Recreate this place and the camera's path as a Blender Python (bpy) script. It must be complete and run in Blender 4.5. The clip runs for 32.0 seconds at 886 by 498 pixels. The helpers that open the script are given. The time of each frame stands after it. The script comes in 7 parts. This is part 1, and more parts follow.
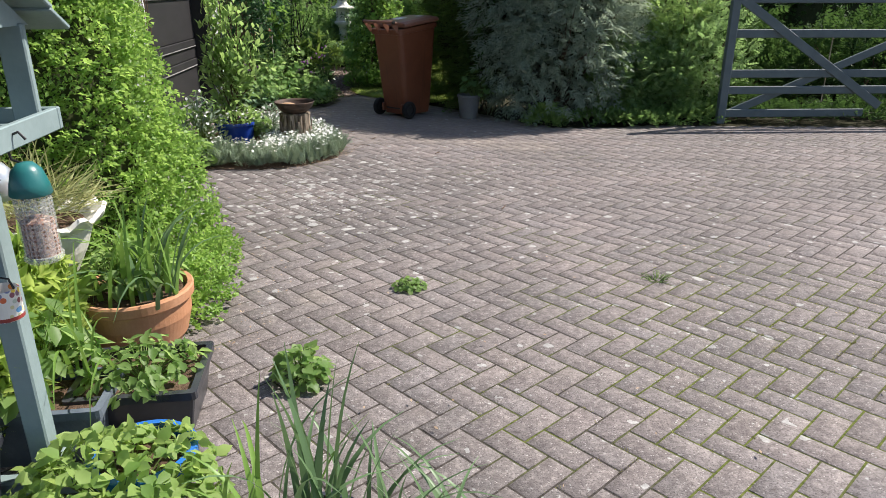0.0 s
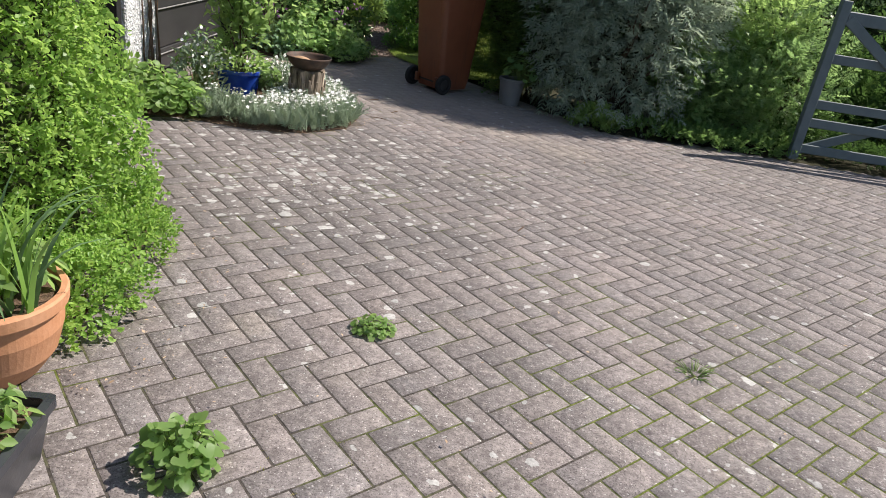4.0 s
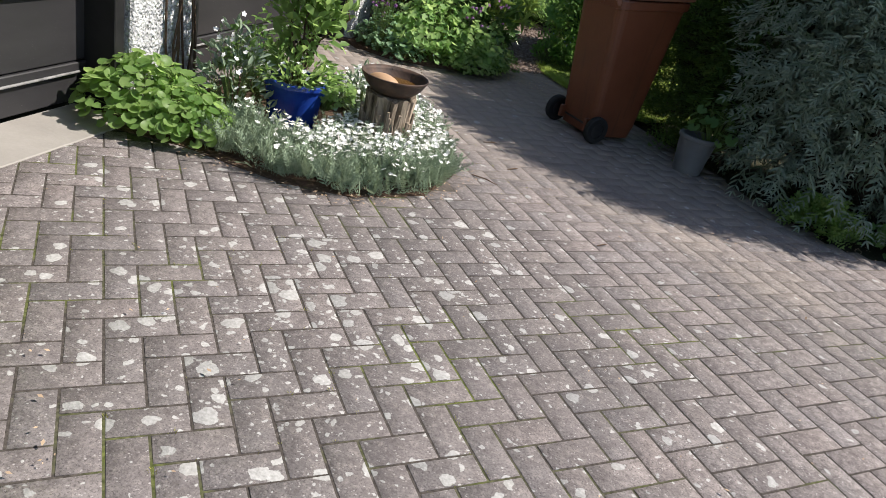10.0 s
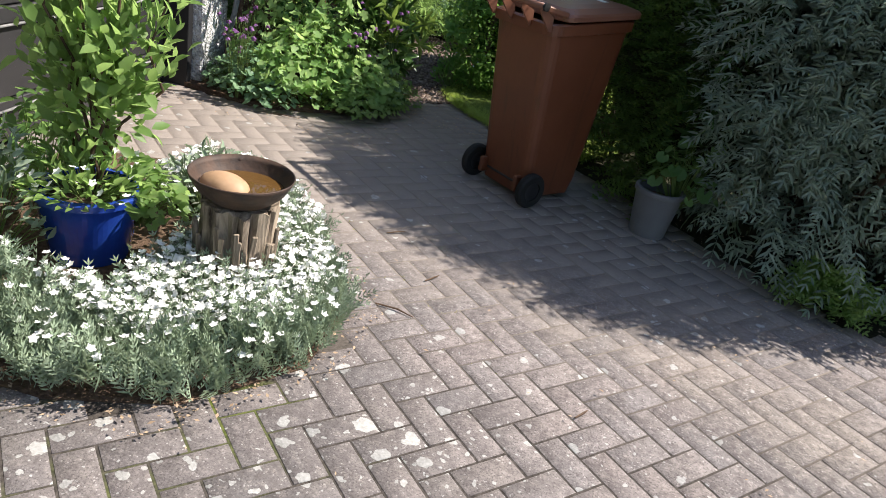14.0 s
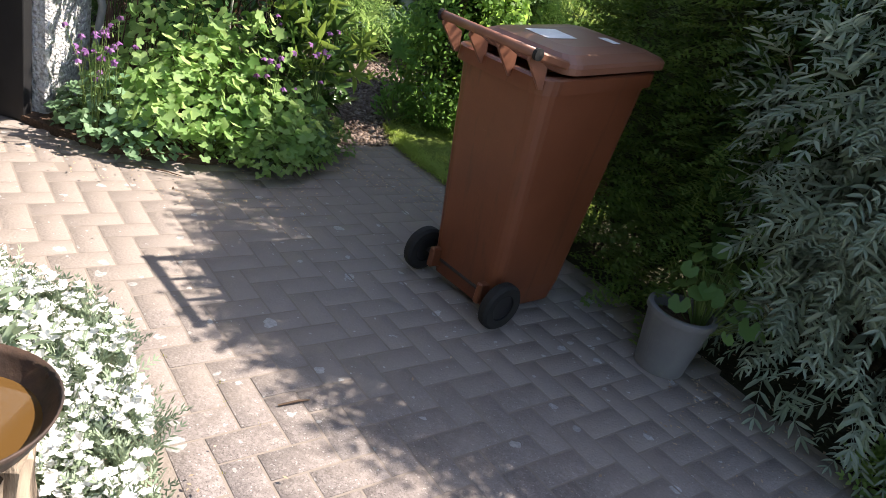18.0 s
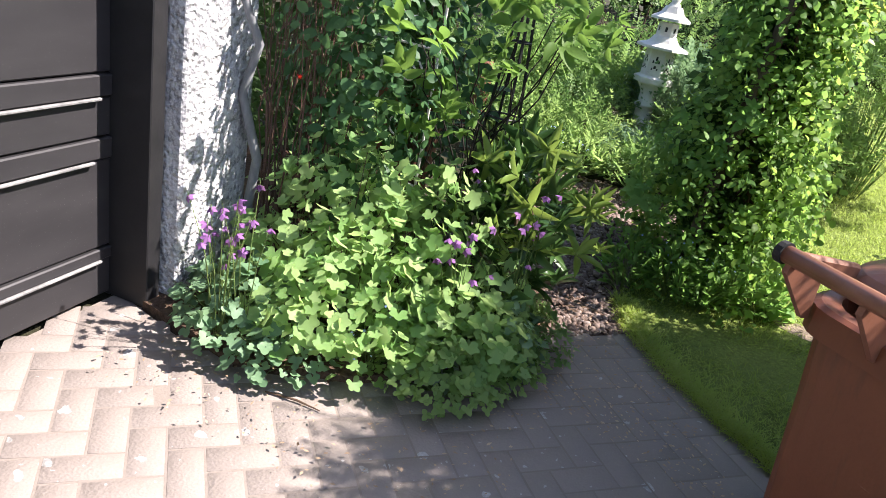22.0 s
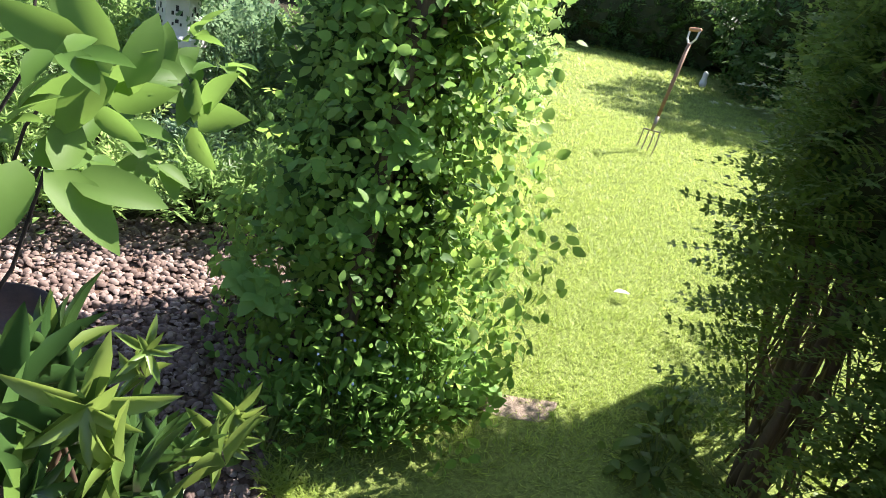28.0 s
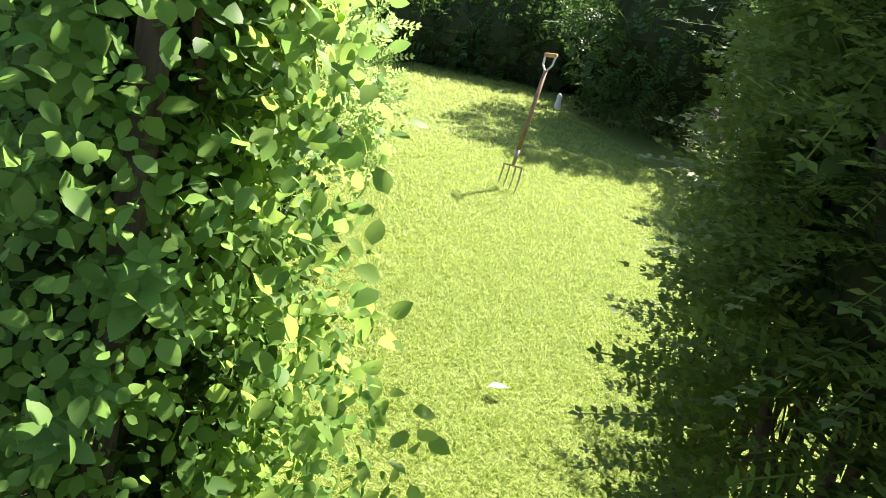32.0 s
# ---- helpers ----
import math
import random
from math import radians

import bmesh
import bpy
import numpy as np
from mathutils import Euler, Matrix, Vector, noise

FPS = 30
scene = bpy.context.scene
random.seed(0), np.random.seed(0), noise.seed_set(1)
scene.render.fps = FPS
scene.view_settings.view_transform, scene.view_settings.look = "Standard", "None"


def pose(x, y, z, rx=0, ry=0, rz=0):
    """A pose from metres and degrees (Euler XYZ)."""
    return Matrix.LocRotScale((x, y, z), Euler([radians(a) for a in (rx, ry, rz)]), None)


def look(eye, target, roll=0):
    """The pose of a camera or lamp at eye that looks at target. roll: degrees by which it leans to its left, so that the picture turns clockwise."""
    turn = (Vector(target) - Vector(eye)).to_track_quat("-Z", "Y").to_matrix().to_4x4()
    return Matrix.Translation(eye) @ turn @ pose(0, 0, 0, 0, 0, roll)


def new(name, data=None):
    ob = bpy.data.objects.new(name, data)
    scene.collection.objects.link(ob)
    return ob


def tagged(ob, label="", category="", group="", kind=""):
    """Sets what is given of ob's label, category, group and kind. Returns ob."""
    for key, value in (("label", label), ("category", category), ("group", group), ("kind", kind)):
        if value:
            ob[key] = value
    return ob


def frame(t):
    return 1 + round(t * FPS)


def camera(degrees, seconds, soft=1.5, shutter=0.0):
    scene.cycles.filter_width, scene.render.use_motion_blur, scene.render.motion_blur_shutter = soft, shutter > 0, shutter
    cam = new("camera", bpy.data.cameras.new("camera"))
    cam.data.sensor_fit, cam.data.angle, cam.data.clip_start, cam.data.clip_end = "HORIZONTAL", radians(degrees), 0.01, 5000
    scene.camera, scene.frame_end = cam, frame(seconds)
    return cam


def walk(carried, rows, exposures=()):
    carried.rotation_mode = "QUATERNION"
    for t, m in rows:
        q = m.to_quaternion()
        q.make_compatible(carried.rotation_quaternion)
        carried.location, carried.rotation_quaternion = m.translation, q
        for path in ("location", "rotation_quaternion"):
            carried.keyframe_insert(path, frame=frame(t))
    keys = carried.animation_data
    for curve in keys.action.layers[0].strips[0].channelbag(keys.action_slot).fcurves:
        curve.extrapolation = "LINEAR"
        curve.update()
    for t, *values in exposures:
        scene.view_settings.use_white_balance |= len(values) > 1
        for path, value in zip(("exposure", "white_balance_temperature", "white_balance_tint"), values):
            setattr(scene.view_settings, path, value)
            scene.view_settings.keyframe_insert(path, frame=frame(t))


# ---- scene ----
cam = camera(65.0, 32.0, soft=0.3)
METRES, EYE, TILT, LEAN, TURN = 10.0, 1.44, -20.7, 0.0, 0.0
ROWS = [
    (0.0, 0.0, 0.0, 0.0, 0.0, 0.0, -0.0),
    (0.5, 0.0064, 0.0088, 0.0015, 3.35, -0.96, -4.28),
    (1.0, 0.0115, 0.0178, 0.0052, 4.78, -1.97, -7.57),
    (1.5, 0.0162, 0.0246, 0.0078, 4.38, -3.44, -6.77),
    (2.0, 0.0154, 0.0373, 0.0139, -0.94, -1.52, -5.64),
    (2.5, 0.0108, 0.0513, 0.0169, -3.05, -2.81, -7.24),
    (3.0, 0.0091, 0.0614, 0.0201, -1.38, -3.13, -7.33),
    (3.5, 0.0138, 0.0734, 0.0256, 1.95, -2.8, -9.63),
    (5.5, 0.0145, 0.1241, 0.0404, 3.11, -2.95, -9.83),
    (6.0, 0.0198, 0.1445, 0.0454, 7.03, -4.13, -13.6),
    (6.5, 0.022, 0.1597, 0.0504, 8.5, -5.04, -13.76),
    (7.0, 0.0148, 0.1805, 0.0592, 5.09, -2.88, -12.84),
    (7.5, 0.0139, 0.2022, 0.0676, 8.01, -4.88, -13.71),
    (8.0, 0.0152, 0.2184, 0.0727, 15.56, -6.34, -18.45),
    (8.5, 0.0123, 0.2337, 0.0788, 12.5, -5.71, -16.99),
    (9.0, 0.0021, 0.2513, 0.0861, 7.57, -4.92, -14.2),
    (9.5, -0.0018, 0.2684, 0.092, 11.28, -5.8, -17.0),
    (10.0, -0.0022, 0.2862, 0.0985, 14.69, -6.66, -19.19),
    (10.5, -0.0034, 0.2978, 0.104, 12.71, -5.78, -18.38),
    (11.0, -0.0144, 0.3139, 0.1124, 8.67, -4.78, -15.02),
    (11.5, -0.0192, 0.3272, 0.1165, 8.09, -4.27, -13.3),
    (12.0, -0.0197, 0.3472, 0.123, 11.34, -4.27, -15.54),
    (12.5, -0.0217, 0.3665, 0.1311, 11.95, -6.04, -16.41),
    (13.0, -0.0256, 0.3804, 0.137, 9.15, -4.59, -15.78),
    (13.5, -0.0352, 0.396, 0.1438, 5.27, -4.8, -13.08),
    (14.0, -0.0413, 0.4106, 0.1487, 6.57, -4.87, -14.27),
    (14.5, -0.0385, 0.4306, 0.1561, 9.6, -5.05, -15.81),
    (15.0, -0.0393, 0.445, 0.1623, 9.28, -5.86, -15.98),
    (15.5, -0.0454, 0.4569, 0.1694, 4.18, -4.15, -14.62),
    (17.5, -0.0557, 0.5168, 0.1879, 6.87, -4.54, -16.68),
    (18.0, -0.0614, 0.5323, 0.1938, 2.22, -4.07, -16.08),
    (18.5, -0.0701, 0.5477, 0.2, -1.31, -3.83, -13.14),
    (19.0, -0.0757, 0.5635, 0.2048, -0.02, -5.25, -14.63),
    (19.5, -0.0756, 0.5816, 0.2134, 2.69, -3.47, -14.94),
    (20.0, -0.0797, 0.593, 0.218, 6.14, -3.83, -15.36),
    (20.5, -0.0906, 0.608, 0.2259, 6.32, -1.45, -15.07),
    (21.0, -0.0991, 0.6227, 0.2293, 10.16, -4.23, -14.92),
    (21.5, -0.1027, 0.6386, 0.237, 15.3, -3.89, -17.42),
    (22.0, -0.1033, 0.6521, 0.2447, 19.78, -3.1, -18.68),
    (22.5, -0.1096, 0.6669, 0.2494, 16.92, -3.52, -17.99),
    (23.0, -0.1178, 0.6827, 0.2564, 11.28, -1.8, -14.38),
    (23.5, -0.1233, 0.6951, 0.2602, 10.54, -2.5, -13.92),
    (24.0, -0.1262, 0.7126, 0.2687, 12.79, -1.73, -16.11),
    (24.5, -0.128, 0.7259, 0.2725, 13.08, -2.7, -16.64),
    (25.0, -0.1333, 0.7414, 0.2793, 4.71, -1.83, -13.52),
    (25.5, -0.1413, 0.7532, 0.2832, -1.17, -2.11, -12.0),
    (27.5, -0.1446, 0.8003, 0.3032, -12.07, -2.56, -8.3),
    (28.0, -0.1505, 0.8082, 0.3096, -18.38, -2.16, -5.13),
    (28.5, -0.1505, 0.8168, 0.3122, -20.26, -2.48, -5.86),
    (29.0, -0.1435, 0.8283, 0.3162, -18.59, -2.58, -5.45),
    (29.5, -0.1339, 0.8384, 0.3219, -18.84, -1.63, -5.64),
    (30.0, -0.1309, 0.8444, 0.3243, -20.19, -2.02, -5.58),
    (30.5, -0.132, 0.8551, 0.3297, -27.31, -2.32, -2.18),
    (31.0, -0.1324, 0.8617, 0.333, -32.24, -2.77, -0.52),
    (31.5, -0.1247, 0.8669, 0.3347, -31.19, -2.54, 0.11),
    (32.0, -0.1136, 0.8723, 0.339, -29.37, -0.29, -1.45),
]
EXPOSURES = [(0.0, 0.78, 6600, 11), (3.5, 0.80, 6700, 11), (6.0, 0.80, 6600, 11), (9.0, 0.76, 6550, 11), (11.0, 0.76, 6550, 11), (13.0, 1.0, 6600, 11), (14.0, 1.08, 6650, 11), (15.5, 1.18, 6750, 12), (17.5, 1.52, 6900, 14), (19.0, 1.85, 6900, 17), (20.0, 1.95, 6850, 18), (21.0, 1.88, 6700, 18), (22.0, 1.8, 6500, 19), (23.0, 1.80, 6400, 24), (24.0, 2.05, 6400, 26), (25.0, 2.08, 6400, 26), (28.0, 2.1, 6400, 21), (30.0, 2.1, 6500, 18), (32.0, 2.1, 6800, 15)]
walk(cam, [(t, pose(0, 0, EYE, TILT, LEAN, TURN) @ pose(METRES * x, METRES * y, METRES * z, 90 + pitch, roll, yaw)) for t, x, y, z, yaw, pitch, roll in ROWS], EXPOSURES)

# ---- world, sun ----
SUN_AZ, SUN_EL = 25.0, 50.0          # azimuth from +x towards +y
SUN = Vector((math.cos(radians(SUN_AZ)) * math.cos(radians(SUN_EL)), math.sin(radians(SUN_AZ)) * math.cos(radians(SUN_EL)), math.sin(radians(SUN_EL))))
world = bpy.data.worlds.new("sky")
scene.world = world
world.use_nodes = True
wn = world.node_tree
sky = wn.nodes.new("ShaderNodeTexSky")
sky.sky_type, sky.sun_disc = "NISHITA", False
sky.sun_elevation, sky.sun_rotation = radians(SUN_EL), radians(90 - SUN_AZ)
wn.links.new(sky.outputs[0], wn.nodes["Background"].inputs[0])
wn.nodes["Background"].inputs[1].default_value = 0.10
sun = new("sun", bpy.data.lights.new("sun", "SUN"))
sun.data.energy, sun.data.angle, sun.data.color = 5.0, radians(0.55), (1.0, 0.95, 0.87)
sun.matrix_world = look(SUN * 30, (0, 0, 0))

RNG = np.random.default_rng(7)


# ---- materials ----
class Nodes:
    """A short way to write node materials."""

    def __init__(self, name, rough=0.7, spec=0.3, metal=0.0):
        self.mat = bpy.data.materials.new(name)
        self.mat.use_nodes = True
        self.tree = self.mat.node_tree
        self.bsdf = self.tree.nodes["Principled BSDF"]
        self.out = self.tree.nodes["Material Output"]
        self.bsdf.inputs["Roughness"].default_value = rough
        self.bsdf.inputs["Specular IOR Level"].default_value = spec
        self.bsdf.inputs["Metallic"].default_value = metal

    def put(self, socket, value):
        if isinstance(value, bpy.types.NodeSocket):
            self.tree.links.new(value, socket)
        else:
            socket.default_value = value

    def node(self, kind, **inputs):
        n = self.tree.nodes.new(kind)
        for k, v in inputs.items():
            self.put(n.inputs[k.replace("_", " ")], v)
        return n

    def place(self, world_space=False):
        if world_space:
            return self.tree.nodes.new("ShaderNodeNewGeometry").outputs["Position"]
        return self.tree.nodes.new("ShaderNodeTexCoord").outputs["Object"]

    def scaled(self, vec, s):
        m = self.tree.nodes.new("ShaderNodeMapping")
        self.put(m.inputs["Vector"], vec)
        m.inputs["Scale"].default_value = s
        return m.outputs[0]

    def noise(self, vec, scale, detail=4.0, rough=0.55, distort=0.0):
        n = self.node("ShaderNodeTexNoise", Vector=vec, Scale=scale, Detail=detail, Roughness=rough, Distortion=distort)
        return n.outputs["Fac"]

    def voronoi(self, vec, scale, feature="F1", out="Distance", rnd=1.0):
        n = self.tree.nodes.new("ShaderNodeTexVoronoi")
        n.feature = feature
        self.put(n.inputs["Vector"], vec)
        n.inputs["Scale"].default_value = scale
        n.inputs["Randomness"].default_value = rnd
        return n.outputs[out]

    def ramp(self, fac, *stops):
        n = self.tree.nodes.new("ShaderNodeValToRGB")
        self.put(n.inputs[0], fac)
        e = n.color_ramp.elements
        while len(e) < len(stops):
            e.new(0.5)
        for el, (p, c) in zip(e, stops):
            el.position = p
            el.color = (*c, 1) if isinstance(c, tuple) else (c, c, c, 1)
        return n.outputs[0]

    def mix(self, fac, a, b, blend="MIX"):
        n = self.tree.nodes.new("ShaderNodeMix")
        n.data_type, n.blend_type = "RGBA", blend
        self.put(n.inputs[0], fac)
        for sock, v in ((n.inputs[6], a), (n.inputs[7], b)):
            self.put(sock, (*v, 1) if isinstance(v, tuple) else v)
        return n.outputs[2]

    def math(self, op, a, b=0.0, c=0.0):
        n = self.tree.nodes.new("ShaderNodeMath")
        n.operation = op
        for sock, v in zip(n.inputs, (a, b, c)):
            self.put(sock, v)
        return n.outputs[0]

    def island(self):
        return self.tree.nodes.new("ShaderNodeNewGeometry").outputs["Random Per Island"]

    def object_random(self):
        return self.tree.nodes.new("ShaderNodeObjectInfo").outputs["Random"]

    def bump(self, height, strength=0.3, distance=0.01):
        n = self.node("ShaderNodeBump", Height=height, Strength=strength, Distance=distance)
        self.tree.links.new(n.outputs[0], self.bsdf.inputs["Normal"])

    def colour(self, v):
        self.put(self.bsdf.inputs["Base Color"], (*v, 1) if isinstance(v, tuple) else v)
        return self

    def rough(self, v):
        self.put(self.bsdf.inputs["Roughness"], v)


def leaf_material(name, dark, light, rough=0.45, trans=0.35, spec=0.28, odd=None, scale=14.0):
    """Leaves: colour varies leaf by leaf and in patches, thin enough for light to come through."""
    m = Nodes(name, rough, spec)
    r = m.island()
    c = m.mix(r, dark, light)
    if odd:
        c = m.mix(m.math("GREATER_THAN", m.math("FRACT", m.math("MULTIPLY", r, 17.3)), 0.965), c, odd)
    patch = m.noise(m.place(True), 3.0, 3)
    c = m.mix(m.ramp(patch, (0.35, 0.0), (0.7, 1.0)), m.mix(0.35, c, dark), m.mix(0.25, c, light))
    vein = m.noise(m.place(True), scale * 6, 2)
    c = m.mix(m.math("MULTIPLY", vein, 0.35), c, dark)
    m.colour(c)
    t = m.node("ShaderNodeBsdfTranslucent")
    warm = m.mix(0.6, c, m.mix(1.0, c, (1.0, 1.0, 0.35), "MULTIPLY"))
    m.put(t.inputs["Color"], m.mix(0.55, warm, tuple(min(0.95, q * 1.35) for q in light)))
    mixer = m.node("ShaderNodeMixShader", Fac=trans)
    m.tree.links.new(m.bsdf.outputs[0], mixer.inputs[1])
    m.tree.links.new(t.outputs[0], mixer.inputs[2])
    m.tree.links.new(mixer.outputs[0], m.out.inputs["Surface"])
    return m.mat


def plain_material(name, a, b, scale=8.0, rough=0.7, spec=0.3, metal=0.0, bump=0.15, grain=60.0, dist=0.004):
    """A painted, glazed or moulded surface with patchy colour and fine grain."""
    m = Nodes(name, rough, spec, metal)
    p = m.place()
    big, fine = m.noise(p, scale, 5), m.noise(p, grain, 3)
    c = m.mix(m.ramp(big, (0.3, 0.0), (0.7, 1.0)), a, b)
    m.colour(m.mix(m.math("MULTIPLY", fine, 0.3), c, tuple(x * 0.6 for x in a)))
    m.rough(m.math("ADD", rough - 0.1, m.math("MULTIPLY", big, 0.2)))
    m.bump(fine, bump, dist)
    return m.mat


def bark_material(name, a, b, stretch=(30, 30, 5), rough=0.9):
    m = Nodes(name, rough, 0.15)
    p = m.scaled(m.place(), stretch)
    n = m.noise(p, 1.0, 6, 0.65, 0.6)
    m.colour(m.mix(m.ramp(n, (0.32, 0.0), (0.65, 1.0)), a, b))
    m.bump(n, 0.7, 0.01)
    return m.mat


def paver_material(name, single):
    """Clay-brown concrete blocks: pale grit, grey lichen rings, dark weathering."""
    m = Nodes(name, 0.85, 0.25)
    p = m.place(True)
    r = m.object_random() if single else m.island()
    base = m.ramp(r, (0.0, (0.176, 0.152, 0.149)), (0.3, (0.215, 0.184, 0.179)), (0.6, (0.186, 0.168, 0.169)), (0.85, (0.238, 0.206, 0.198)), (1.0, (0.200, 0.168, 0.161)))
    patch = m.noise(p, 0.9, 4, 0.6)
    base = m.mix(m.ramp(patch, (0.40, 0.0), (0.62, 0.8)), base, (0.128, 0.117, 0.115))
    dust = m.noise(p, 2.3, 5, 0.65)
    base = m.mix(m.ramp(dust, (0.55, 0.0), (0.8, 0.6)), base, (0.285, 0.248, 0.218))
    for cx, cy, r in ((0.38, 6.76, 0.30), (0.92, 6.58, 0.36), (-0.62, 3.15, 0.11)):
        spot = m.node("ShaderNodeVectorMath", Vector=p)
        spot.operation = "DISTANCE"
        spot.inputs[1].default_value = (cx, cy, 0.0)
        reach = m.math("ADD", m.math("DIVIDE", spot.outputs["Value"], r), m.math("MULTIPLY", m.math("SUBTRACT", dust, 0.5), 2.2))
        base = m.mix(m.ramp(reach, (0.35, 0.42), (1.0, 0.0)), base, (0.31, 0.265, 0.225))
    cloud = m.noise(p, 9.0, 6, 0.75)
    base = m.mix(m.ramp(cloud, (0.36, 0.6), (0.56, 0.0)), base, (0.112, 0.094, 0.090))
    grime = m.noise(p, 34.0, 6, 0.78)
    base = m.mix(m.ramp(grime, (0.34, 0.8), (0.50, 0.0)), base, (0.080, 0.066, 0.062))
    base = m.mix(m.ramp(grime, (0.52, 0.0), (0.68, 0.6)), base, (0.36, 0.315, 0.29))
    pit = m.noise(p, 150.0, 3, 0.7)
    base = m.mix(m.ramp(pit, (0.36, 0.85), (0.47, 0.0)), base, (0.060, 0.050, 0.048))
    grit = m.voronoi(p, 105.0)
    speck = m.noise(p, 60.0, 2)
    base = m.mix(m.math("MULTIPLY", m.ramp(grit, (0.18, 1.0), (0.34, 0.0)), m.ramp(speck, (0.49, 0.0), (0.62, 0.8))), base, (0.42, 0.39, 0.375))
    warp = m.mix(0.05, p, m.node("ShaderNodeTexNoise", Vector=p, Scale=22.0, Detail=4.0).outputs["Color"])
    spread = m.noise(p, 1.15, 3, 0.6)
    region = m.node("ShaderNodeVectorMath", Vector=p)
    region.operation = "DISTANCE"
    region.inputs[1].default_value = (-0.85, 5.0, 0.0)
    near = m.ramp(m.math("DIVIDE", region.outputs["Value"], 3.0), (0.10, 0.26), (0.62, 0.0))
    stain = m.math("ADD", m.math("MULTIPLY", near, 2.6), m.math("SUBTRACT", m.noise(p, 2.2, 4, 0.65), 0.62))
    base = m.mix(m.ramp(stain, (0.0, 0.0), (0.25, 0.32)), base, (0.085, 0.078, 0.078))
    where = m.node("ShaderNodeSeparateXYZ", Vector=p)
    silt = m.math("ADD", m.math("MULTIPLY", m.math("SUBTRACT", where.outputs[1], 6.75), 0.85), m.math("MULTIPLY", m.math("SUBTRACT", dust, 0.5), 1.2))
    silt = m.math("SUBTRACT", silt, m.math("MULTIPLY", m.math("MAXIMUM", m.math("SUBTRACT", where.outputs[0], 0.6), 0.0), 0.8))
    base = m.mix(m.ramp(silt, (0.0, 0.0), (0.8, 0.9)), base, (0.225, 0.193, 0.170))
    amount = m.math("ADD", m.math("MULTIPLY", spread, 0.55), near)
    cell = m.voronoi(warp, 13.0)
    pick = m.voronoi(warp, 13.0, out="Color")
    size = m.math("MULTIPLY", m.math("SUBTRACT", m.math("ADD", amount, m.math("MULTIPLY", pick, 0.72)), 0.575), 0.80)
    big = m.ramp(m.math("SUBTRACT", size, cell), (0.0, 0.0), (0.02, 1.0))
    cell2 = m.voronoi(warp, 42.0)
    pick2 = m.voronoi(warp, 42.0, out="Color")
    size2 = m.math("MULTIPLY", m.math("SUBTRACT", m.math("ADD", amount, m.math("MULTIPLY", pick2, 0.8)), 0.745), 0.95)
    small = m.ramp(m.math("SUBTRACT", size2, cell2), (0.0, 0.0), (0.05, 1.0))
    lichen = m.math("MAXIMUM", big, small)
    crust = m.ramp(m.noise(p, 70.0, 3), (0.3, (0.26, 0.255, 0.245)), (0.7, (0.40, 0.395, 0.38)))
    m.colour(m.mix(m.math("MULTIPLY", lichen, 0.85), base, crust))
    m.bump(m.math("ADD", grime, m.math("MULTIPLY", grit, 0.6)), 0.5, 0.004)
    return m.mat


def joint_material():
    m = Nodes("joint_sand_and_moss", 0.95, 0.1)
    p = m.place(True)
    moss = m.noise(p, 1.4, 4, 0.7)
    fine = m.noise(p, 60.0, 4)
    sand = m.ramp(fine, (0.3, (0.030, 0.026, 0.023)), (0.7, (0.085, 0.073, 0.065)))
    split = m.node("ShaderNodeSeparateXYZ", Vector=p)
    silt = m.math("ADD", m.math("SUBTRACT", m.math("MULTIPLY", m.math("SUBTRACT", split.outputs[1], 6.2), 0.55), m.math("MULTIPLY", m.math("MAXIMUM", m.math("SUBTRACT", split.outputs[0], 0.9), 0.0), 0.9)), m.math("MULTIPLY", moss, 0.6))
    sand = m.mix(m.ramp(silt, (0.25, 0.0), (0.75, 0.95)), sand, (0.205, 0.175, 0.152))
    green = m.ramp(fine, (0.3, (0.045, 0.06, 0.012)), (0.7, (0.13, 0.15, 0.035)))
    damp = m.node("ShaderNodeVectorMath", Vector=p)
    damp.operation = "DISTANCE"
    damp.inputs[1].default_value = (1.38, 2.62, 0.0)
    moss = m.math("SUBTRACT", m.math("ADD", moss, m.ramp(m.math("DIVIDE", damp.outputs["Value"], 1.6), (0.25, 0.22), (1.0, 0.0))), m.ramp(silt, (0.2, 0.0), (0.7, 0.25)))
    m.colour(m.mix(m.ramp(moss, (0.52, 0.0), (0.66, 0.9)), sand, green))
    m.bump(fine, 0.6, 0.006)
    return m.mat


def soil_material(name, a, b):
    m = Nodes(name, 0.95, 0.1)
    p = m.place(True)
    n, f = m.noise(p, 4.0, 5, 0.7), m.noise(p, 55.0, 5, 0.7)
    c = m.mix(n, a, b)
    m.colour(m.mix(m.ramp(f, (0.35, 0.7), (0.6, 0.0)), c, tuple(x * 0.35 for x in a)))
    m.bump(f, 0.9, 0.015)
    return m.mat


def roughcast_material():
    m = Nodes("whitewashed_roughcast", 0.9, 0.2)
    p = m.place()
    lump, fine = m.voronoi(p, 62.0, "SMOOTH_F1"), m.noise(p, 34.0, 5, 0.75)
    stain = m.noise(m.scaled(p, (6, 6, 1.6)), 1.0, 5, 0.65)
    c = m.ramp(stain, (0.38, (0.50, 0.50, 0.51)), (0.62, (0.72, 0.72, 0.72)))
    c = m.mix(m.ramp(fine, (0.36, 0.85), (0.52, 0.0)), c, (0.20, 0.20, 0.21))
    m.colour(c)
    m.bump(m.math("ADD", lump, fine), 1.0, 0.02)
    return m.mat


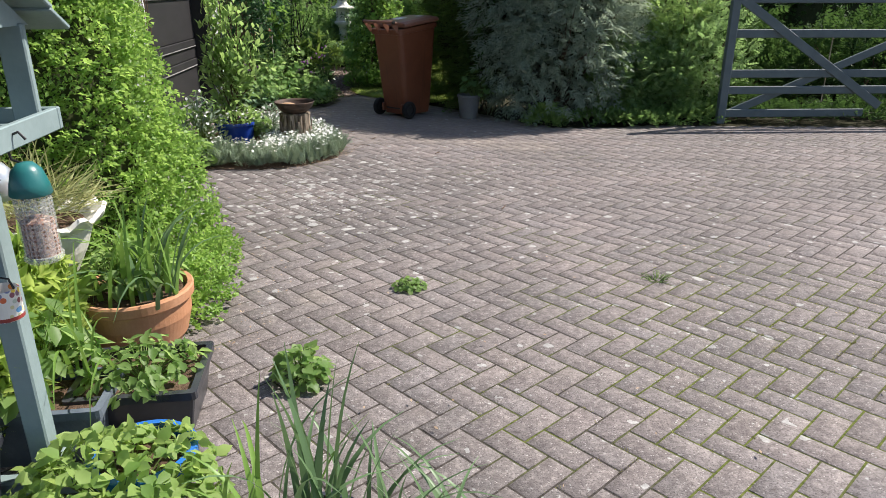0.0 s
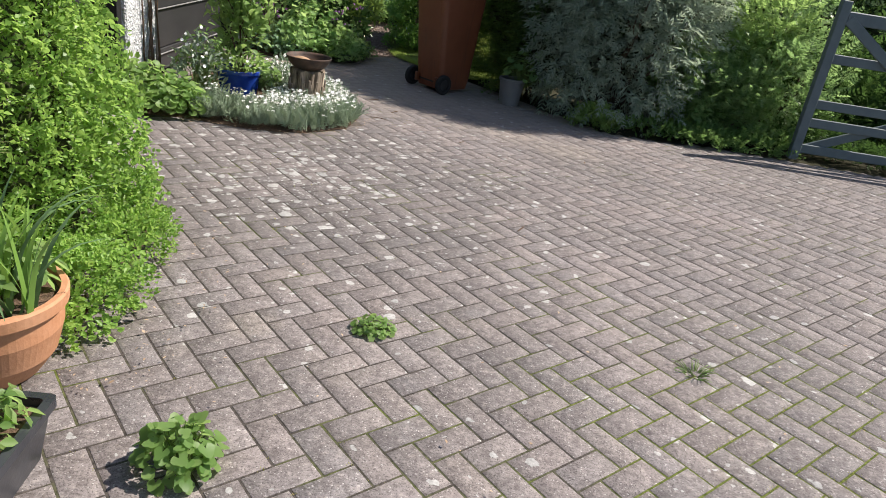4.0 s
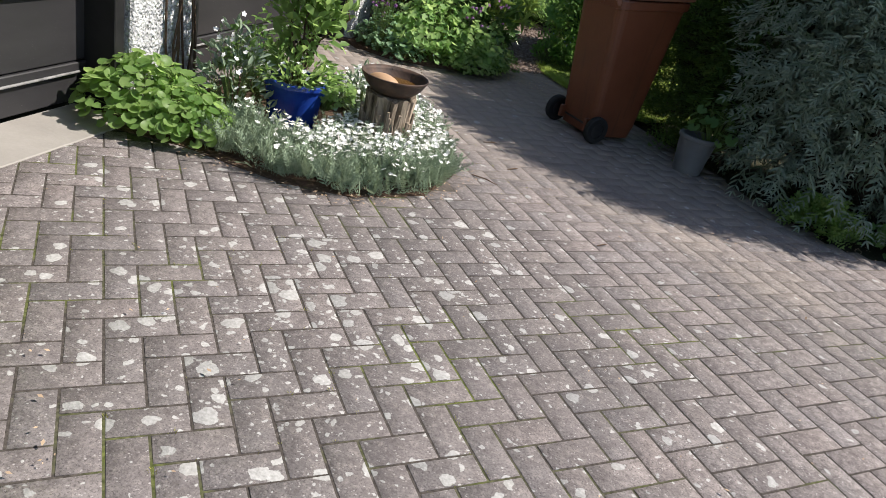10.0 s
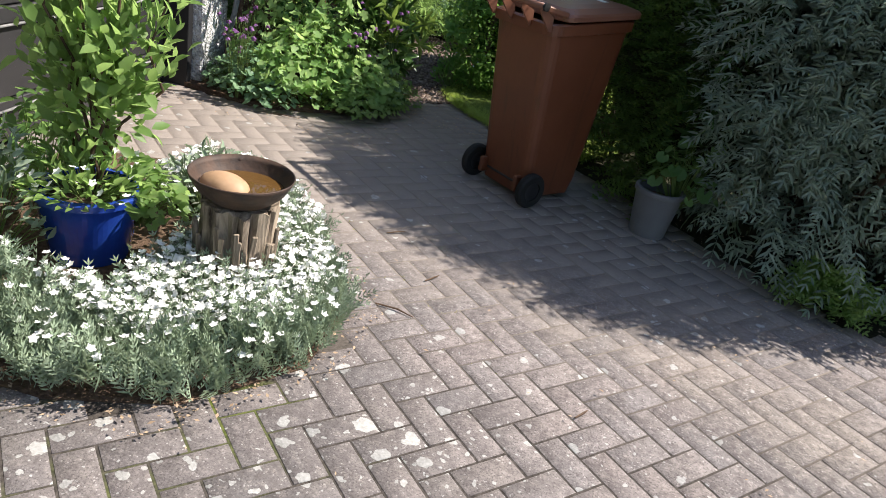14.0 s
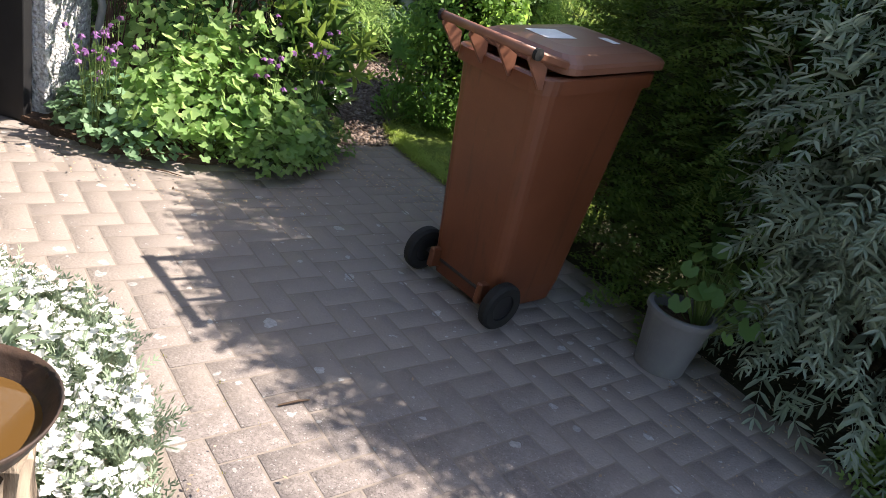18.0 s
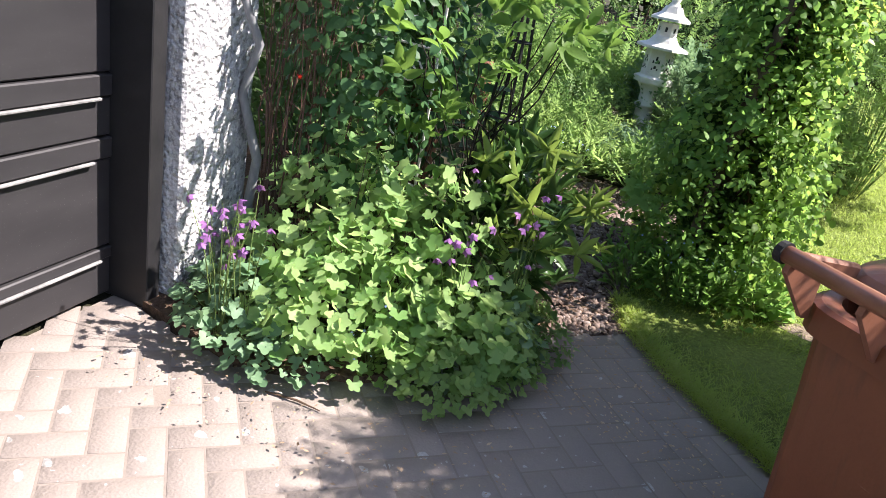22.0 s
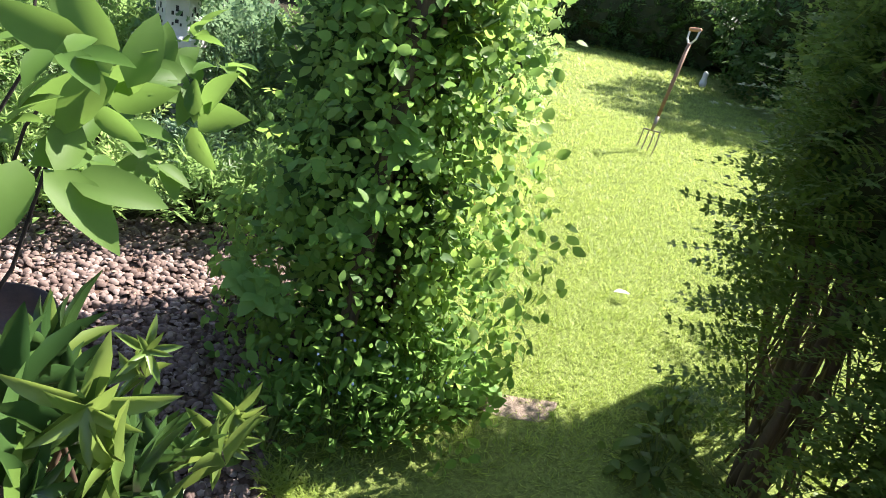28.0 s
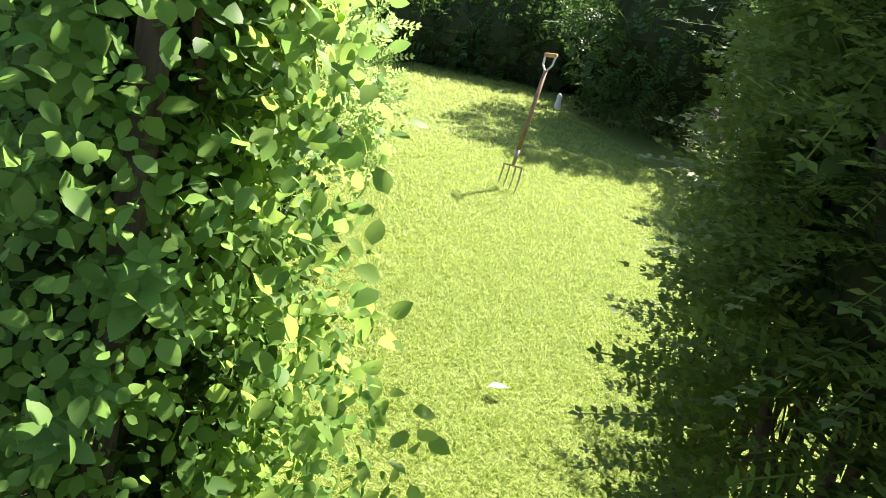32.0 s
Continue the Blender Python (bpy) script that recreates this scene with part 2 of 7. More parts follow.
def door_material():
    m = Nodes("black_painted_door", 0.48, 0.35)
    p = m.place()
    dust = m.voronoi(p, 90.0)
    n = m.noise(m.scaled(p, (1, 1, 4)), 2.5, 5)
    c = m.mix(n, (0.015, 0.0145, 0.016), (0.038, 0.036, 0.038))
    m.colour(m.mix(m.math("MULTIPLY", m.ramp(dust, (0.05, 0.5), (0.12, 0.0)), n), c, (0.25, 0.23, 0.22)))
    m.bump(n, 0.1, 0.003)
    return m.mat


def bin_material():
    """Moulded brown plastic with grimy patches, drips and pale scratches."""
    m = Nodes("brown_moulded_plastic", 0.42, 0.45)
    p = m.place()
    big, fine = m.noise(p, 2.6, 5, 0.6), m.noise(p, 120.0, 3)
    c = m.mix(m.ramp(big, (0.35, 0.0), (0.65, 1.0)), (0.118, 0.034, 0.014), (0.165, 0.052, 0.022))
    drip = m.noise(m.scaled(p, (26, 26, 1.6)), 1.0, 4, 0.6)
    c = m.mix(m.ramp(drip, (0.56, 0.0), (0.72, 0.55)), c, (0.065, 0.026, 0.014))
    scuff = m.noise(m.scaled(p, (3, 3, 70)), 1.0, 3, 0.7, 1.5)
    c = m.mix(m.math("MULTIPLY", m.ramp(scuff, (0.70, 0.0), (0.73, 0.6)), m.ramp(m.noise(p, 5.0, 3), (0.5, 0.0), (0.62, 1.0))), c, (0.34, 0.20, 0.14))
    m.colour(m.mix(m.math("MULTIPLY", fine, 0.25), c, (0.07, 0.022, 0.010)))
    m.rough(m.math("ADD", 0.34, m.math("MULTIPLY", big, 0.25)))
    m.bump(m.math("ADD", fine, big), 0.10, 0.004)
    return m.mat


M = {}
M["paver"] = paver_material("paver_block", True)
M["paver_far"] = paver_material("paver_blocks", False)
M["joint"] = joint_material()
M["soil"] = soil_material("bed_soil", (0.10, 0.066, 0.046), (0.16, 0.105, 0.075))
M["earth"] = soil_material("earth", (0.035, 0.032, 0.020), (0.05, 0.05, 0.028))
M["concrete"] = plain_material("concrete_slab", (0.24, 0.222, 0.202), (0.31, 0.288, 0.262), 3.0, 0.85, 0.25, bump=0.3)
M["roughcast"] = roughcast_material()
M["door"] = door_material()
M["door_edge"] = plain_material("scuffed_pale_edge", (0.10, 0.10, 0.10), (0.30, 0.295, 0.29), 20.0, 0.6, 0.3)
M["frame_paint"] = plain_material("black_frame_paint", (0.012, 0.012, 0.013), (0.022, 0.021, 0.022), 12.0, 0.45, 0.4)
M["gate_paint"] = plain_material("grey_green_wood_paint", (0.085, 0.110, 0.120), (0.115, 0.145, 0.152), 7.0, 0.55, 0.3, bump=0.3)
M["table_paint"] = plain_material("sage_wood_paint", (0.19, 0.25, 0.255), (0.23, 0.295, 0.30), 9.0, 0.55, 0.3, bump=0.25)
M["bin"] = bin_material()
M["bin_lid"] = plain_material("sun_bleached_brown_plastic", (0.185, 0.074, 0.043), (0.225, 0.098, 0.060), 3.0, 0.42, 0.45, bump=0.08, grain=120.0)
M["rubber"] = plain_material("black_rubber", (0.012, 0.012, 0.012), (0.022, 0.021, 0.020), 20.0, 0.75, 0.25)
M["paper"] = plain_material("white_paper_label", (0.72, 0.70, 0.68), (0.80, 0.78, 0.76), 30.0, 0.6, 0.3)
M["grey_pot"] = plain_material("grey_plastic_pot", (0.13, 0.13, 0.135), (0.17, 0.17, 0.175), 6.0, 0.6, 0.35)
M["terracotta"] = plain_material("terracotta", (0.40, 0.185, 0.095), (0.54, 0.30, 0.18), 7.0, 0.8, 0.2, bump=0.3)
M["blue_glaze"] = plain_material("cobalt_blue_glaze", (0.012, 0.035, 0.24), (0.02, 0.07, 0.36), 6.0, 0.14, 0.6, bump=0.05)
M["black_glaze"] = plain_material("dark_glazed_stoneware", (0.022, 0.024, 0.030), (0.045, 0.047, 0.055), 9.0, 0.3, 0.5)
M["teal"] = plain_material("teal_plastic", (0.012, 0.115, 0.115), (0.018, 0.145, 0.145), 9.0, 0.35, 0.5)
M["stone"] = plain_material("white_reconstituted_stone", (0.56, 0.54, 0.50), (0.70, 0.68, 0.63), 9.0, 0.85, 0.2, bump=0.4)
M["slate"] = plain_material("slate_grey_planter", (0.07, 0.09, 0.115), (0.13, 0.155, 0.185), 9.0, 0.7, 0.3, bump=0.5)
M["rust"] = plain_material("rusty_iron", (0.030, 0.024, 0.022), (0.10, 0.058, 0.040), 14.0, 0.65, 0.4, metal=0.35, bump=0.4)
M["pebble"] = plain_material("smooth_tan_cobble", (0.34, 0.205, 0.115), (0.43, 0.28, 0.17), 12.0, 0.55, 0.3)
M["bark"] = bark_material("bark", (0.045, 0.034, 0.024), (0.13, 0.10, 0.07))
M["stump"] = bark_material("weathered_stump_bark", (0.035, 0.025, 0.02), (0.36, 0.29, 0.22), (26, 26, 3.5))
M["stem"] = plain_material("green_stem", (0.09, 0.15, 0.035), (0.15, 0.20, 0.06), 15.0, 0.6, 0.3)
M["brown_stem"] = plain_material("woody_brown_stem", (0.075, 0.048, 0.032), (0.14, 0.09, 0.06), 15.0, 0.8, 0.2)
M["iron_white"] = plain_material("white_flaking_iron_paint", (0.50, 0.47, 0.43), (0.66, 0.63, 0.58), 25.0, 0.6, 0.3)
M["shaft"] = plain_material("weathered_ash_shaft", (0.20, 0.105, 0.058), (0.30, 0.17, 0.10), 14.0, 0.6, 0.3)
M["steel"] = plain_material("worn_steel", (0.24, 0.20, 0.14), (0.34, 0.29, 0.22), 20.0, 0.45, 0.5, metal=0.6)
M["petal_white"] = leaf_material("white_petals", (0.74, 0.74, 0.74), (0.86, 0.86, 0.86), 0.6, 0.25, 0.2)
M["petal_purple"] = leaf_material("purple_petals", (0.15, 0.05, 0.20), (0.42, 0.21, 0.46), 0.6, 0.3, 0.2)
M["petal_blue"] = leaf_material("pale_blue_petals", (0.22, 0.32, 0.72), (0.50, 0.62, 0.90), 0.6, 0.25, 0.2)
M["petal_red"] = leaf_material("red_bud", (0.55, 0.03, 0.02), (0.65, 0.06, 0.03), 0.6, 0.25, 0.2)
M["hedge_leaf"] = leaf_material("clipped_hedge_leaf", (0.085, 0.190, 0.032), (0.420, 0.600, 0.160), 0.38, 0.5)
M["lonicera"] = leaf_material("small_dark_hedge_leaf", (0.045, 0.088, 0.020), (0.165, 0.245, 0.056), 0.5, 0.42, 0.22, odd=(0.26, 0.29, 0.05))
M["silver"] = leaf_material("silver_grey_leaf", (0.130, 0.185, 0.130), (0.400, 0.470, 0.380), 0.5, 0.42, 0.25)
M["bright"] = leaf_material("fresh_green_leaf", (0.110, 0.215, 0.055), (0.330, 0.455, 0.165), 0.42, 0.6)
M["mid"] = leaf_material("mid_green_leaf", (0.065, 0.145, 0.040), (0.210, 0.330, 0.108), 0.40, 0.55)
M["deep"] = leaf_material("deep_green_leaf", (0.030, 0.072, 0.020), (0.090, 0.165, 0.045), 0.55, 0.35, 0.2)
M["grey_leaf"] = leaf_material("woolly_grey_leaf", (0.165, 0.225, 0.150), (0.33, 0.40, 0.29), 0.7, 0.2, 0.2)
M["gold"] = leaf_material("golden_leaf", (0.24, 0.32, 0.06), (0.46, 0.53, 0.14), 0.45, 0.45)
M["blue_green"] = leaf_material("blue_green_leaf", (0.080, 0.165, 0.085), (0.24, 0.37, 0.20), 0.5, 0.35)
M["lawn"] = leaf_material("lawn_blade", (0.200, 0.290, 0.052), (0.430, 0.520, 0.130), 0.45, 0.52, odd=(0.52, 0.48, 0.24))
M["turf"] = soil_material("lawn_turf", (0.14, 0.19, 0.045), (0.21, 0.265, 0.07))


# ---- helpers for meshes ----
def part(name, bm, material, parent, label="", smooth=False, at=None):
    """Link a bmesh, or a ready mesh, as one object under a thing."""
    if isinstance(bm, bmesh.types.BMesh):
        me = bpy.data.meshes.new(name)
        bm.normal_update()
        bm.to_mesh(me)
        bm.free()
    else:
        me = bm
    if material is not None and not me.materials:
        me.materials.append(M[material])
    if smooth:
        me.polygons.foreach_set("use_smooth", [True] * len(me.polygons))
    ob = new(name, me)
    if at is not None:
        ob.matrix_local = at
    if parent is not None:
        ob.parent = parent
    if label:
        ob["label"] = label
    return ob


def thing(name, at, label, category, group="", kind=""):
    ob = new(name)
    ob.empty_display_size = 0.1
    ob.matrix_world = at if isinstance(at, Matrix) else Matrix.Translation(at)
    return tagged(ob, label, category, group, kind)


def quads(name, verts, faces):
    """A mesh from arrays: verts n x 3, faces m x 4 (or m x 3)."""
    me = bpy.data.meshes.new(name)
    verts, faces = np.asarray(verts, np.float32), np.asarray(faces, np.int32)
    k = faces.shape[1]
    me.vertices.add(len(verts))
    me.vertices.foreach_set("co", verts.ravel())
    me.loops.add(faces.size)
    me.loops.foreach_set("vertex_index", faces.ravel())
    me.polygons.add(len(faces))
    me.polygons.foreach_set("loop_start", np.arange(0, faces.size, k, dtype=np.int32))
    me.update(calc_edges=True)
    return me


def unit(a):
    a = np.asarray(a, float)
    return a / np.maximum(np.linalg.norm(a, axis=-1, keepdims=True), 1e-9)


def spread(template, pos, along, normal, size):
    """Copies of a template (verts, quads) with its y axis on along and its z axis near normal."""
    tv, tf = template
    y = unit(along)
    x = unit(np.cross(y, normal))
    z = np.cross(x, y)
    size = np.broadcast_to(np.asarray(size, float), (len(pos),))
    v = (tv[None, :, 0, None] * x[:, None] + tv[None, :, 1, None] * y[:, None] + tv[None, :, 2, None] * z[:, None]) * size[:, None, None] + pos[:, None]
    f = tf[None] + (np.arange(len(pos)) * len(tv))[:, None, None]
    return v.reshape(-1, 3), f.reshape(-1, tf.shape[1])


def leaf(width=0.45, fold=0.08, droop=0.15, rows=2, peak=0.42):
    """One leaf, 1 long, along y; width is its full width."""
    h = width / 2
    if rows == 2:
        v = [(0, 0, 0), (-h * 0.9, 0.30, fold - droop * 0.09), (-h * 0.85, 0.66, fold - droop * 0.43), (0, 1, -droop), (h * 0.85, 0.66, fold - droop * 0.43), (h * 0.9, 0.30, fold - droop * 0.09)]
        return np.array(v), np.array([(0, 3, 2, 1), (0, 5, 4, 3)])
    v = [(0, 0, 0)]
    for i in range(1, rows):
        t = i / rows
        w = h * math.sin(math.pi * t ** (math.log(0.5) / math.log(peak))) ** 0.75
        z = -droop * t * t
        v += [(-w, t, z + fold * w / h), (0, t, z), (w, t, z + fold * w / h)]
    v.append((0, 1, -droop))
    k = len(v)
    f = [(0, 3, 2, 1), (k - 4, k - 3, k - 2, k - 1)]
    for i in range(rows - 2):
        a = 1 + 3 * i
        f += [(a, a + 1, a + 4, a + 3), (a + 1, a + 2, a + 5, a + 4)]
    return np.array(v), np.array(f)


def kite(width=0.5, fold=0.08, droop=0.1, peak=0.45):
    """The plainest small leaf, one folded quad."""
    h = width / 2
    return np.array([(0, 0, 0), (h, peak, fold), (0, 1, -droop), (-h, peak, fold)]), np.array([(0, 1, 2, 3)])


def lobed(lobes=5, depth=0.35, cup=0.12):
    """A lobed, roundish leaf about 1 across, its stalk at the origin."""
    n = lobes * 4 + 1
    pts = []
    for i in range(n):
        a = radians(-155 + 310 * i / (n - 1))
        r = (0.5 * (1 - depth * (0.5 + 0.5 * math.cos(math.pi * i / 2))) + (0.012 if i % 2 else 0)) * (1 - 0.18 * abs(a) / 2.7)
        pts.append((r * math.sin(a), 0.42 + r * math.cos(a), cup * r))
    v = [(0, 0.38, -0.02)] + pts
    f = [(0, 1 + i, 2 + i, 3 + i) for i in range(0, n - 2, 2)]
    return np.array(v), np.array(f)


def join(*templates):
    v, f, k = [], [], 0
    for tv, tf in templates:
        v.append(tv)
        f.append(tf + k)
        k += len(tv)
    return np.concatenate(v), np.concatenate(f)


def moved(template, x=0, y=0, z=0, turn=0, pitch=0, scale=1.0, roll=0):
    tv, tf = template
    m = np.array(Euler((radians(pitch), radians(roll), radians(turn)), "XYZ").to_matrix())
    return tv * scale @ m.T + np.array((x, y, z)), tf


def twig(pairs=6, leaf_size=0.2, angle=55, shape=None, up=15, tip=True):
    """A shoot 1 long with leaves in pairs."""
    shape = shape or leaf(0.5, 0.05, 0.05)
    out = []
    for i in range(pairs):
        t = 0.12 + 0.84 * i / max(1, pairs - 1)
        s = leaf_size * (1.0 - 0.35 * t)
        for side in (-1, 1):
            out.append(moved(shape, 0, t, 0, turn=-side * angle, pitch=up, scale=s))
    if tip:
        out.append(moved(shape, 0, 0.97, 0, pitch=10, scale=leaf_size * 0.7))
    r = 0.008
    out.append((np.array([(-r, 0, 0), (r, 0, 0), (r * 0.5, 1, 0), (-r * 0.5, 1, 0)]), np.array([(0, 1, 2, 3)])))
    return join(*out)


def cluster(n=7, size=0.4, shape=None, seed=1):
    """A tuft of leaves pointing every way round a short shoot."""
    rng = np.random.default_rng(seed)
    shape = shape or leaf(0.6, 0.1, 0.12)
    out = []
    for k in range(n):
        t = k / max(1, n - 1)
        out.append(moved(shape, rng.normal() * 0.08, 0.1 + 0.75 * t, rng.normal() * 0.10, turn=137.5 * k + rng.normal() * 20, pitch=rng.uniform(-20, 45), scale=size * rng.uniform(0.75, 1.15), roll=rng.normal() * 25))
    return join(*out)


def whorl(n=6, shape=None, size=1.0, rise=35, layers=2):
    """A rosette of leaves round a shoot tip, about 2 * size across."""
    shape = shape or leaf(0.4)
    out = []
    for k in range(layers):
        for i in range(n):
            out.append(moved(shape, 0, 0, 0.12 * k * size, turn=360 * (i + 0.5 * k) / n + 17 * k, pitch=rise + 22 * k, scale=size * (1 - 0.3 * k)))
    return join(*out)


def flower(petals=5, size=0.5, width=0.7, rise=25):
    return join(*[moved(leaf(width, -0.05, 0.1, 2, 0.62), turn=360 * i / petals, pitch=rise, scale=size) for i in range(petals)])


def blob(n, centre, radii, lumps=14, depth=0.35, rough=0.22, seed=0, low=-1.0, fill=0.5):
    """Points in the outer layer of an uneven rounded crown, and which way is out."""
    rng = np.random.default_rng(seed)
    d = unit(rng.normal(size=(n * 2, 3)))
    d = d[d[:, 2] > low][:n]
    bump_dir = unit(rng.normal(size=(lumps, 3)))
    bump_h = rng.uniform(-rough, rough, lumps)
    near = np.exp(-((1 - d @ bump_dir.T) / 0.16))
    r = 1 + near @ bump_h
    r = r * (1 - depth * rng.random(len(d)) ** (1 / fill))
    return np.asarray(centre) + d * r[:, None] * np.asarray(radii), unit(d / np.asarray(radii))


def toss(n, seed, amount):
    return np.random.default_rng(seed).normal(size=(n, 3)) * amount


def foliage(parent, template, pos, out, size, material, seed=1, up=0.5, wild=0.6, vary=0.35, name="foliage", label="", flat=False, kind="", face=0.6):
    """One mesh of many leaves or shoots that grow outward and upward."""
    n = len(pos)
    rng = np.random.default_rng(seed)
    along = out + np.array((0, 0, up)) + rng.normal(size=(n, 3)) * wild
    if flat:
        normal = np.array((0, 0, 1.0)) + rng.normal(size=(n, 3)) * 0.35 + out * 0.5
        along = np.cross(normal, rng.normal(size=(n, 3)))
    else:
        normal = out * face + np.array((0, 0, 1.0)) + rng.normal(size=(n, 3)) * 0.45
    s = size * rng.uniform(1 - vary, 1 + vary, n)
    v, f = spread(template, pos, along, normal, s)
    ob = part(name, quads(name, v - np.array(parent.matrix_world.translation), f), material, parent, label)
    if kind:
        ob["kind"] = kind
    return ob


def facing(parent, template, pos, out, size, material, seed=1, name="foliage", label="", droop=0.5, loose=0.45, rise=0.45, vary=0.35):
    """Leaves that turn their faces outward and up, tips hanging, as on a climber."""
    n = len(pos)
    rng = np.random.default_rng(seed)
    normal = unit(out + np.array((0, 0, rise)) + rng.normal(size=(n, 3)) * loose)
    along = unit(np.cross(normal, rng.normal(size=(n, 3)))) + np.array((0, 0, -droop))
    along = along - normal * (along * normal).sum(1, keepdims=True)
    v, f = spread(template, pos, along, normal, size * rng.uniform(1 - vary, 1 + vary, n))
    return part(name, quads(name, v - np.array(parent.matrix_world.translation), f), material, parent, label, smooth=True)


def tube(bm, points, radii, seg=8, cap=True):
    """A round bar along points."""
    pts = [Vector(p) for p in points]
    radii = radii if hasattr(radii, "__len__") else [radii] * len(pts)
    rings, side = [], None
    for i, p in enumerate(pts):
        d = (pts[min(i + 1, len(pts) - 1)] - pts[max(i - 1, 0)]).normalized()
        if side is None:
            side = d.orthogonal().normalized()
        side = (side - d * side.dot(d)).normalized()
        other = d.cross(side)
        rings.append([bm.verts.new(p + (side * math.cos(2 * math.pi * k / seg) + other * math.sin(2 * math.pi * k / seg)) * radii[i]) for k in range(seg)])
    for a, b in zip(rings, rings[1:]):
        for k in range(seg):
            bm.faces.new((a[k], a[(k + 1) % seg], b[(k + 1) % seg], b[k]))
    if cap:
        bm.faces.new(rings[0][::-1])
        bm.faces.new(rings[-1])
    return bm


def tubes(lines, seg=6):
    bm = bmesh.new()
    for pts, r in lines:
        tube(bm, pts, r, seg)
    return bm


def lathe(profile, seg=32, wobble=0.0):
    """A turned shape from (radius, z) pairs, closed at the axis where the radius is 0."""
    bm = bmesh.new()
    rings = []
    for r, z in profile:
        if r <= 0:
            rings.append([bm.verts.new((0, 0, z))])
        else:
            rings.append([bm.verts.new((r * math.cos(2 * math.pi * k / seg), r * math.sin(2 * math.pi * k / seg), z)) for k in range(seg)])
    for a, b in zip(rings, rings[1:]):
        for k in range(seg):
            k2 = (k + 1) % seg
            if len(a) == 1 and len(b) == 1:
                continue
            if len(a) == 1:
                bm.faces.new((a[0], b[k2], b[k]))
            elif len(b) == 1:
                bm.faces.new((a[k], a[k2], b[0]))
            else:
                bm.faces.new((a[k], a[k2], b[k2], b[k]))
    bmesh.ops.recalc_face_normals(bm, faces=bm.faces)
    return bm


def box(size, at=(0, 0, 0), bevel=0.004, turn=None, bm=None, segments=1):
    """A box with eased edges, centred at at."""
    b = bmesh.new()
    bmesh.ops.create_cube(b, size=1.0)
    bmesh.ops.scale(b, vec=size, verts=b.verts)
    if bevel:
        bmesh.ops.bevel(b, geom=b.edges[:], offset=bevel, segments=segments, affect="EDGES")
    m = Matrix.Translation(at)
    if turn is not None:
        m = m @ turn
    bmesh.ops.transform(b, matrix=m, verts=b.verts)
    if bm is None:
        return b
    me = bpy.data.meshes.new("tmp")
    b.to_mesh(me)
    b.free()
    bm.from_mesh(me)
    bpy.data.meshes.remove(me)
    return bm


def rot(x=0, y=0, z=0):
    return Euler((radians(x), radians(y), radians(z))).to_matrix().to_4x4()


def sheet(name, nx, ny, x0, x1, y0, y1, height):
    """A grid with heights from a function of arrays x, y."""
    x, y = np.meshgrid(np.linspace(x0, x1, nx), np.linspace(y0, y1, ny))
    z = height(x, y)
    v = np.stack([x, y, z], -1).reshape(-1, 3)
    i = (np.arange(ny - 1)[:, None] * nx + np.arange(nx - 1)[None]).ravel()
    return quads(name, v, np.stack([i, i + 1, i + nx + 1, i + nx], -1))


def inside(poly, x, y):
    """Which of the points lie in a polygon."""
    res = np.zeros(np.shape(x), bool)
    for (xa, ya), (xb, yb) in zip(poly, poly[1:] + poly[:1]):
        cross = ((ya > y) != (yb > y)) & (x < (xb - xa) * (y - ya) / (yb - ya + 1e-12) + xa)
        res ^= cross
    return res


def scatter(poly, n, seed):
    rng = np.random.default_rng(seed)
    p = np.array(poly)
    lo, hi = p.min(0), p.max(0)
    xy = rng.uniform(lo, hi, (n * 4, 2))
    return xy[inside(poly, xy[:, 0], xy[:, 1])][:n]


def slab(poly, z0, z1, name):
    """A flat piece of ground with a vertical edge."""
    bm = bmesh.new()
    top = [bm.verts.new((x, y, z1)) for x, y in poly]
    low = [bm.verts.new((x, y, z0)) for x, y in poly]
    bm.faces.new(top)
    for i in range(len(poly)):
        j = (i + 1) % len(poly)
        bm.faces.new((low[i], low[j], top[j], top[i]))
    bmesh.ops.recalc_face_normals(bm, faces=bm.faces)
    return bm


def noise2(x, y, s, seed=0):
    """A smooth uneven field from a few sines."""
    r = np.random.default_rng(seed)
    out = 0
    for k in range(5):
        a, b, c = r.normal(size=2) * s * (1 + k * 0.6), r.uniform(0, 6.28), 1 / (1 + k * 0.7)
        out = out + c * np.sin(a[0] * x + a[1] * y + b)
    return out / 2.5


# ---- ground ----
def lawn_z(x, y):
    return 0.12 * np.clip(np.asarray(y) - 10.1, 0, 9.5) + 0.008


def ground_z(x, y):
    far = np.clip((np.hypot(x, y - 8) - 14) / 40, 0, 1)
    return np.where(np.asarray(y) > 10.1, (lawn_z(x, y) - 0.06) * (1 - far) - 0.022 * far, -0.022)


gx = np.concatenate([-np.geomspace(300, 8, 16), np.linspace(-7, 9, 40), np.geomspace(10, 300, 16)])
gy = np.concatenate([-np.geomspace(300, 3, 16), np.linspace(-2, 20, 56), np.geomspace(21, 400, 16)])
X, Y = np.meshgrid(gx, gy)
gi = (np.arange(len(gy) - 1)[:, None] * len(gx) + np.arange(len(gx) - 1)[None]).ravel()
ground = part("ground", quads("ground", np.stack([X, Y, ground_z(X, Y)], -1).reshape(-1, 3), np.stack([gi, gi + 1, gi + len(gx) + 1, gi + len(gx)], -1)), "earth", None)
tagged(ground, "dark earth under the beds, drive and lawn", "ground", kind="structure")

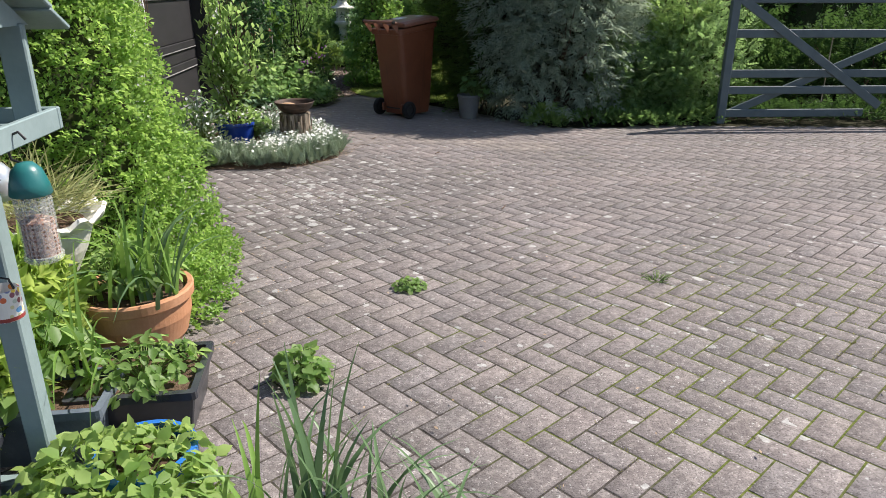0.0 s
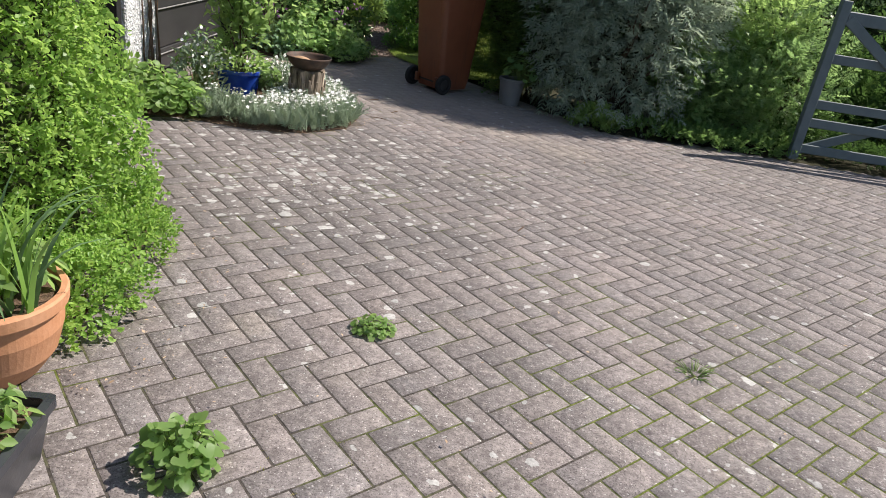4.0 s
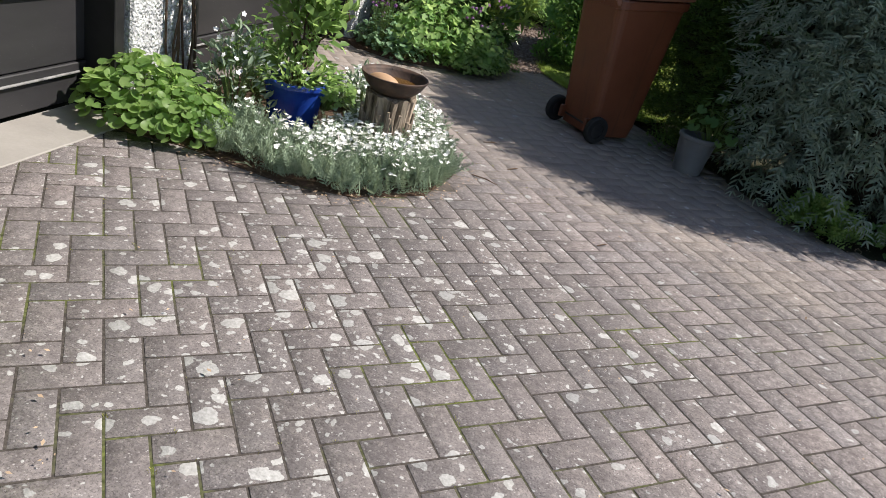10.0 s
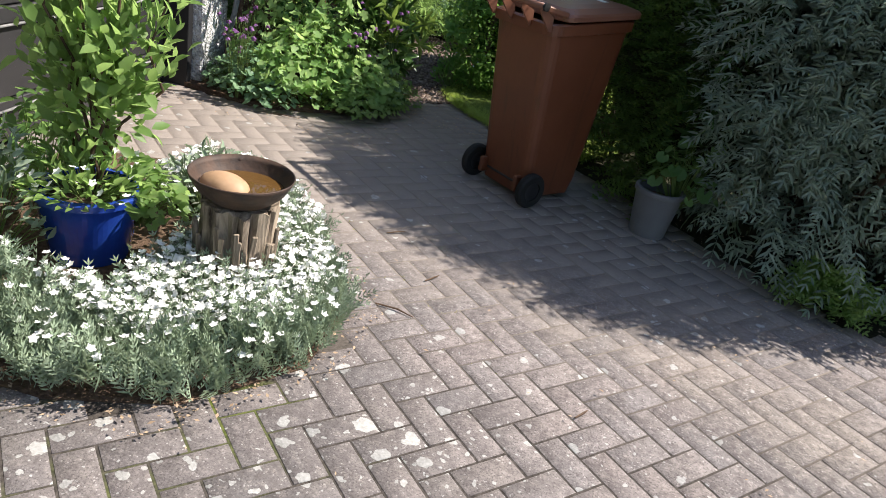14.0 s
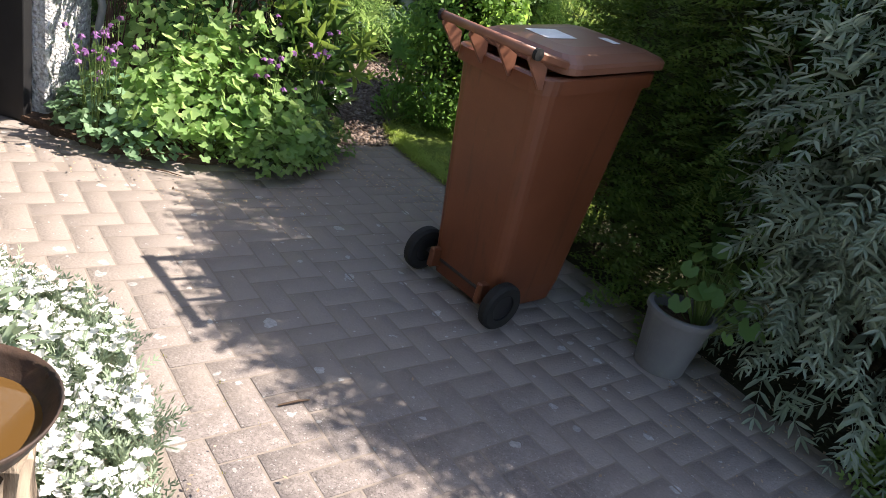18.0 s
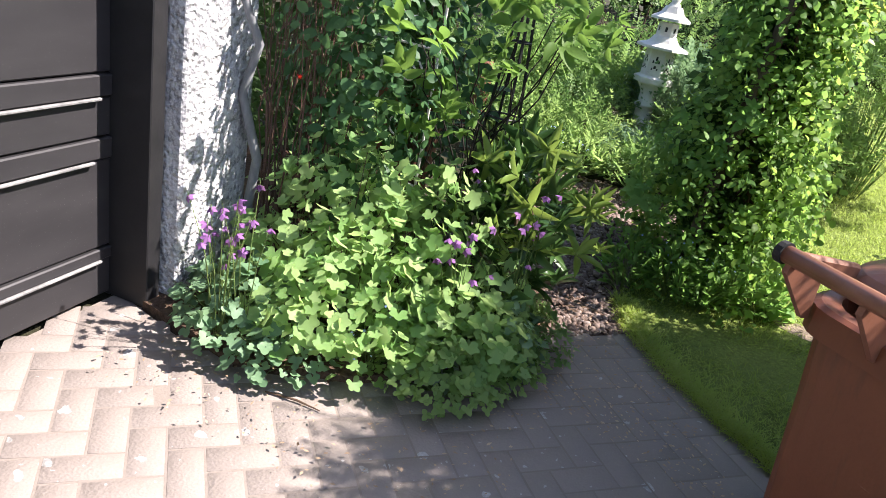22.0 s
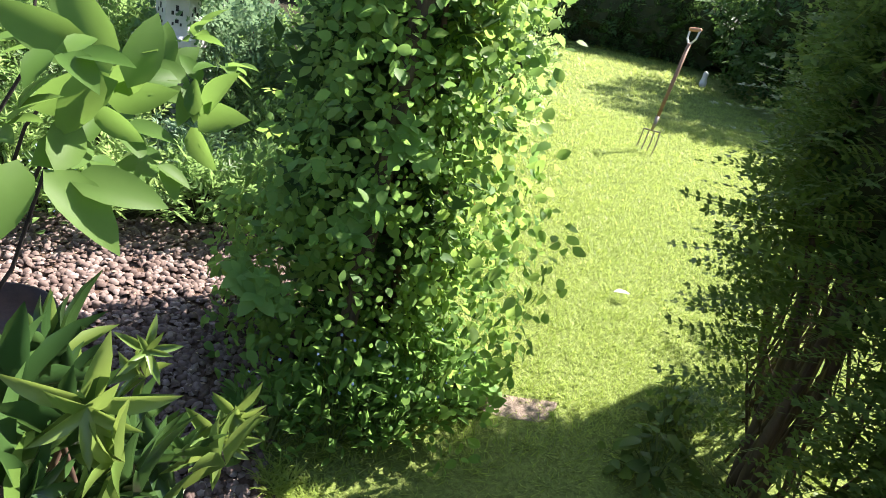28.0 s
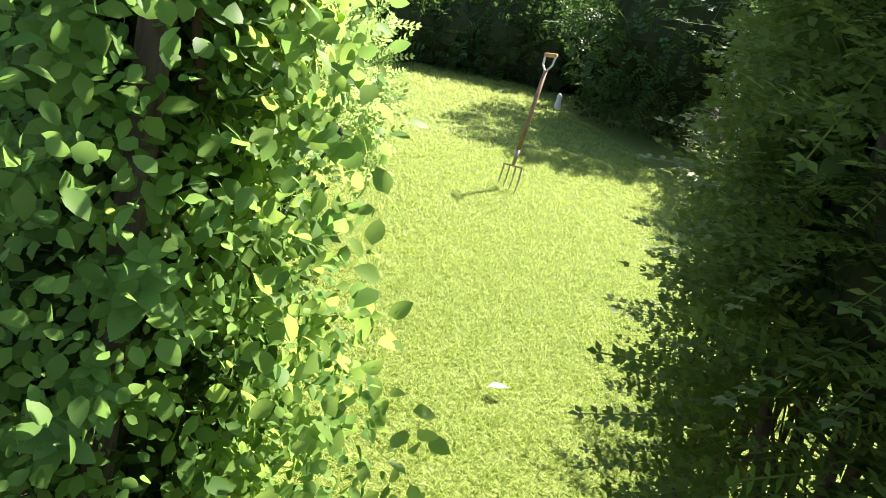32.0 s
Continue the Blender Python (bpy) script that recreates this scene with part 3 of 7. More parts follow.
PAVING = [(-2.45, -1.5), (7.0, -1.5), (7.0, 7.45), (3.2, 7.62), (1.9, 7.6), (1.25, 7.5), (0.75, 8.0), (0.2, 8.7), (-0.35, 9.22), (-0.70, 9.56), (-0.98, 9.83), (-1.14, 10.03), (-1.49, 9.66), (-1.5, 9.3), (-1.95, 8.8), (-2.35, 8.62), (-2.70, 8.62), (-2.98, 8.78), (-2.86, 7.2), (-2.74, 6.6), (-2.55, 6.0), (-2.40, 5.0)]
FLOWER_BED = [(-2.60, 5.58), (-2.05, 5.70), (-1.54, 5.70), (-1.21, 5.82), (-0.95, 6.14), (-0.94, 6.54), (-1.22, 6.95), (-1.45, 7.30), (-1.95, 7.55), (-2.62, 7.3)]


# ---- walls of the garage ----
WALL = Matrix.Translation((-2.71, 5.3, 0)) @ rot(z=4.6)      # local y runs along the wall, local x points out of it


def wall_box(name, x0, x1, y0, y1, z0, z1, material, parent, bevel=0.004, label=""):
    return part(name, box((x1 - x0, y1 - y0, z1 - z0), ((x0 + x1) / 2, (y0 + y1) / 2, (z0 + z1) / 2), bevel), material, parent, label)


def garage_door(name, y0, y1):
    """An up-and-over door of wide boards in a dark frame, with scuffed pale ledges."""
    d = thing(name, WALL, "black painted garage door of wide horizontal boards, closed", "door", kind="structure")
    z, k = 0.02, 0
    heights = [0.15, 0.05, 0.34, 0.08, 0.14, 0.08, 0.46, 0.08, 0.34, 0.08, 0.20]
    for h in heights:
        wall_box("board", -0.05, 0.0 + 0.010 * (k % 2), y0 + 0.07, y1 - 0.07, z, z + h - 0.006, "door", d, 0.005)
        z, k = z + h, k + 1
    for i, zz in enumerate((0.17, 0.555, 0.775, 1.315)):
        wall_box("ledge", 0.0105, 0.024, y0 + 0.13 + 0.02 * (i % 2), y1 - 0.13 - 0.03 * (i % 2), zz - 0.005, zz + 0.006, "door_edge", d, 0.003, "scuffed pale ledge")
    for y in (y0, y1 - 0.07):
        wall_box("frame", -0.08, 0.17, y, y + 0.07, 0, 2.08, "frame_paint", d)
    wall_box("lintel", -0.08, 0.05, y0 + 0.09, y1 - 0.09, 2.02, 2.08, "frame_paint", d)
    return d


garage_door("door_1", -1.95, 0.57)
garage_door("door_2", 1.14, 3.49)
garage = thing("wall_west", WALL, "whitewashed roughcast garage wall with pillars between black doors", "wall", kind="structure")
wall_box("pillar", -0.30, 0.195, 0.59, 1.12, 0, 2.1, "roughcast", garage, 0.012)
wall_box("pillar", -0.30, 0.23, 3.51, 3.92, 0, 2.1, "roughcast", garage, 0.012)
wall_box("pillar", -0.30, 0.23, -2.5, -1.97, 0, 2.1, "roughcast", garage, 0.012)
wall_box("upper_wall", -0.30, 0.20, -2.3, 3.92, 2.1, 2.6, "roughcast", garage, 0.012)
wall_box("end_wall", -5.0, -0.31, 3.62, 3.90, 0, 2.6, "roughcast", garage, 0.012)
wall_box("back_wall", -5.2, -5.0, -2.3, 3.9, 0, 2.6, "roughcast", garage, 0.012)
wall_box("flat_roof", -5.3, 0.3, -2.4, 4.0, 2.605, 2.72, "frame_paint", garage, 0.012)
for y0, y1, w, top in ((-2.5, 0.42, 0.30, 0.006),):
    apron = part("threshold", box((w + 0.04, y1 - y0, 0.10), (0.02 + w / 2, (y0 + y1) / 2, top - 0.05), 0.004), "concrete", None, at=WALL)
    tagged(apron, "pale concrete threshold strip before the garage door", "slab", kind="structure")

# ---- gate ----
def gate():
    g = thing("gate", Matrix.Translation((3.06, 7.70, 0)) @ rot(z=2), "grey-green painted wooden five-bar gate, standing open", "gate")
    part("end_post", box((0.085, 0.075, 1.45), (0, 0, 0.745), 0.006), "gate_paint", g)
    for i, z in enumerate((0.13, 0.38, 0.555, 0.97)):
        part("rail", box((3.4 if i else 1.55, 0.026, 0.085), (1.74 if i else 0.82, 0, z), 0.005), "gate_paint", g)
    part("top_rail", box((3.4, 0.07, 0.11), (1.74, 0, 1.33), 0.008), "gate_paint", g)
    L = math.hypot(1.7, 1.1)
    part("brace", box((L, 0.024, 0.09), (0.90, -0.027, 0.76), 0.005, rot(y=math.degrees(math.atan2(1.12, 1.7)))), "gate_paint", g)
    part("brace", box((1.9, 0.024, 0.085), (0.92, 0.027, 0.49), 0.005, rot(y=-math.degrees(math.atan2(0.75, 1.7)))), "gate_paint", g)
    part("strut", box((0.012, 0.012, 0.75), (1.12, 0.03, 0.62), 0.002), "steel", g)
    part("hinge_post", box((0.12, 0.12, 1.6), (3.5, 0, 0.8), 0.008), "gate_paint", g)
    return g


gate()


# ---- wheelie bin ----
def ring_loft(sections, closed_top=True, closed_bottom=True):
    """A loft through rings of equal count, each a list of (x, y, z)."""
    bm = bmesh.new()
    rings = [[bm.verts.new(p) for p in s] for s in sections]
    n = len(rings[0])
    for a, b in zip(rings, rings[1:]):
        for k in range(n):
            bm.faces.new((a[k], a[(k + 1) % n], b[(k + 1) % n], b[k]))
    if closed_bottom:
        bm.faces.new(rings[0][::-1])
    if closed_top:
        bm.faces.new(rings[-1])
    bmesh.ops.recalc_face_normals(bm, faces=bm.faces)
    return bm


def rounded(x0, x1, y0, y1, z, r, steps=4):
    """A rectangle ring with rounded corners."""
    pts = []
    for cx, cy, a0 in ((x1 - r, y1 - r, 0), (x0 + r, y1 - r, 90), (x0 + r, y0 + r, 180), (x1 - r, y0 + r, 270)):
        for k in range(steps + 1):
            a = radians(a0 + 90 * k / steps)
            pts.append((cx + r * math.cos(a), cy + r * math.sin(a), z))
    return pts


def wheelie_bin():
    """Local -y is the back, with the handle and wheels; the top slopes up to the front."""
    slope = Matrix(((1, 0, 0, 0), (0, 1, 0, 0), (0, 0.11, 1, 0), (0, 0, 0, 1)))

    def sloped(bm):
        bmesh.ops.transform(bm, matrix=slope, verts=[v for v in bm.verts if v.co.z > 0.9])
        return bm

    b = thing("wheelie_bin", Matrix.Translation((-0.565, 8.245, 0)) @ rot(z=-42.2), "brown plastic wheelie bin with a lid, scratched, standing on the paving", "bin")
    rings = [rounded(-0.185, 0.185, 0.005, 0.395, 0.035, 0.045), rounded(-0.195, 0.195, -0.01, 0.415, 0.12, 0.05), rounded(-0.220, 0.220, -0.100, 0.465, 0.80, 0.06), rounded(-0.227, 0.227, -0.125, 0.485, 0.965, 0.065)]
    part("body", sloped(ring_loft(rings)), "bin", b, smooth=False)
    rim = [rounded(-0.228, 0.228, -0.126, 0.481, 0.945, 0.065), rounded(-0.242, 0.242, -0.145, 0.505, 0.95, 0.07), rounded(-0.242, 0.242, -0.145, 0.505, 1.000, 0.07), rounded(-0.234, 0.234, -0.135, 0.495, 1.005, 0.07), rounded(-0.205, 0.205, -0.112, 0.47, 1.004, 0.06), rounded(-0.200, 0.200, -0.107, 0.465, 0.97, 0.06)]
    part("rim", sloped(ring_loft(rim)), "bin", b)
    lid = [rounded(-0.232, 0.232, -0.045, 0.515, 1.012, 0.06), rounded(-0.247, 0.247, -0.055, 0.535, 1.018, 0.065), rounded(-0.247, 0.247, -0.055, 0.535, 1.040, 0.065), rounded(-0.240, 0.240, -0.048, 0.525, 1.052, 0.065), rounded(-0.195, 0.195, -0.02, 0.465, 1.072, 0.06), rounded(-0.13, 0.13, 0.05, 0.40, 1.080, 0.06)]
    part("lid", sloped(ring_loft(lid)), "bin_lid", b)
    part("label", sloped(slab([(-0.11, 0.07), (0.02, 0.06), (0.035, 0.20), (-0.09, 0.215)], 1.0812, 1.0825, "label")), "paper", b, "torn white paper label")
    part("label", sloped(slab([(0.03, 0.33), (0.11, 0.325), (0.115, 0.36), (0.035, 0.37)], 1.0812, 1.0825, "label")), "paper", b, "torn white paper label")
    part("handle", tubes([([(-0.232, -0.225, 1.072), (0.232, -0.225, 1.072)], 0.016)], 12), "bin_lid", b, smooth=True)
    for s in (-1, 1):
        part("handle_arm", box((0.020, 0.19, 0.030), (s * 0.222, -0.135, 1.056), 0.006, rot(x=-8)), "bin_lid", b)
    for x in (-0.222, -0.078, 0.067, 0.211):
        bm = bmesh.new()
        v = [bm.verts.new(p) for p in ((x, -0.232, 1.066), (x, -0.140, 1.030), (x, -0.132, 0.955), (x, -0.150, 0.955), (x, -0.236, 1.045))]
        f = bm.faces.new(v)
        ext = bmesh.ops.extrude_face_region(bm, geom=[f])
        bmesh.ops.translate(bm, vec=(0.011, 0, 0), verts=[g for g in ext["geom"] if isinstance(g, bmesh.types.BMVert)])
        bmesh.ops.recalc_face_normals(bm, faces=bm.faces)
        part("bracket", bm, "bin_lid", b)
    for s in (-1, 1):
        cap = lathe([(0, 0.0), (0.020, 0.0), (0.020, 0.014), (0, 0.016)], 14)
        part("handle_cap", cap, "rubber", b, at=Matrix.Translation((s * 0.232, -0.225, 1.072)) @ rot(y=90 * s))
        tyre = lathe([(0.055, -0.022), (0.088, -0.025), (0.099, -0.014), (0.100, 0.0), (0.099, 0.014), (0.088, 0.025), (0.055, 0.022), (0.055, -0.022)], 28)
        w = part("wheel", tyre, "rubber", b, "black rubber wheel", at=Matrix.Translation((s * 0.243, -0.01, 0.10)) @ rot(y=90))
        part("hub", lathe([(0, -0.018), (0.054, -0.015), (0.054, 0.015), (0, 0.018)], 18), "frame_paint", w)
    part("axle", tubes([([(-0.25, 0.0, 0.10), (0.25, 0.0, 0.10)], 0.011)], 8), "frame_paint", b)
    for x in (-0.15, 0.15):
        part("axle_bracket", box((0.03, 0.09, 0.09), (x, -0.01, 0.11), 0.006), "bin", b)
    return b


wheelie_bin()


# ---- pots and ornaments ----
def pot(name, at, profile, material, label, soil_r, soil_z, category="pot", seg=64):
    p = thing(name, at, label, category)
    part("body", lathe(profile, seg), material, p, smooth=False)
    part("soil", lathe([(0, soil_z - 0.01), (soil_r * 0.5, soil_z), (soil_r, soil_z - 0.004)], 20), "soil", p)
    return p


def open_pot(r0, r1, h, t=0.012, lip=0.0, liph=0.03):
    """The profile of a pot: foot radius, mouth radius, height, wall, rolled lip."""
    return [(0, 0), (r0 * 0.97, 0), (r0, 0.008), (r0 + (r1 - r0) * 0.55, h * 0.5), (r1, h - liph), (r1 + lip, h - liph + 0.004), (r1 + lip, h - 0.004), (r1 + lip - 0.004, h), (r1 - t, h), (r1 - t, h * 0.8), (r0 - t, 0.03), (0, 0.03)]


grey_pot = pot("plant_pot", (0.30, 8.16, 0), open_pot(0.10, 0.128, 0.27, 0.01, 0.010, 0.03), "grey_pot", "grey plastic plant pot on the ground by the hedge", 0.117, 0.215)
blue_pot = pot("glazed_pot", (-1.93, 6.46, 0.0), open_pot(0.135, 0.175, 0.27, 0.016, 0.012, 0.03), "blue_glaze", "cobalt blue glazed pot set among white flowers", 0.155, 0.235)


def stump_and_bowl(x, y):
    rng = np.random.default_rng(5)
    s = thing("tree_stump", (x, y, 0), "weathered upright log with split pale bark", "stump")
    seg, rings = 48, []
    groove = rng.normal(size=seg) * 0.008 + 0.010 * np.sin(np.arange(seg) * 1.3) 
    for k, z in enumerate(np.linspace(0, 0.322, 9)):
        flare = 0.138 + 0.035 * max(0, 1 - z / 0.12) ** 2 + 0.006 * math.sin(z * 20)
        rings.append([((flare + groove[i] * (0.8 + 0.4 * math.sin(z * 15 + i))) * math.cos(2 * math.pi * i / seg), (flare + groove[i] * (0.8 + 0.4 * math.sin(z * 15 + i))) * math.sin(2 * math.pi * i / seg), z + (0.02 * rng.random() if k == 8 else 0)) for i in range(seg)])
    part("log", ring_loft(rings), "stump", s)
    for i in range(16):
        a = rng.uniform(-2.6, 0.3)
        r = 0.145 + rng.uniform(0, 0.012)
        z0 = rng.uniform(0.02, 0.12)
        part("bark_strip", box((0.012, 0.02, rng.uniform(0.1, 0.22)), (r * math.cos(a), r * math.sin(a), z0 + 0.1), 0.003, rot(x=rng.uniform(-6, 6), y=rng.uniform(0, 7), z=math.degrees(a))), "stump", s)
    b = thing("bird_bath", (x + 0.005, y - 0.01, 0.325), "shallow rusty iron bowl of brown water on a log", "bowl")
    R = 0.184
    prof = [(0, 0), (0.055, 0.002), (0.11, 0.022), (0.153, 0.06), (0.177, 0.10), (R, 0.116), (R - 0.004, 0.119), (0.172, 0.10), (0.147, 0.063), (0.105, 0.027), (0.045, 0.008), (0, 0.007)]
    part("bowl", lathe(prof, 48), "rust", b, smooth=True)
    for a in (60, 118, 262):
        part("rivet", lathe([(0, 0.0), (0.008, 0.0), (0.006, 0.005), (0, 0.006)], 10), "rust", b, at=rot(z=a) @ Matrix.Translation((0.176, 0, 0.10)) @ rot(y=-65))
    part("water", lathe([(0, 0.0665), (0.10, 0.0665), (0.1505, 0.0665)], 40), "water", b, "brown standing water")
    c = thing("cobble", (x - 0.045, y - 0.035, 0.325 + 0.060), "smooth tan oval cobble lying in the bowl", "stone")
    bm = bmesh.new()
    bmesh.ops.create_icosphere(bm, subdivisions=4, radius=1.0)
    for v in bm.verts:
        v.co *= 1 + 0.05 * noise.noise(v.co * 1.3)
        v.co = Vector((v.co.x * 0.098, v.co.y * 0.068, v.co.z * 0.050))
    bmesh.ops.rotate(bm, matrix=rot(z=-18), verts=bm.verts)
    part("stone", bm, "pebble", c, smooth=True)


wat = Nodes("brown_water", 0.03, 0.5)
wat.colour((0.085, 0.045, 0.014))
M["water"] = wat.mat
stump_and_bowl(-1.385, 6.53)


# ---- hedges and shrubs ----
def hedge_cone():
    """The clipped evergreen mound beside the drive."""
    h = thing("hedge", (-2.26, 3.53, 0), "dense clipped green hedge shrub, broad at the base and tapering upward", "hedge")
    rng = np.random.default_rng(3)
    n = 18500
    u, a = rng.random(n), rng.uniform(0, 2 * math.pi, n)
    z = 0.03 + 2.6 * u ** 1.15
    r = (0.99 - 0.155 * z) * np.sqrt(np.clip((2.75 - z) / 0.5, 0, 1)) * (1 + 0.05 * np.sin(3 * a + 2 * z) + 0.04 * np.sin(7 * a - 3 * z + 1)) - rng.random(n) ** 1.5 * 0.26
    r = np.maximum(r, 0.05)
    px, py = -2.26 + r * np.cos(a), 3.53 + r * np.sin(a) * np.where(np.sin(a) > 0, 0.56, 0.86)
    px = np.where(np.cos(a) < 0, px - 0.9 * np.minimum(1, -np.cos(a) * 2), px)
    out = unit(np.stack([np.cos(a), np.sin(a), np.full(n, 0.3)], -1))
    ok = px > -2.62
    t = cluster(8, 0.34, kite(0.66, 0.10, 0.12), 4)
    foliage(h, t, np.stack([px, py, z], -1)[ok], out[ok], 0.072, "hedge_leaf", 5, up=0.45, wild=0.75)
    # Solid dark core: stands in for the shade inside the hedge.
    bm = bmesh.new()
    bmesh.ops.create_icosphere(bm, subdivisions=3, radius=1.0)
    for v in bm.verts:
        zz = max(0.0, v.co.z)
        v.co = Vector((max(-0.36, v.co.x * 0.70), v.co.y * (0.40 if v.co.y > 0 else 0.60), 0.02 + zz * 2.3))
    part("shade_core", bm, "inner", h)
    return h


# Near-black green for the cores, inner shade put into the colour.
inner = Nodes("inner_shade_colour", 0.95, 0.05)
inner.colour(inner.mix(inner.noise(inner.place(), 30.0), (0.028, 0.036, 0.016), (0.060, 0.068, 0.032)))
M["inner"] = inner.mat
hedge_cone()


def limbs(parent, base, tips, r0, r1, material="bark", seed=0, name="trunk", bend=0.12):
    """Tapered limbs from a base to each tip, one part each."""
    rng = np.random.default_rng(seed)
    o = Vector(parent.matrix_world.translation)
    for tip in tips:
        a, b = Vector(base) - o + Vector((rng.normal() * r0, rng.normal() * r0, 0)), Vector(tip) - o
        pts = []
        for k in range(7):
            t = k / 6
            w = bend * math.sin(math.pi * t)
            pts.append(a.lerp(b, t) + Vector((rng.normal() * w * 0.5, rng.normal() * w * 0.5, rng.normal() * w * 0.15)))
        part(name, tubes([(pts, [r0 + (r1 - r0) * k / 6 for k in range(7)])], 7), material, parent, smooth=True)


def within_shade(pos):
    """True where the sun throws a point's shadow no further over the drive than the shade reaches."""
    k = math.cos(radians(SUN_EL)) / math.sin(radians(SUN_EL))
    sx, sy = pos[:, 0] - k * math.cos(radians(SUN_AZ)) * pos[:, 2], pos[:, 1] - k * math.sin(radians(SUN_AZ)) * pos[:, 2]
    return sy > np.interp(sx, [-1.6, -1.29, -0.97, -0.65, -0.3, -0.1, 0.4, 0.9, 3.0], [8.0, 7.70, 7.52, 7.33, 7.18, 7.10, 7.08, 7.18, 7.3])


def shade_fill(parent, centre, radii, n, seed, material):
    """Leaves added inside a shrub, well within its outline, so no sun leaks through."""
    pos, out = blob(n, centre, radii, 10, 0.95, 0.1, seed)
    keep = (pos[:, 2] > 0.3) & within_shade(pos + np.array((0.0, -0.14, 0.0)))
    foliage(parent, cluster(6, 0.55, kite(0.4), seed), pos[keep], out[keep], 0.12, material, seed, up=0.2, wild=0.9, name="inner_leaves", label="added filler leaves that block light inside")


def right_hedge():
    """A loose small-leaved hedge on a bent line, bare stems at the foot of its far end."""
    h = thing("hedge", (0.2, 9.6, 0), "loose dark small-leaved evergreen hedge with bare stems at its foot", "hedge")
    rng = np.random.default_rng(11)
    line = np.array([(0.60, 8.50), (0.20, 9.25), (0.10, 9.85), (0.34, 10.16), (0.95, 10.74), (1.35, 11.12)])
    half = np.array([0.32, 0.34, 0.24, 0.13, 0.12, 0.10])
    step = np.hypot(*np.diff(line, axis=0).T)
    mark = np.concatenate([[0], np.cumsum(step)])

    def on_line(s):
        p = np.stack([np.interp(s, mark, line[:, 0]), np.interp(s, mark, line[:, 1])], -1)
        q = np.stack([np.interp(s + 0.15, mark, line[:, 0]), np.interp(s + 0.15, mark, line[:, 1])], -1) - np.stack([np.interp(s - 0.15, mark, line[:, 0]), np.interp(s - 0.15, mark, line[:, 1])], -1)
        q = unit(q)
        return p, np.stack([-q[:, 1], q[:, 0]], -1), np.interp(s, mark, half)

    n = 9500
    s = rng.uniform(0, mark[-1], n)
    p, side, w = on_line(s)
    tall = 2.2 + 0.36 * np.clip((s - 1.1) / 0.5, 0, 1)
    z = rng.uniform(0.05, 1, n) * tall
    sgn = np.where(rng.random(n) < 0.74, 1.0, -1.0)
    k = 1 - 0.55 * rng.random(n) ** 1.5 + 0.22 * rng.random(n) ** 6
    bulge = (1 - 0.22 * np.clip((0.5 - z) / 0.5, 0, 1) - 0.35 * np.clip((z - tall + 0.45) / 0.45, 0, 1) ** 2) * (1 + 0.12 * np.sin(6 * s + 4 * z) + 0.10 * np.sin(13 * s - 7 * z) + 0.06 * np.sin(5 * z))
    off = sgn * w * k * bulge
    far = np.clip((s - 1.15) / 0.25, 0, 1)
    keep = ~((z < (0.82 + 0.18 * np.sin(11 * s)) * far + 0.4 * (s > 2.6)) & (rng.random(n) < 0.84)) & (rng.random(n) < 1 - 0.35 * far * (z < 1.05))
    pos = np.stack([p[:, 0] + side[:, 0] * off, p[:, 1] + side[:, 1] * off, z], -1)
    end = np.clip((s - mark[-1] + 0.25) / 0.25, 0, 1) - np.clip((0.2 - s) / 0.2, 0, 1)
    out = np.stack([side[:, 0] * sgn - side[:, 1] * -end, side[:, 1] * sgn + side[:, 0] * -end, np.full(n, -0.05)], -1)
    keep &= within_shade(pos) & ~((pos[:, 1] - 0.3546 * pos[:, 2] > 10.36 + 0.3 * (pos[:, 0] - 0.76 * pos[:, 2] < -0.75)) & (pos[:, 0] - 0.76 * pos[:, 2] < 0.4))
    t = twig(7, 0.135, 62, kite(0.60, 0.05, 0.05), 5)
    foliage(h, t, pos[keep], unit(out)[keep], 0.20, "lonicera", 12, up=-0.05, wild=0.32, face=0.2)
    # Added fill, darker than the outer sprays: inner shade put into leaf colour.
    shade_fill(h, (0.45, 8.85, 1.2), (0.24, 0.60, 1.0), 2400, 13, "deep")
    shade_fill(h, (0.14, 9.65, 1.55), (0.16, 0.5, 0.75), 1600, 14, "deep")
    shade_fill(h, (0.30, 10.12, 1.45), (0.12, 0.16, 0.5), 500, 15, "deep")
    frond = twig(12, 0.085, 66, kite(0.62, 0.04, 0.04), 12)
    frond_mesh = quads("leaf_spray", *frond)
    frond_mesh.materials.append(M["lonicera"])
    for i in range(210):
        s0 = rng.uniform(0.9, 2.3)
        pp, sd, ww = on_line(np.array([s0]))
        z0 = rng.uniform(0.3, 2.3) if s0 < 1.2 else rng.uniform(0.6, 2.3)
        way = Vector((sd[0, 0] + rng.normal() * 0.35, sd[0, 1] + rng.normal() * 0.35, rng.normal() * 0.14 - 0.05)).normalized()
        up = (Vector((rng.normal() * 0.25, rng.normal() * 0.25, 1.0)))
        side_way = way.cross(up).normalized()
        at = Vector((pp[0, 0] + sd[0, 0] * ww[0] * 0.7, pp[0, 1] + sd[0, 1] * ww[0] * 0.7, z0))
        if not within_shade(np.array([tuple(at + way * 0.3)]))[0] or (at.y - 0.3546 * z0 > 10.32 and -0.75 < at.x - 0.76 * z0 < 0.3):
            continue
        turn = Matrix((side_way, way, side_way.cross(way))).transposed().to_4x4()
        ob = new("leaf_spray", frond_mesh)
        ob.matrix_local = Matrix.Translation(at - Vector((0.2, 9.6, 0))) @ turn @ Matrix.Scale(rng.uniform(0.20, 0.40), 4)
        ob.parent = h
    lines, o = [], Vector((0.2, 9.6, 0))
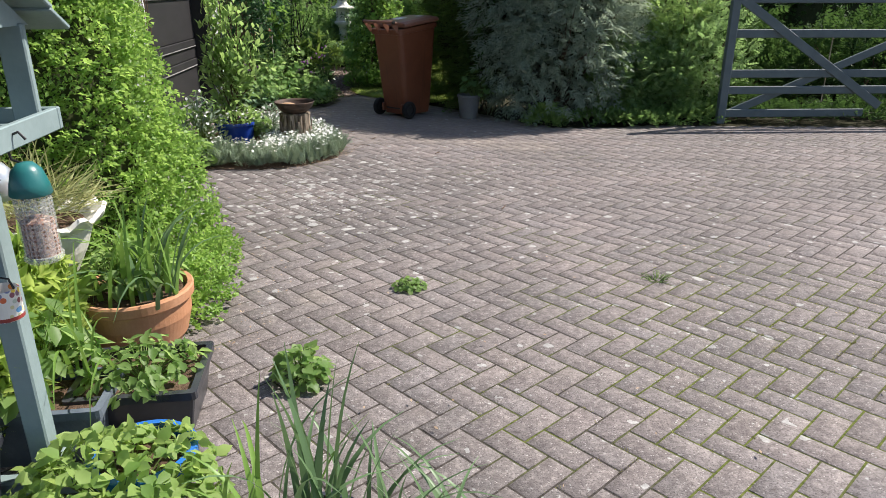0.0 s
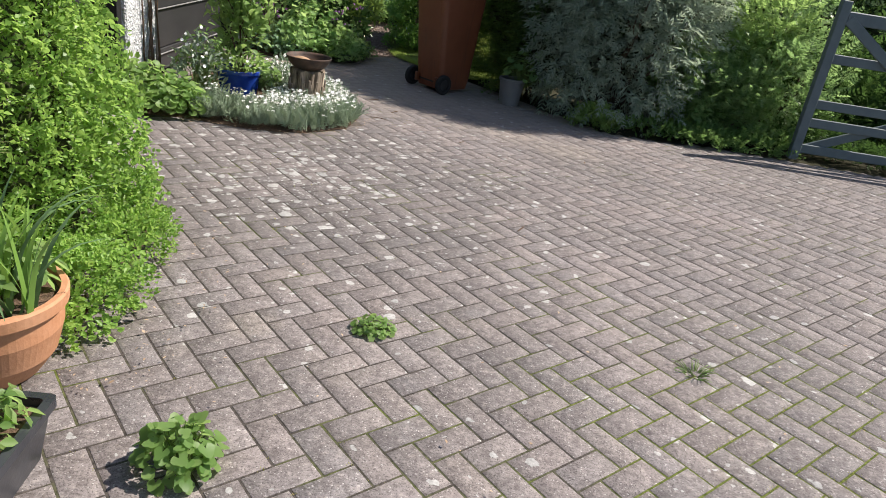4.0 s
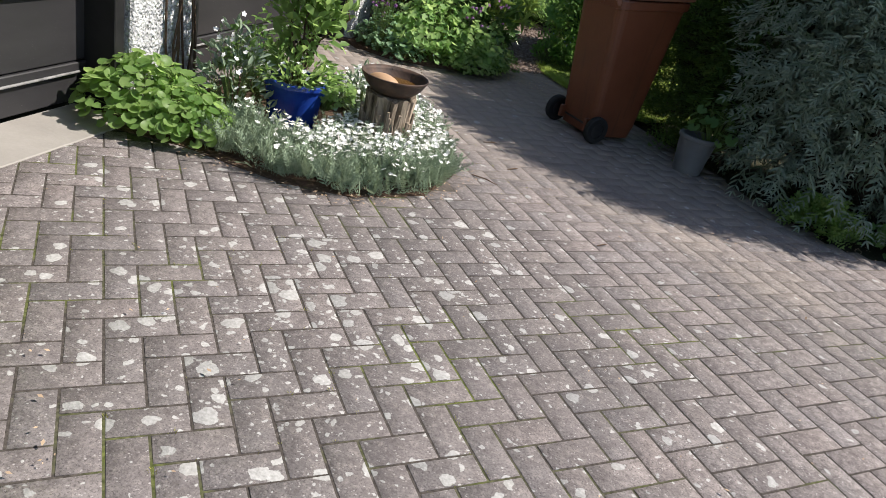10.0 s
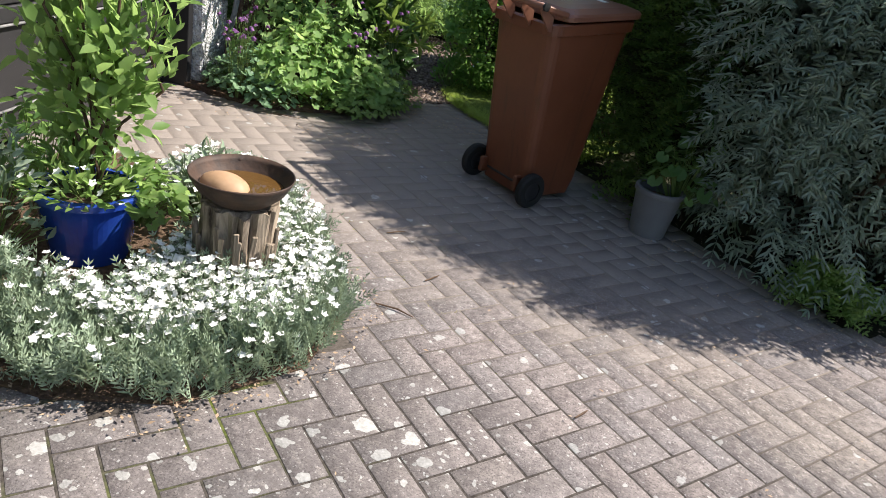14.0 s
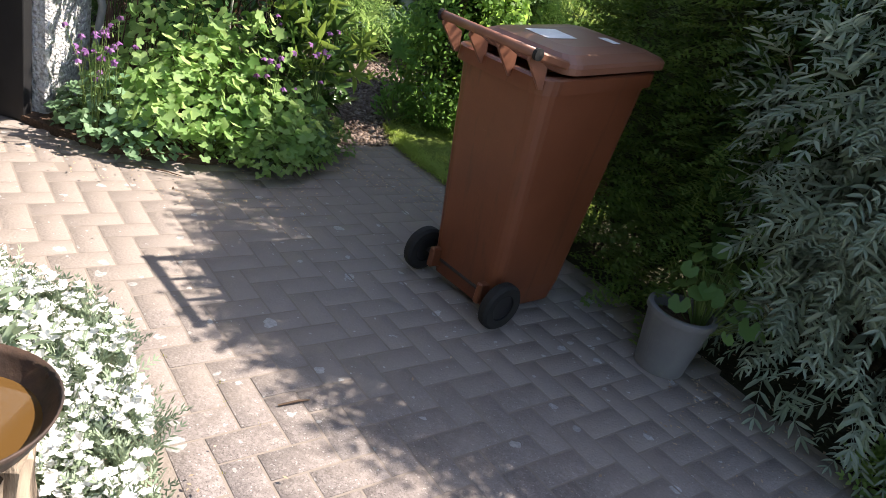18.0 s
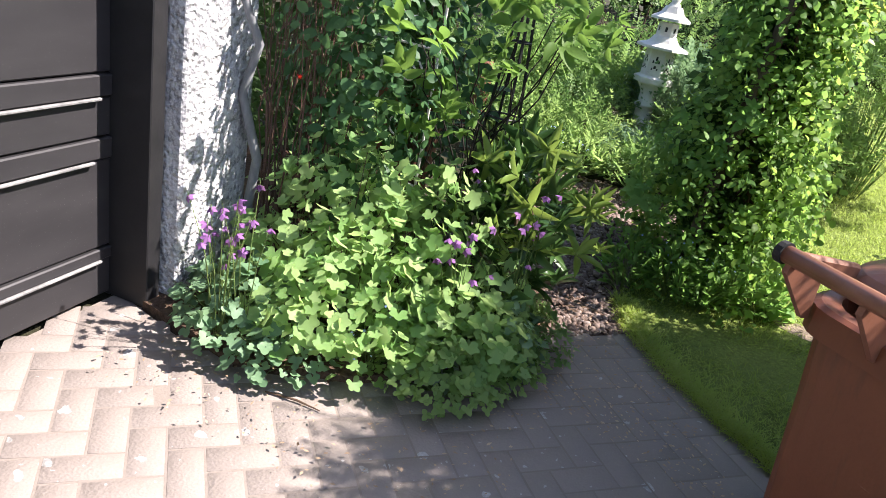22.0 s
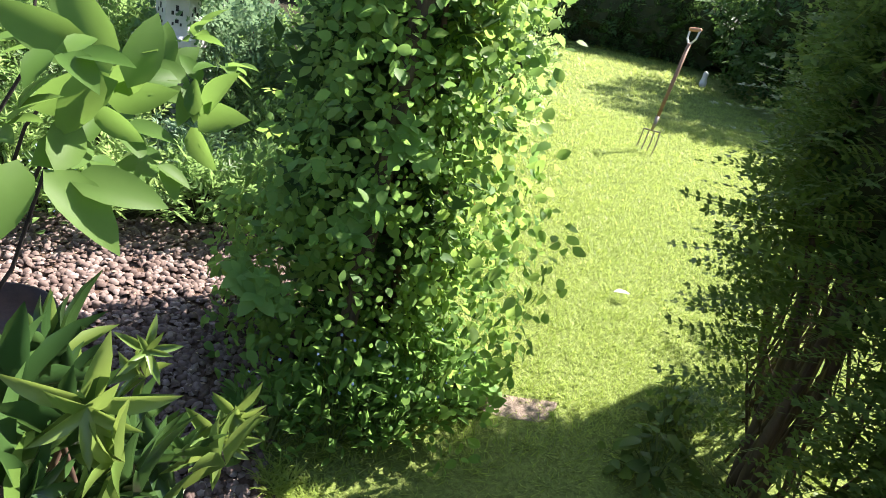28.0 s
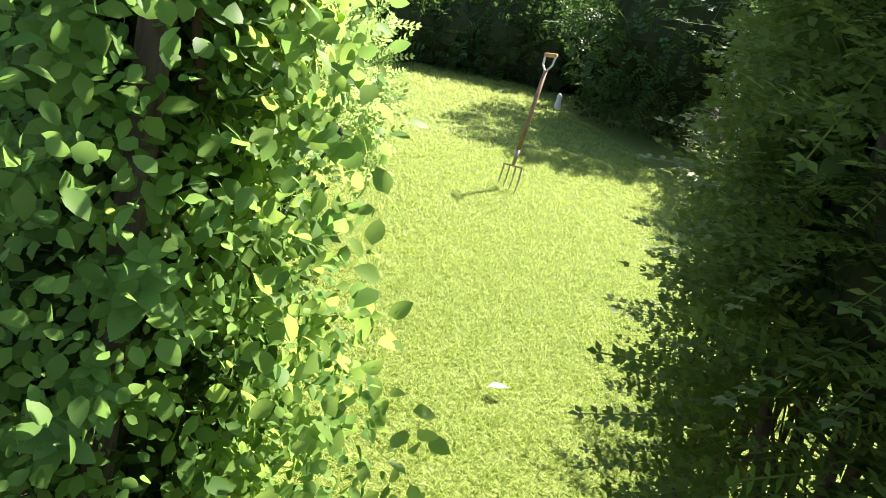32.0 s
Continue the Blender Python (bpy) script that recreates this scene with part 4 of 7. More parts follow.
    for i in range(7):
        pp, sd, ww = on_line(np.array([rng.uniform(1.35, 2.5)]))
        b = Vector((pp[0, 0] + sd[0, 0] * 0.05, pp[0, 1] + sd[0, 1] * 0.05, -0.03)) - o
        e = b + Vector((rng.normal() * 0.14, rng.normal() * 0.14, rng.uniform(1.2, 1.9)))
        pts = [b.lerp(e, j / 9) + Vector((math.sin(j * 0.8 + i), math.cos(j * 0.7 + 2 * i), 0)) * 0.035 for j in range(10)]
        part("trunk", tubes([(pts, [0.019 * (1 - 0.06 * j) for j in range(10)])], 8), "bark", h, smooth=True)
    for i in range(54):
        s0 = rng.uniform(1.5, 2.8) if i < 38 else rng.uniform(0, 1.5)
        pp, sd, ww = on_line(np.array([s0, min(mark[-1], max(0, s0 + rng.normal() * 0.22))]))
        b = Vector((pp[0, 0] + rng.normal() * 0.09, pp[0, 1] + rng.normal() * 0.06, -0.02)) - o
        d = rng.normal() * 0.08
        e = Vector((pp[1, 0] + sd[1, 0] * d, pp[1, 1] + sd[1, 1] * d, rng.uniform(0.7, 1.9))) - o
        r = rng.uniform(0.004, 0.013)
        pts = [b.lerp(e, j / 7) + Vector((rng.normal(), rng.normal(), 0)) * 0.028 for j in range(8)]
        lines.append((pts, [r * (1 - 0.09 * j) for j in range(8)]))
        for m in range(2):
            c = pts[int(rng.integers(2, 6))]
            g = c + Vector((rng.normal() * 0.07, rng.normal() * 0.07, rng.uniform(0.08, 0.3)))
            lines.append(([c, c.lerp(g, 0.5) + Vector((0, 0, 0.02)), g], [r * 0.5, r * 0.4, r * 0.25]))
    part("stem_thicket", tubes(lines, 6), "bark", h, "bare dark stems", smooth=True)["kind"] = "stuff"
    core = []
    for j in range(8):
        s0 = 0.15 + (mark[-1] - 0.4) * j / 7
        pp, sd, ww = on_line(np.array([s0]))
        low = 0.12 if s0 < 1.0 else 0.95
        core.append((Vector((pp[0, 0], pp[0, 1], 0)) - o, low, (1.95 if s0 < 1.15 else 2.3) - 0.15 * (j % 2), float(ww[0]) * 0.85))
    # Dark lumps along the line, in place of shade between the stems.
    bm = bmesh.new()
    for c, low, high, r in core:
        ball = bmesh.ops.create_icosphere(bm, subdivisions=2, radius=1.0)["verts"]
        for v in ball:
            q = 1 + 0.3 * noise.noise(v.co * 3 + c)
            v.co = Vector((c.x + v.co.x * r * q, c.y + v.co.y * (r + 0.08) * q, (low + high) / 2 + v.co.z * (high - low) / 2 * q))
    part("shade_core", bm, "inner", h)


right_hedge()


def silver_tree():
    s = thing("tree", (1.35, 8.55, 0), "weeping silver-grey leaved tree, crown hanging to the ground", "tree")
    pos, out = blob(6200, (1.26, 8.48, 1.25), (1.0, 0.84, 1.32), 22, 0.42, 0.22, 21)
    keep = (pos[:, 2] > 0.12) & within_shade(pos)
    t = twig(4, 0.46, 40, leaf(0.22, 0.04, 0.25), 12)
    foliage(s, t, pos[keep], out[keep], 0.15, "silver", 22, up=-0.25, wild=0.6, face=1.0)
    # Dark solid core so the crown looks shaded within.
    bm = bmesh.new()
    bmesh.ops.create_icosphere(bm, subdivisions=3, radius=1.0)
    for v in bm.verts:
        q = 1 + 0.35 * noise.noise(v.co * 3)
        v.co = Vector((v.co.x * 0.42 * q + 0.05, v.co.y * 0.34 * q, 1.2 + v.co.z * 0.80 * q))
    part("shade_core", bm, "inner", s)
    # Added only to stop sun leaking through the crown.
    shade_fill(s, (1.22, 8.50, 1.25), (0.70, 0.52, 1.0), 5200, 23, "silver")
    tips = [tuple(p) for p in pos[keep][::110]]
    limbs(s, (1.35, 8.55, 0), tips, 0.030, 0.004, seed=3)


silver_tree()


def shrub(name, label, centre, radii, n, template, size, material, seed, up=0.5, wild=0.6, depth=0.4, rough=0.22, low=-1.0, stems=10, stem_mat="brown_stem", category="shrub", flat=False, floor=0.03, group="", core=0.0):
    base = (centre[0], centre[1], floor - 0.03)
    s = thing(name, base, label, category, group)
    pos, out = blob(n, centre, radii, 16, depth, rough, seed, low)
    keep = pos[:, 2] > floor
    pos, out = pos[keep], out[keep]
    foliage(s, template, pos, out, size, material, seed + 1, up, wild, flat=flat)
    # Optional dark core, painted shade behind the leaves.
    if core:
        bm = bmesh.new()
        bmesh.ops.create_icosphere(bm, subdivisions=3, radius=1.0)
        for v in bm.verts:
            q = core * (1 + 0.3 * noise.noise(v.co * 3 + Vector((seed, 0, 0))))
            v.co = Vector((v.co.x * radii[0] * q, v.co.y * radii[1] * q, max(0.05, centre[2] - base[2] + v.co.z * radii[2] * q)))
        part("shade_core", bm, "inner", s, "solid dark core for the shade inside")
    if stems:
        limbs(s, base, [tuple(p) for p in pos[:: max(1, len(pos) // stems)]], 0.010, 0.003, stem_mat, seed + 2, "stem", 0.05)
    return s


T_oval = leaf(0.5, 0.10, 0.15)
T_twig = twig(4, 0.38, 55, kite(0.6, 0.08, 0.12))
T_lobed = lobed()
T_bush = twig(4, 0.42, 55, leaf(0.5, 0.1, 0.2), 20)
T_narrow = leaf(0.28, 0.10, 0.2, 3)

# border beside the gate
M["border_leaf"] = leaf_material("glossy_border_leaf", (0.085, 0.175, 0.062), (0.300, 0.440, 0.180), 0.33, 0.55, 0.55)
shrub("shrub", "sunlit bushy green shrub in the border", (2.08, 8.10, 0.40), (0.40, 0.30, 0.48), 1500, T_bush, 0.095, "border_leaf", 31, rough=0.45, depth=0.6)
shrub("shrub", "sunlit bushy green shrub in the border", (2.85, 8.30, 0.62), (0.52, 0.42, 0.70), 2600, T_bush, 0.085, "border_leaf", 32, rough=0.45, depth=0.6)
# Lighter leaves laid over the shrub's top, light put into their colour.
shrub("shrub", "shrub tops in the border, coloured lighter as if lit", (2.75, 8.35, 1.12), (0.38, 0.32, 0.40), 900, T_bush, 0.085, "bright", 36, rough=0.5, depth=0.6)
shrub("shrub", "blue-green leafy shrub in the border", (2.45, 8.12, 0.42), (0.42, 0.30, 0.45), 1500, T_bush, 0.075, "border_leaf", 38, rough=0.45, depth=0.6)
for i, (x, y, r, h, m) in enumerate([(1.15, 7.66, 0.22, 0.16, "bright"), (2.2, 7.74, 0.38, 0.12, "mid"), (2.75, 7.85, 0.40, 0.16, "mid"), (2.05, 7.95, 0.32, 0.26, "bright"), (3.3, 8.15, 0.4, 0.4, "deep"), (3.85, 7.98, 0.45, 0.16, "deep"), (4.65, 7.98, 0.5, 0.2, "deep"), (5.5, 7.98, 0.5, 0.2, "deep"), (6.4, 7.98, 0.5, 0.2, "deep")]):
    shrub("ground_cover", "low leafy ground cover spilling onto the drive", (x, y, 0.03), (r, r * 0.5, h), 700, T_bush, 0.08, m, 330 + i, rough=0.4, depth=0.6, stems=0, group="ground cover along the border")
shrub("shrub", "low leafy plant at the edge of the drive", (1.75, 7.72, 0.05), (0.5, 0.16, 0.12), 700, T_oval, 0.05, "mid", 33, stems=0)
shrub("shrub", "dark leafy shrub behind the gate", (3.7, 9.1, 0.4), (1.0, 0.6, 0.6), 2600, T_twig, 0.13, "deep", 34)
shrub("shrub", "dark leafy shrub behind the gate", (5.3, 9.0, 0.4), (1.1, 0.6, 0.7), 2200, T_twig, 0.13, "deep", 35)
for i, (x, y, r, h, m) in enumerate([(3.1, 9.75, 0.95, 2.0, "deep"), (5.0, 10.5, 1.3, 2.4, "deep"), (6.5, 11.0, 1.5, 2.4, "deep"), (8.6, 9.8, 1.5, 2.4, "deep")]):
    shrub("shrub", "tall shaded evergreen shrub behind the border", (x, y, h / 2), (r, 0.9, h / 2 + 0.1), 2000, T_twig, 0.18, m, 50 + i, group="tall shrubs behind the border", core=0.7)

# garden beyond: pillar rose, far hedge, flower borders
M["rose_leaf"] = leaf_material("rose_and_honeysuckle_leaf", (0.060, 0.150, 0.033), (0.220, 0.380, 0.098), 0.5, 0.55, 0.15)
# Lighter copy of the climber leaf, with sunlight put into its colour.
M["rose_lit"] = leaf_material("sunlit_climber_leaf", (0.085, 0.195, 0.040), (0.310, 0.460, 0.105), 0.5, 0.6, 0.18)


M["bramble"] = leaf_material("broad_toothed_leaf", (0.120, 0.260, 0.060), (0.260, 0.440, 0.130), 0.5, 0.5, 0.2)


def climber():
    c = thing("climbing_shrub", (-0.85, 10.95, 0.1), "climbing rose and honeysuckle smothering a rustic post", "shrub")
    t = leaf(0.64, 0.07, 0.16, 4, 0.42)
    five = join(*[moved(leaf(0.62, 0.06, 0.12, 3, 0.45), 0.10 * math.sin(a), 0.35 + 0.25 * math.cos(a), 0, turn=-math.degrees(a), scale=w) for a, w in ((0, 0.62), (1.15, 0.5), (-1.15, 0.5), (2.1, 0.4), (-2.1, 0.4))])
    pos, out = blob(11500, (-1.00, 10.84, 1.05), (0.43, 0.48, 1.55), 34, 0.65, 0.55, 41)
    keep = (pos[:, 2] > 0.1) & (pos[:, 2] < 2.6) & (pos[:, 0] < -0.62 + 0.25 * np.clip(1.0 - pos[:, 2], 0, 0.6)) & (pos[:, 0] > -1.50 + 0.25 * np.clip((pos[:, 2] - 0.6) / 0.5, 0, 1))
    facing(c, t, pos[keep], out[keep], 0.033, "rose_leaf", 42, loose=1.1, rise=0.6, vary=0.55)
    # Outer sprays take the lit leaf colour to brighten the shrub.
    pos, out = blob(1900, (-1.00, 10.90, 1.0), (0.44, 0.44, 1.5), 26, 0.3, 0.36, 41)
    keep = (pos[:, 2] > 0.15) & (pos[:, 2] < 2.6) & (pos[:, 0] < -0.62) & (pos[:, 0] > -1.46 + 0.22 * np.clip((pos[:, 2] - 0.6) / 0.5, 0, 1))
    facing(c, five, pos[keep], out[keep], 0.080, "rose_lit", 45, loose=0.6, rise=0.8, name="leaf_spray", label="sprays of five rose leaflets")
    # Sunny side: the lighter leaf colour carries the light here.
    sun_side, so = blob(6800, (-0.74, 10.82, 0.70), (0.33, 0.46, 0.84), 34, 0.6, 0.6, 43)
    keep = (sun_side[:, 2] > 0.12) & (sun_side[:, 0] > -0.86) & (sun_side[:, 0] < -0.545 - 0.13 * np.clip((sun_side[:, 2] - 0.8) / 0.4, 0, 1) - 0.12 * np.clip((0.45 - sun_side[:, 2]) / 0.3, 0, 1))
    facing(c, t, sun_side[keep], so[keep], 0.035, "rose_lit", 44, loose=1.1, rise=0.6, vary=0.55, name="young_growth", label="leaves coloured lighter on the sunny side")
    crown, co = blob(3000, (-1.15, 11.0, 2.45), (0.62, 0.55, 0.65), 26, 0.6, 0.3, 51)
    facing(c, t, crown, co, 0.050, "rose_leaf", 52, name="crown", label="tangled top growth")
    # Golden colour stands for sun on the topmost leaves.
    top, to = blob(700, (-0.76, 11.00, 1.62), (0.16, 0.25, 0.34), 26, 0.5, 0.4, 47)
    foliage(c, t, top, to, 0.055, "gold", 48, up=0.1, wild=0.9, face=1.0, kind="stuff", name="golden_leaves", label="foliage near the top, coloured golden as if sunlit")
    for q, (x, y, z, w) in enumerate(((-1.07, 10.50, 0.80, 0.085), (-1.00, 10.52, 0.99, 0.075), (-1.12, 10.50, 0.72, 0.06), (-1.36, 10.55, 0.48, 0.065), (-1.41, 10.60, 0.52, 0.055), (-1.28, 10.54, 0.45, 0.06))):
        for k, (up, turn) in enumerate(((0.0, 0.0), (0.06, 0.5))):
            facing(c, whorl(5 - k, leaf(0.55, 0.06, 0.2, 6, 0.45), 1.0, 14, 2), np.array([(x, y, z + up)]), unit(np.array([(turn - 0.2, -0.8, 0.5 + turn)])), w * (1 - 0.3 * k), "bramble", 500 + 2 * q + k, name="leaf_tuft", label="whorl of broad toothed leaves", loose=0.15)
    # Added filler in a darker leaf colour, so the inside looks shaded.
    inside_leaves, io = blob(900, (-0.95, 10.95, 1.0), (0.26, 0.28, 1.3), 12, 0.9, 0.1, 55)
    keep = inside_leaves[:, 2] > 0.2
    foliage(c, cluster(6, 0.5, kite(0.5), 8), inside_leaves[keep], io[keep], 0.17, "deep", 56, wild=0.9, name="inner_leaves", label="added filler leaves that block light inside")
    part("post", tubes([([(-0.22, -0.30, -0.1), (-0.19, -0.36, 0.7), (-0.14, -0.34, 1.4), (-0.10, -0.30, 2.9)], 0.030)], 10), "bark", c, "rustic wooden post")
    limbs(c, (-0.85, 10.9, 0.1), [(-1.0, 10.65, 2.4), (-1.08, 10.6, 2.3), (-0.95, 10.62, 1.7), (-1.1, 10.7, 1.5), (-0.75, 10.75, 1.0), (-0.68, 11.0, 0.9)], 0.020, 0.007, "brown_stem", 46, "trunk", 0.1)
    bud = part("seed_stalk", tubes([([(0.12, -0.12, 0.85), (0.2, -0.16, 1.05), (0.24, -0.19, 1.13)], 0.004)], 5), "brown_stem", c)
    part("seed_head", lathe([(0, 0), (0.011, 0.006), (0.014, 0.02), (0.008, 0.035), (0, 0.04)], 10), "frame_paint", bud, "dark dry seed head", at=Matrix.Translation((0.24, -0.19, 1.13)))
    v, f = spread(flower(8, 1.0, 0.5, 40), np.array([(-0.63, 10.88, 0.72)]), np.array([(1.0, 0, 0)]), np.array([(-0.2, -1.0, 0.2)]), 0.022)
    part("bloom", quads("bloom", v - np.array((-0.85, 10.95, 0.1)), f), "petal_red", c, "orange-red bloom")


climber()
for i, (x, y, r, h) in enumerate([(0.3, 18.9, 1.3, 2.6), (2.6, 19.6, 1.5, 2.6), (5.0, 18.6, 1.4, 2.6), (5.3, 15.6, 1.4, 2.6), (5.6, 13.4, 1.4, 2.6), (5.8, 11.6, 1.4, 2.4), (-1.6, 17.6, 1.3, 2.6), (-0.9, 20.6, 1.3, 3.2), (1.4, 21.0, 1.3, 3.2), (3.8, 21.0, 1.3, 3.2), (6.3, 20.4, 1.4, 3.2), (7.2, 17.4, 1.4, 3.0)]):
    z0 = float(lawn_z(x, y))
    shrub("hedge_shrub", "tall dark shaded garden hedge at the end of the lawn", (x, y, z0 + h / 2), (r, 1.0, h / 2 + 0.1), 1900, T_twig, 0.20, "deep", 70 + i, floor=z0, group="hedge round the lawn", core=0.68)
for i in range(9):
    x, y = -0.5 + 0.75 * i, 17.75 - 0.10 * max(0, i - 5) ** 1.4
    z0 = float(lawn_z(x, y))
    shrub("low_hedge_shrub", "low dark shrub at the far end of the lawn", (x, y, z0 + 0.45), (0.7, 0.5, 0.75), 900, T_twig, 0.16, "deep", 700 + i, floor=z0 - 0.05, group="low shrubs at the far end", core=0.85, stems=4)
for i, (x, y, r, h) in enumerate([(-3.5, 22.5, 2.4, 5.0), (0.5, 24.0, 2.6, 5.4), (5.5, 24.0, 2.6, 5.2), (10.0, 20.5, 2.6, 5.2), (9.5, 14.2, 2.4, 5.0), (9.8, 11.0, 2.0, 4.2)]):
    z0 = float(lawn_z(x, y)) - 0.2
    shrub("tree", "tall dark tree beyond the garden hedge", (x, y, z0 + h / 2), (r, 1.6, h / 2 + 0.2), 1700, T_twig, 0.40, "deep", 170 + i, floor=z0, category="tree", group="trees beyond the hedge", core=0.8)
for i, (x, y, r, h, m) in enumerate([(-2.5, 13.0, 0.7, 0.65, "mid"), (-1.5, 13.0, 0.55, 0.7, "blue_green"), (-0.7, 12.9, 0.6, 0.8, "mid"), (-3.6, 12.6, 0.9, 1.1, "mid"), (-2.3, 14.9, 1.5, 1.8, "mid"), (-4.2, 14.2, 1.3, 2.2, "deep")]):
    z0 = float(lawn_z(x, y))
    shrub("border_plant", "leafy border plant beside the gravel path", (x, y, z0 + h * 0.45), (r, r * 0.7, h * 0.6), 1700, T_twig, 0.105, m, 90 + i, rough=0.45, depth=0.65, floor=z0 - 0.05, up=1.0, group="border plants")

# flower bed by the garage
bed = part("flower_bed", slab(FLOWER_BED, -0.05, 0.004, "bed"), "soil", None)
tagged(bed, "narrow bed of dry brown soil before the garage pillar", "flower bed", kind="structure")


def flower_mat():
    """Snow-in-summer: a grey-leaved mat covered with small white flowers."""
    f = thing("flower_mat", (-1.4, 6.3, 0.02), "low mat of woolly grey leaves covered in small white flowers", "flowers")
    xy = scatter([(-2.02, 5.74), (-1.54, 5.69), (-1.20, 5.80), (-0.93, 6.13), (-0.92, 6.54), (-1.22, 6.95), (-1.5, 7.3), (-1.95, 7.4), (-2.1, 6.6)], 7500, 131)
    free = (np.hypot(xy[:, 0] + 1.385, xy[:, 1] - 6.53) > 0.15) & (np.hypot(xy[:, 0] + 1.93, xy[:, 1] - 6.46) > 0.15)
    free &= ~((xy[:, 0] < -1.62) & (xy[:, 1] > 6.12) & (xy[:, 1] < 6.95))
    xy = xy[free & (noise2(xy[:, 0], xy[:, 1], 6, 12) > -0.75)]
    z = 0.0 + 0.06 * np.abs(noise2(xy[:, 0], xy[:, 1], 4, 2)) + np.random.default_rng(1).random(len(xy)) ** 2 * 0.07
    pos = np.c_[xy, z]
    up = np.tile((0, 0, 1.0), (len(pos), 1)) + toss(len(pos), 5, 0.4)
    foliage(f, twig(6, 0.30, 40, kite(0.26, 0.05, 0.1), 15), pos, unit(up), 0.095, "grey_leaf", 132, up=0.4, wild=0.4, kind="stuff")
    patch = noise2(pos[:, 0], pos[:, 1], 5, 8) + 0.9 * (pos[:, 1] > 5.85 + 0.12 * np.sin(9 * pos[:, 0])) > 0.25
    inner_edge = [(-1.88, 6.12), (-1.54, 5.94), (-1.32, 6.01), (-1.08, 6.24), (-1.01, 6.54), (-1.22, 6.95), (-1.5, 7.3), (-1.95, 7.4), (-2.1, 6.6)]
    chance = np.where(inside(inner_edge, pos[:, 0], pos[:, 1]), 0.72, 0.09)
    fl = pos[patch & (np.random.default_rng(2).random(len(pos)) < chance)] + np.array((0, 0, 0.105))
    v, q = spread(flower(5, 1.0, 0.75, 20), fl, toss(len(fl), 6, 1.0) * (1, 1, 0.1), np.tile((0, -0.15, 1.0), (len(fl), 1)) + toss(len(fl), 7, 0.45), 0.0150)
    part("flower_cover", quads("flower_cover", v - np.array((-1.4, 6.3, 0.02)), q), "petal_white", f, "small white five-petalled flowers")["kind"] = "stuff"


flower_mat()

# ---- lawn and gravel ----
LAWN = [(-1.32, 10.30), (-1.18, 10.01), (-1.02, 9.79), (-0.74, 9.51), (-0.38, 9.16), (-0.09, 9.22), (0.35, 9.95), (1.2, 10.25), (6.5, 10.9), (6.5, 19.0), (-0.2, 19.0), (-0.35, 12.5), (-0.6, 11.2), (-1.25, 10.7)]
lawn = thing("lawn", (0, 0, 0), "mown sunny lawn, yellowish green, rising gently", "lawn", kind="structure")


def clipped_sheet(name, poly, height, step):
    p = np.array(poly)
    lo, hi = p.min(0), p.max(0)
    bm = bmesh.new()
    vs = [bm.verts.new((x, y, float(height(x, y)))) for x, y in poly]
    f = bm.faces.new(vs)
    for axis in (0, 1):
        for c in np.arange(lo[axis] + step, hi[axis], step):
            co, no = [0, 0, 0], [0, 0, 0]
            co[axis], no[axis] = c, 1
            bmesh.ops.bisect_plane(bm, geom=bm.verts[:] + bm.edges[:] + bm.faces[:], plane_co=co, plane_no=no)
    for v in bm.verts:
        v.co.z = float(height(v.co.x, v.co.y))
    bmesh.ops.recalc_face_normals(bm, faces=bm.faces)
    return bm


part("turf", clipped_sheet("turf", LAWN, lawn_z, 0.7), "turf", lawn)


def grass(n, poly, size, seed, name="grass"):
    rng = np.random.default_rng(seed)
    xy = scatter(poly, n, seed)
    worn = np.exp(-(((xy[:, 0] + 0.40) / 0.17) ** 2 + ((xy[:, 1] - 10.56) / 0.085) ** 2))
    xy = xy[rng.random(len(xy)) > 1.1 * worn]
    pos = np.c_[xy, lawn_z(xy[:, 0], xy[:, 1])]
    blades = join(*[moved(kite(0.10, 0.02, 0.30, 0.3), 0.45 * math.cos(k * 2.1), 0.45 * math.sin(k * 2.1), 0, turn=k * 97, pitch=(38, 62, 50, 72, 30)[k], scale=0.8 + 0.25 * (k % 3)) for k in range(5)])
    s = size * rng.uniform(0.6, 1.2, len(pos))
    v, f = spread(blades, pos, np.c_[rng.normal(size=(len(pos), 2)), np.zeros(len(pos))], np.tile((0, 0, 1.0), (len(pos), 1)), s)
    part(name, quads(name, v, f), "lawn", lawn)["kind"] = "stuff"


grass(46000, [(-1.32, 10.30), (-1.19, 10.00), (-1.03, 9.79), (-0.75, 9.51), (-0.39, 9.16), (-0.10, 9.22), (0.35, 9.95), (1.2, 10.25), (4.0, 12.0), (4.0, 14.5), (-0.3, 14.5), (-0.35, 12.5), (-0.6, 11.2), (-1.25, 10.7)], 0.033, 140)
grass(2200, [(-1.33, 10.30), (-1.20, 10.00), (-1.04, 9.78), (-0.76, 9.50), (-0.39, 9.14), (-0.33, 9.22), (-0.68, 9.57), (-0.96, 9.86), (-1.10, 10.06), (-1.24, 10.33)], 0.045, 142, "edge_grass")
BARE = [(-0.40 + 0.16 * math.cos(a) * (1 + 0.25 * math.sin(3 * a)), 10.56 + 0.075 * math.sin(a) * (1 + 0.3 * math.cos(2 * a + 1))) for a in np.linspace(0, 6.0, 14)]
M["bare_earth"] = soil_material("dry_bare_earth", (0.20, 0.155, 0.115), (0.34, 0.28, 0.21))
part("bare_patch", clipped_sheet("bare_patch", BARE, lambda x, y: lawn_z(x, y) + 0.004, 0.3), "bare_earth", lawn, "worn patch of dry bare earth")
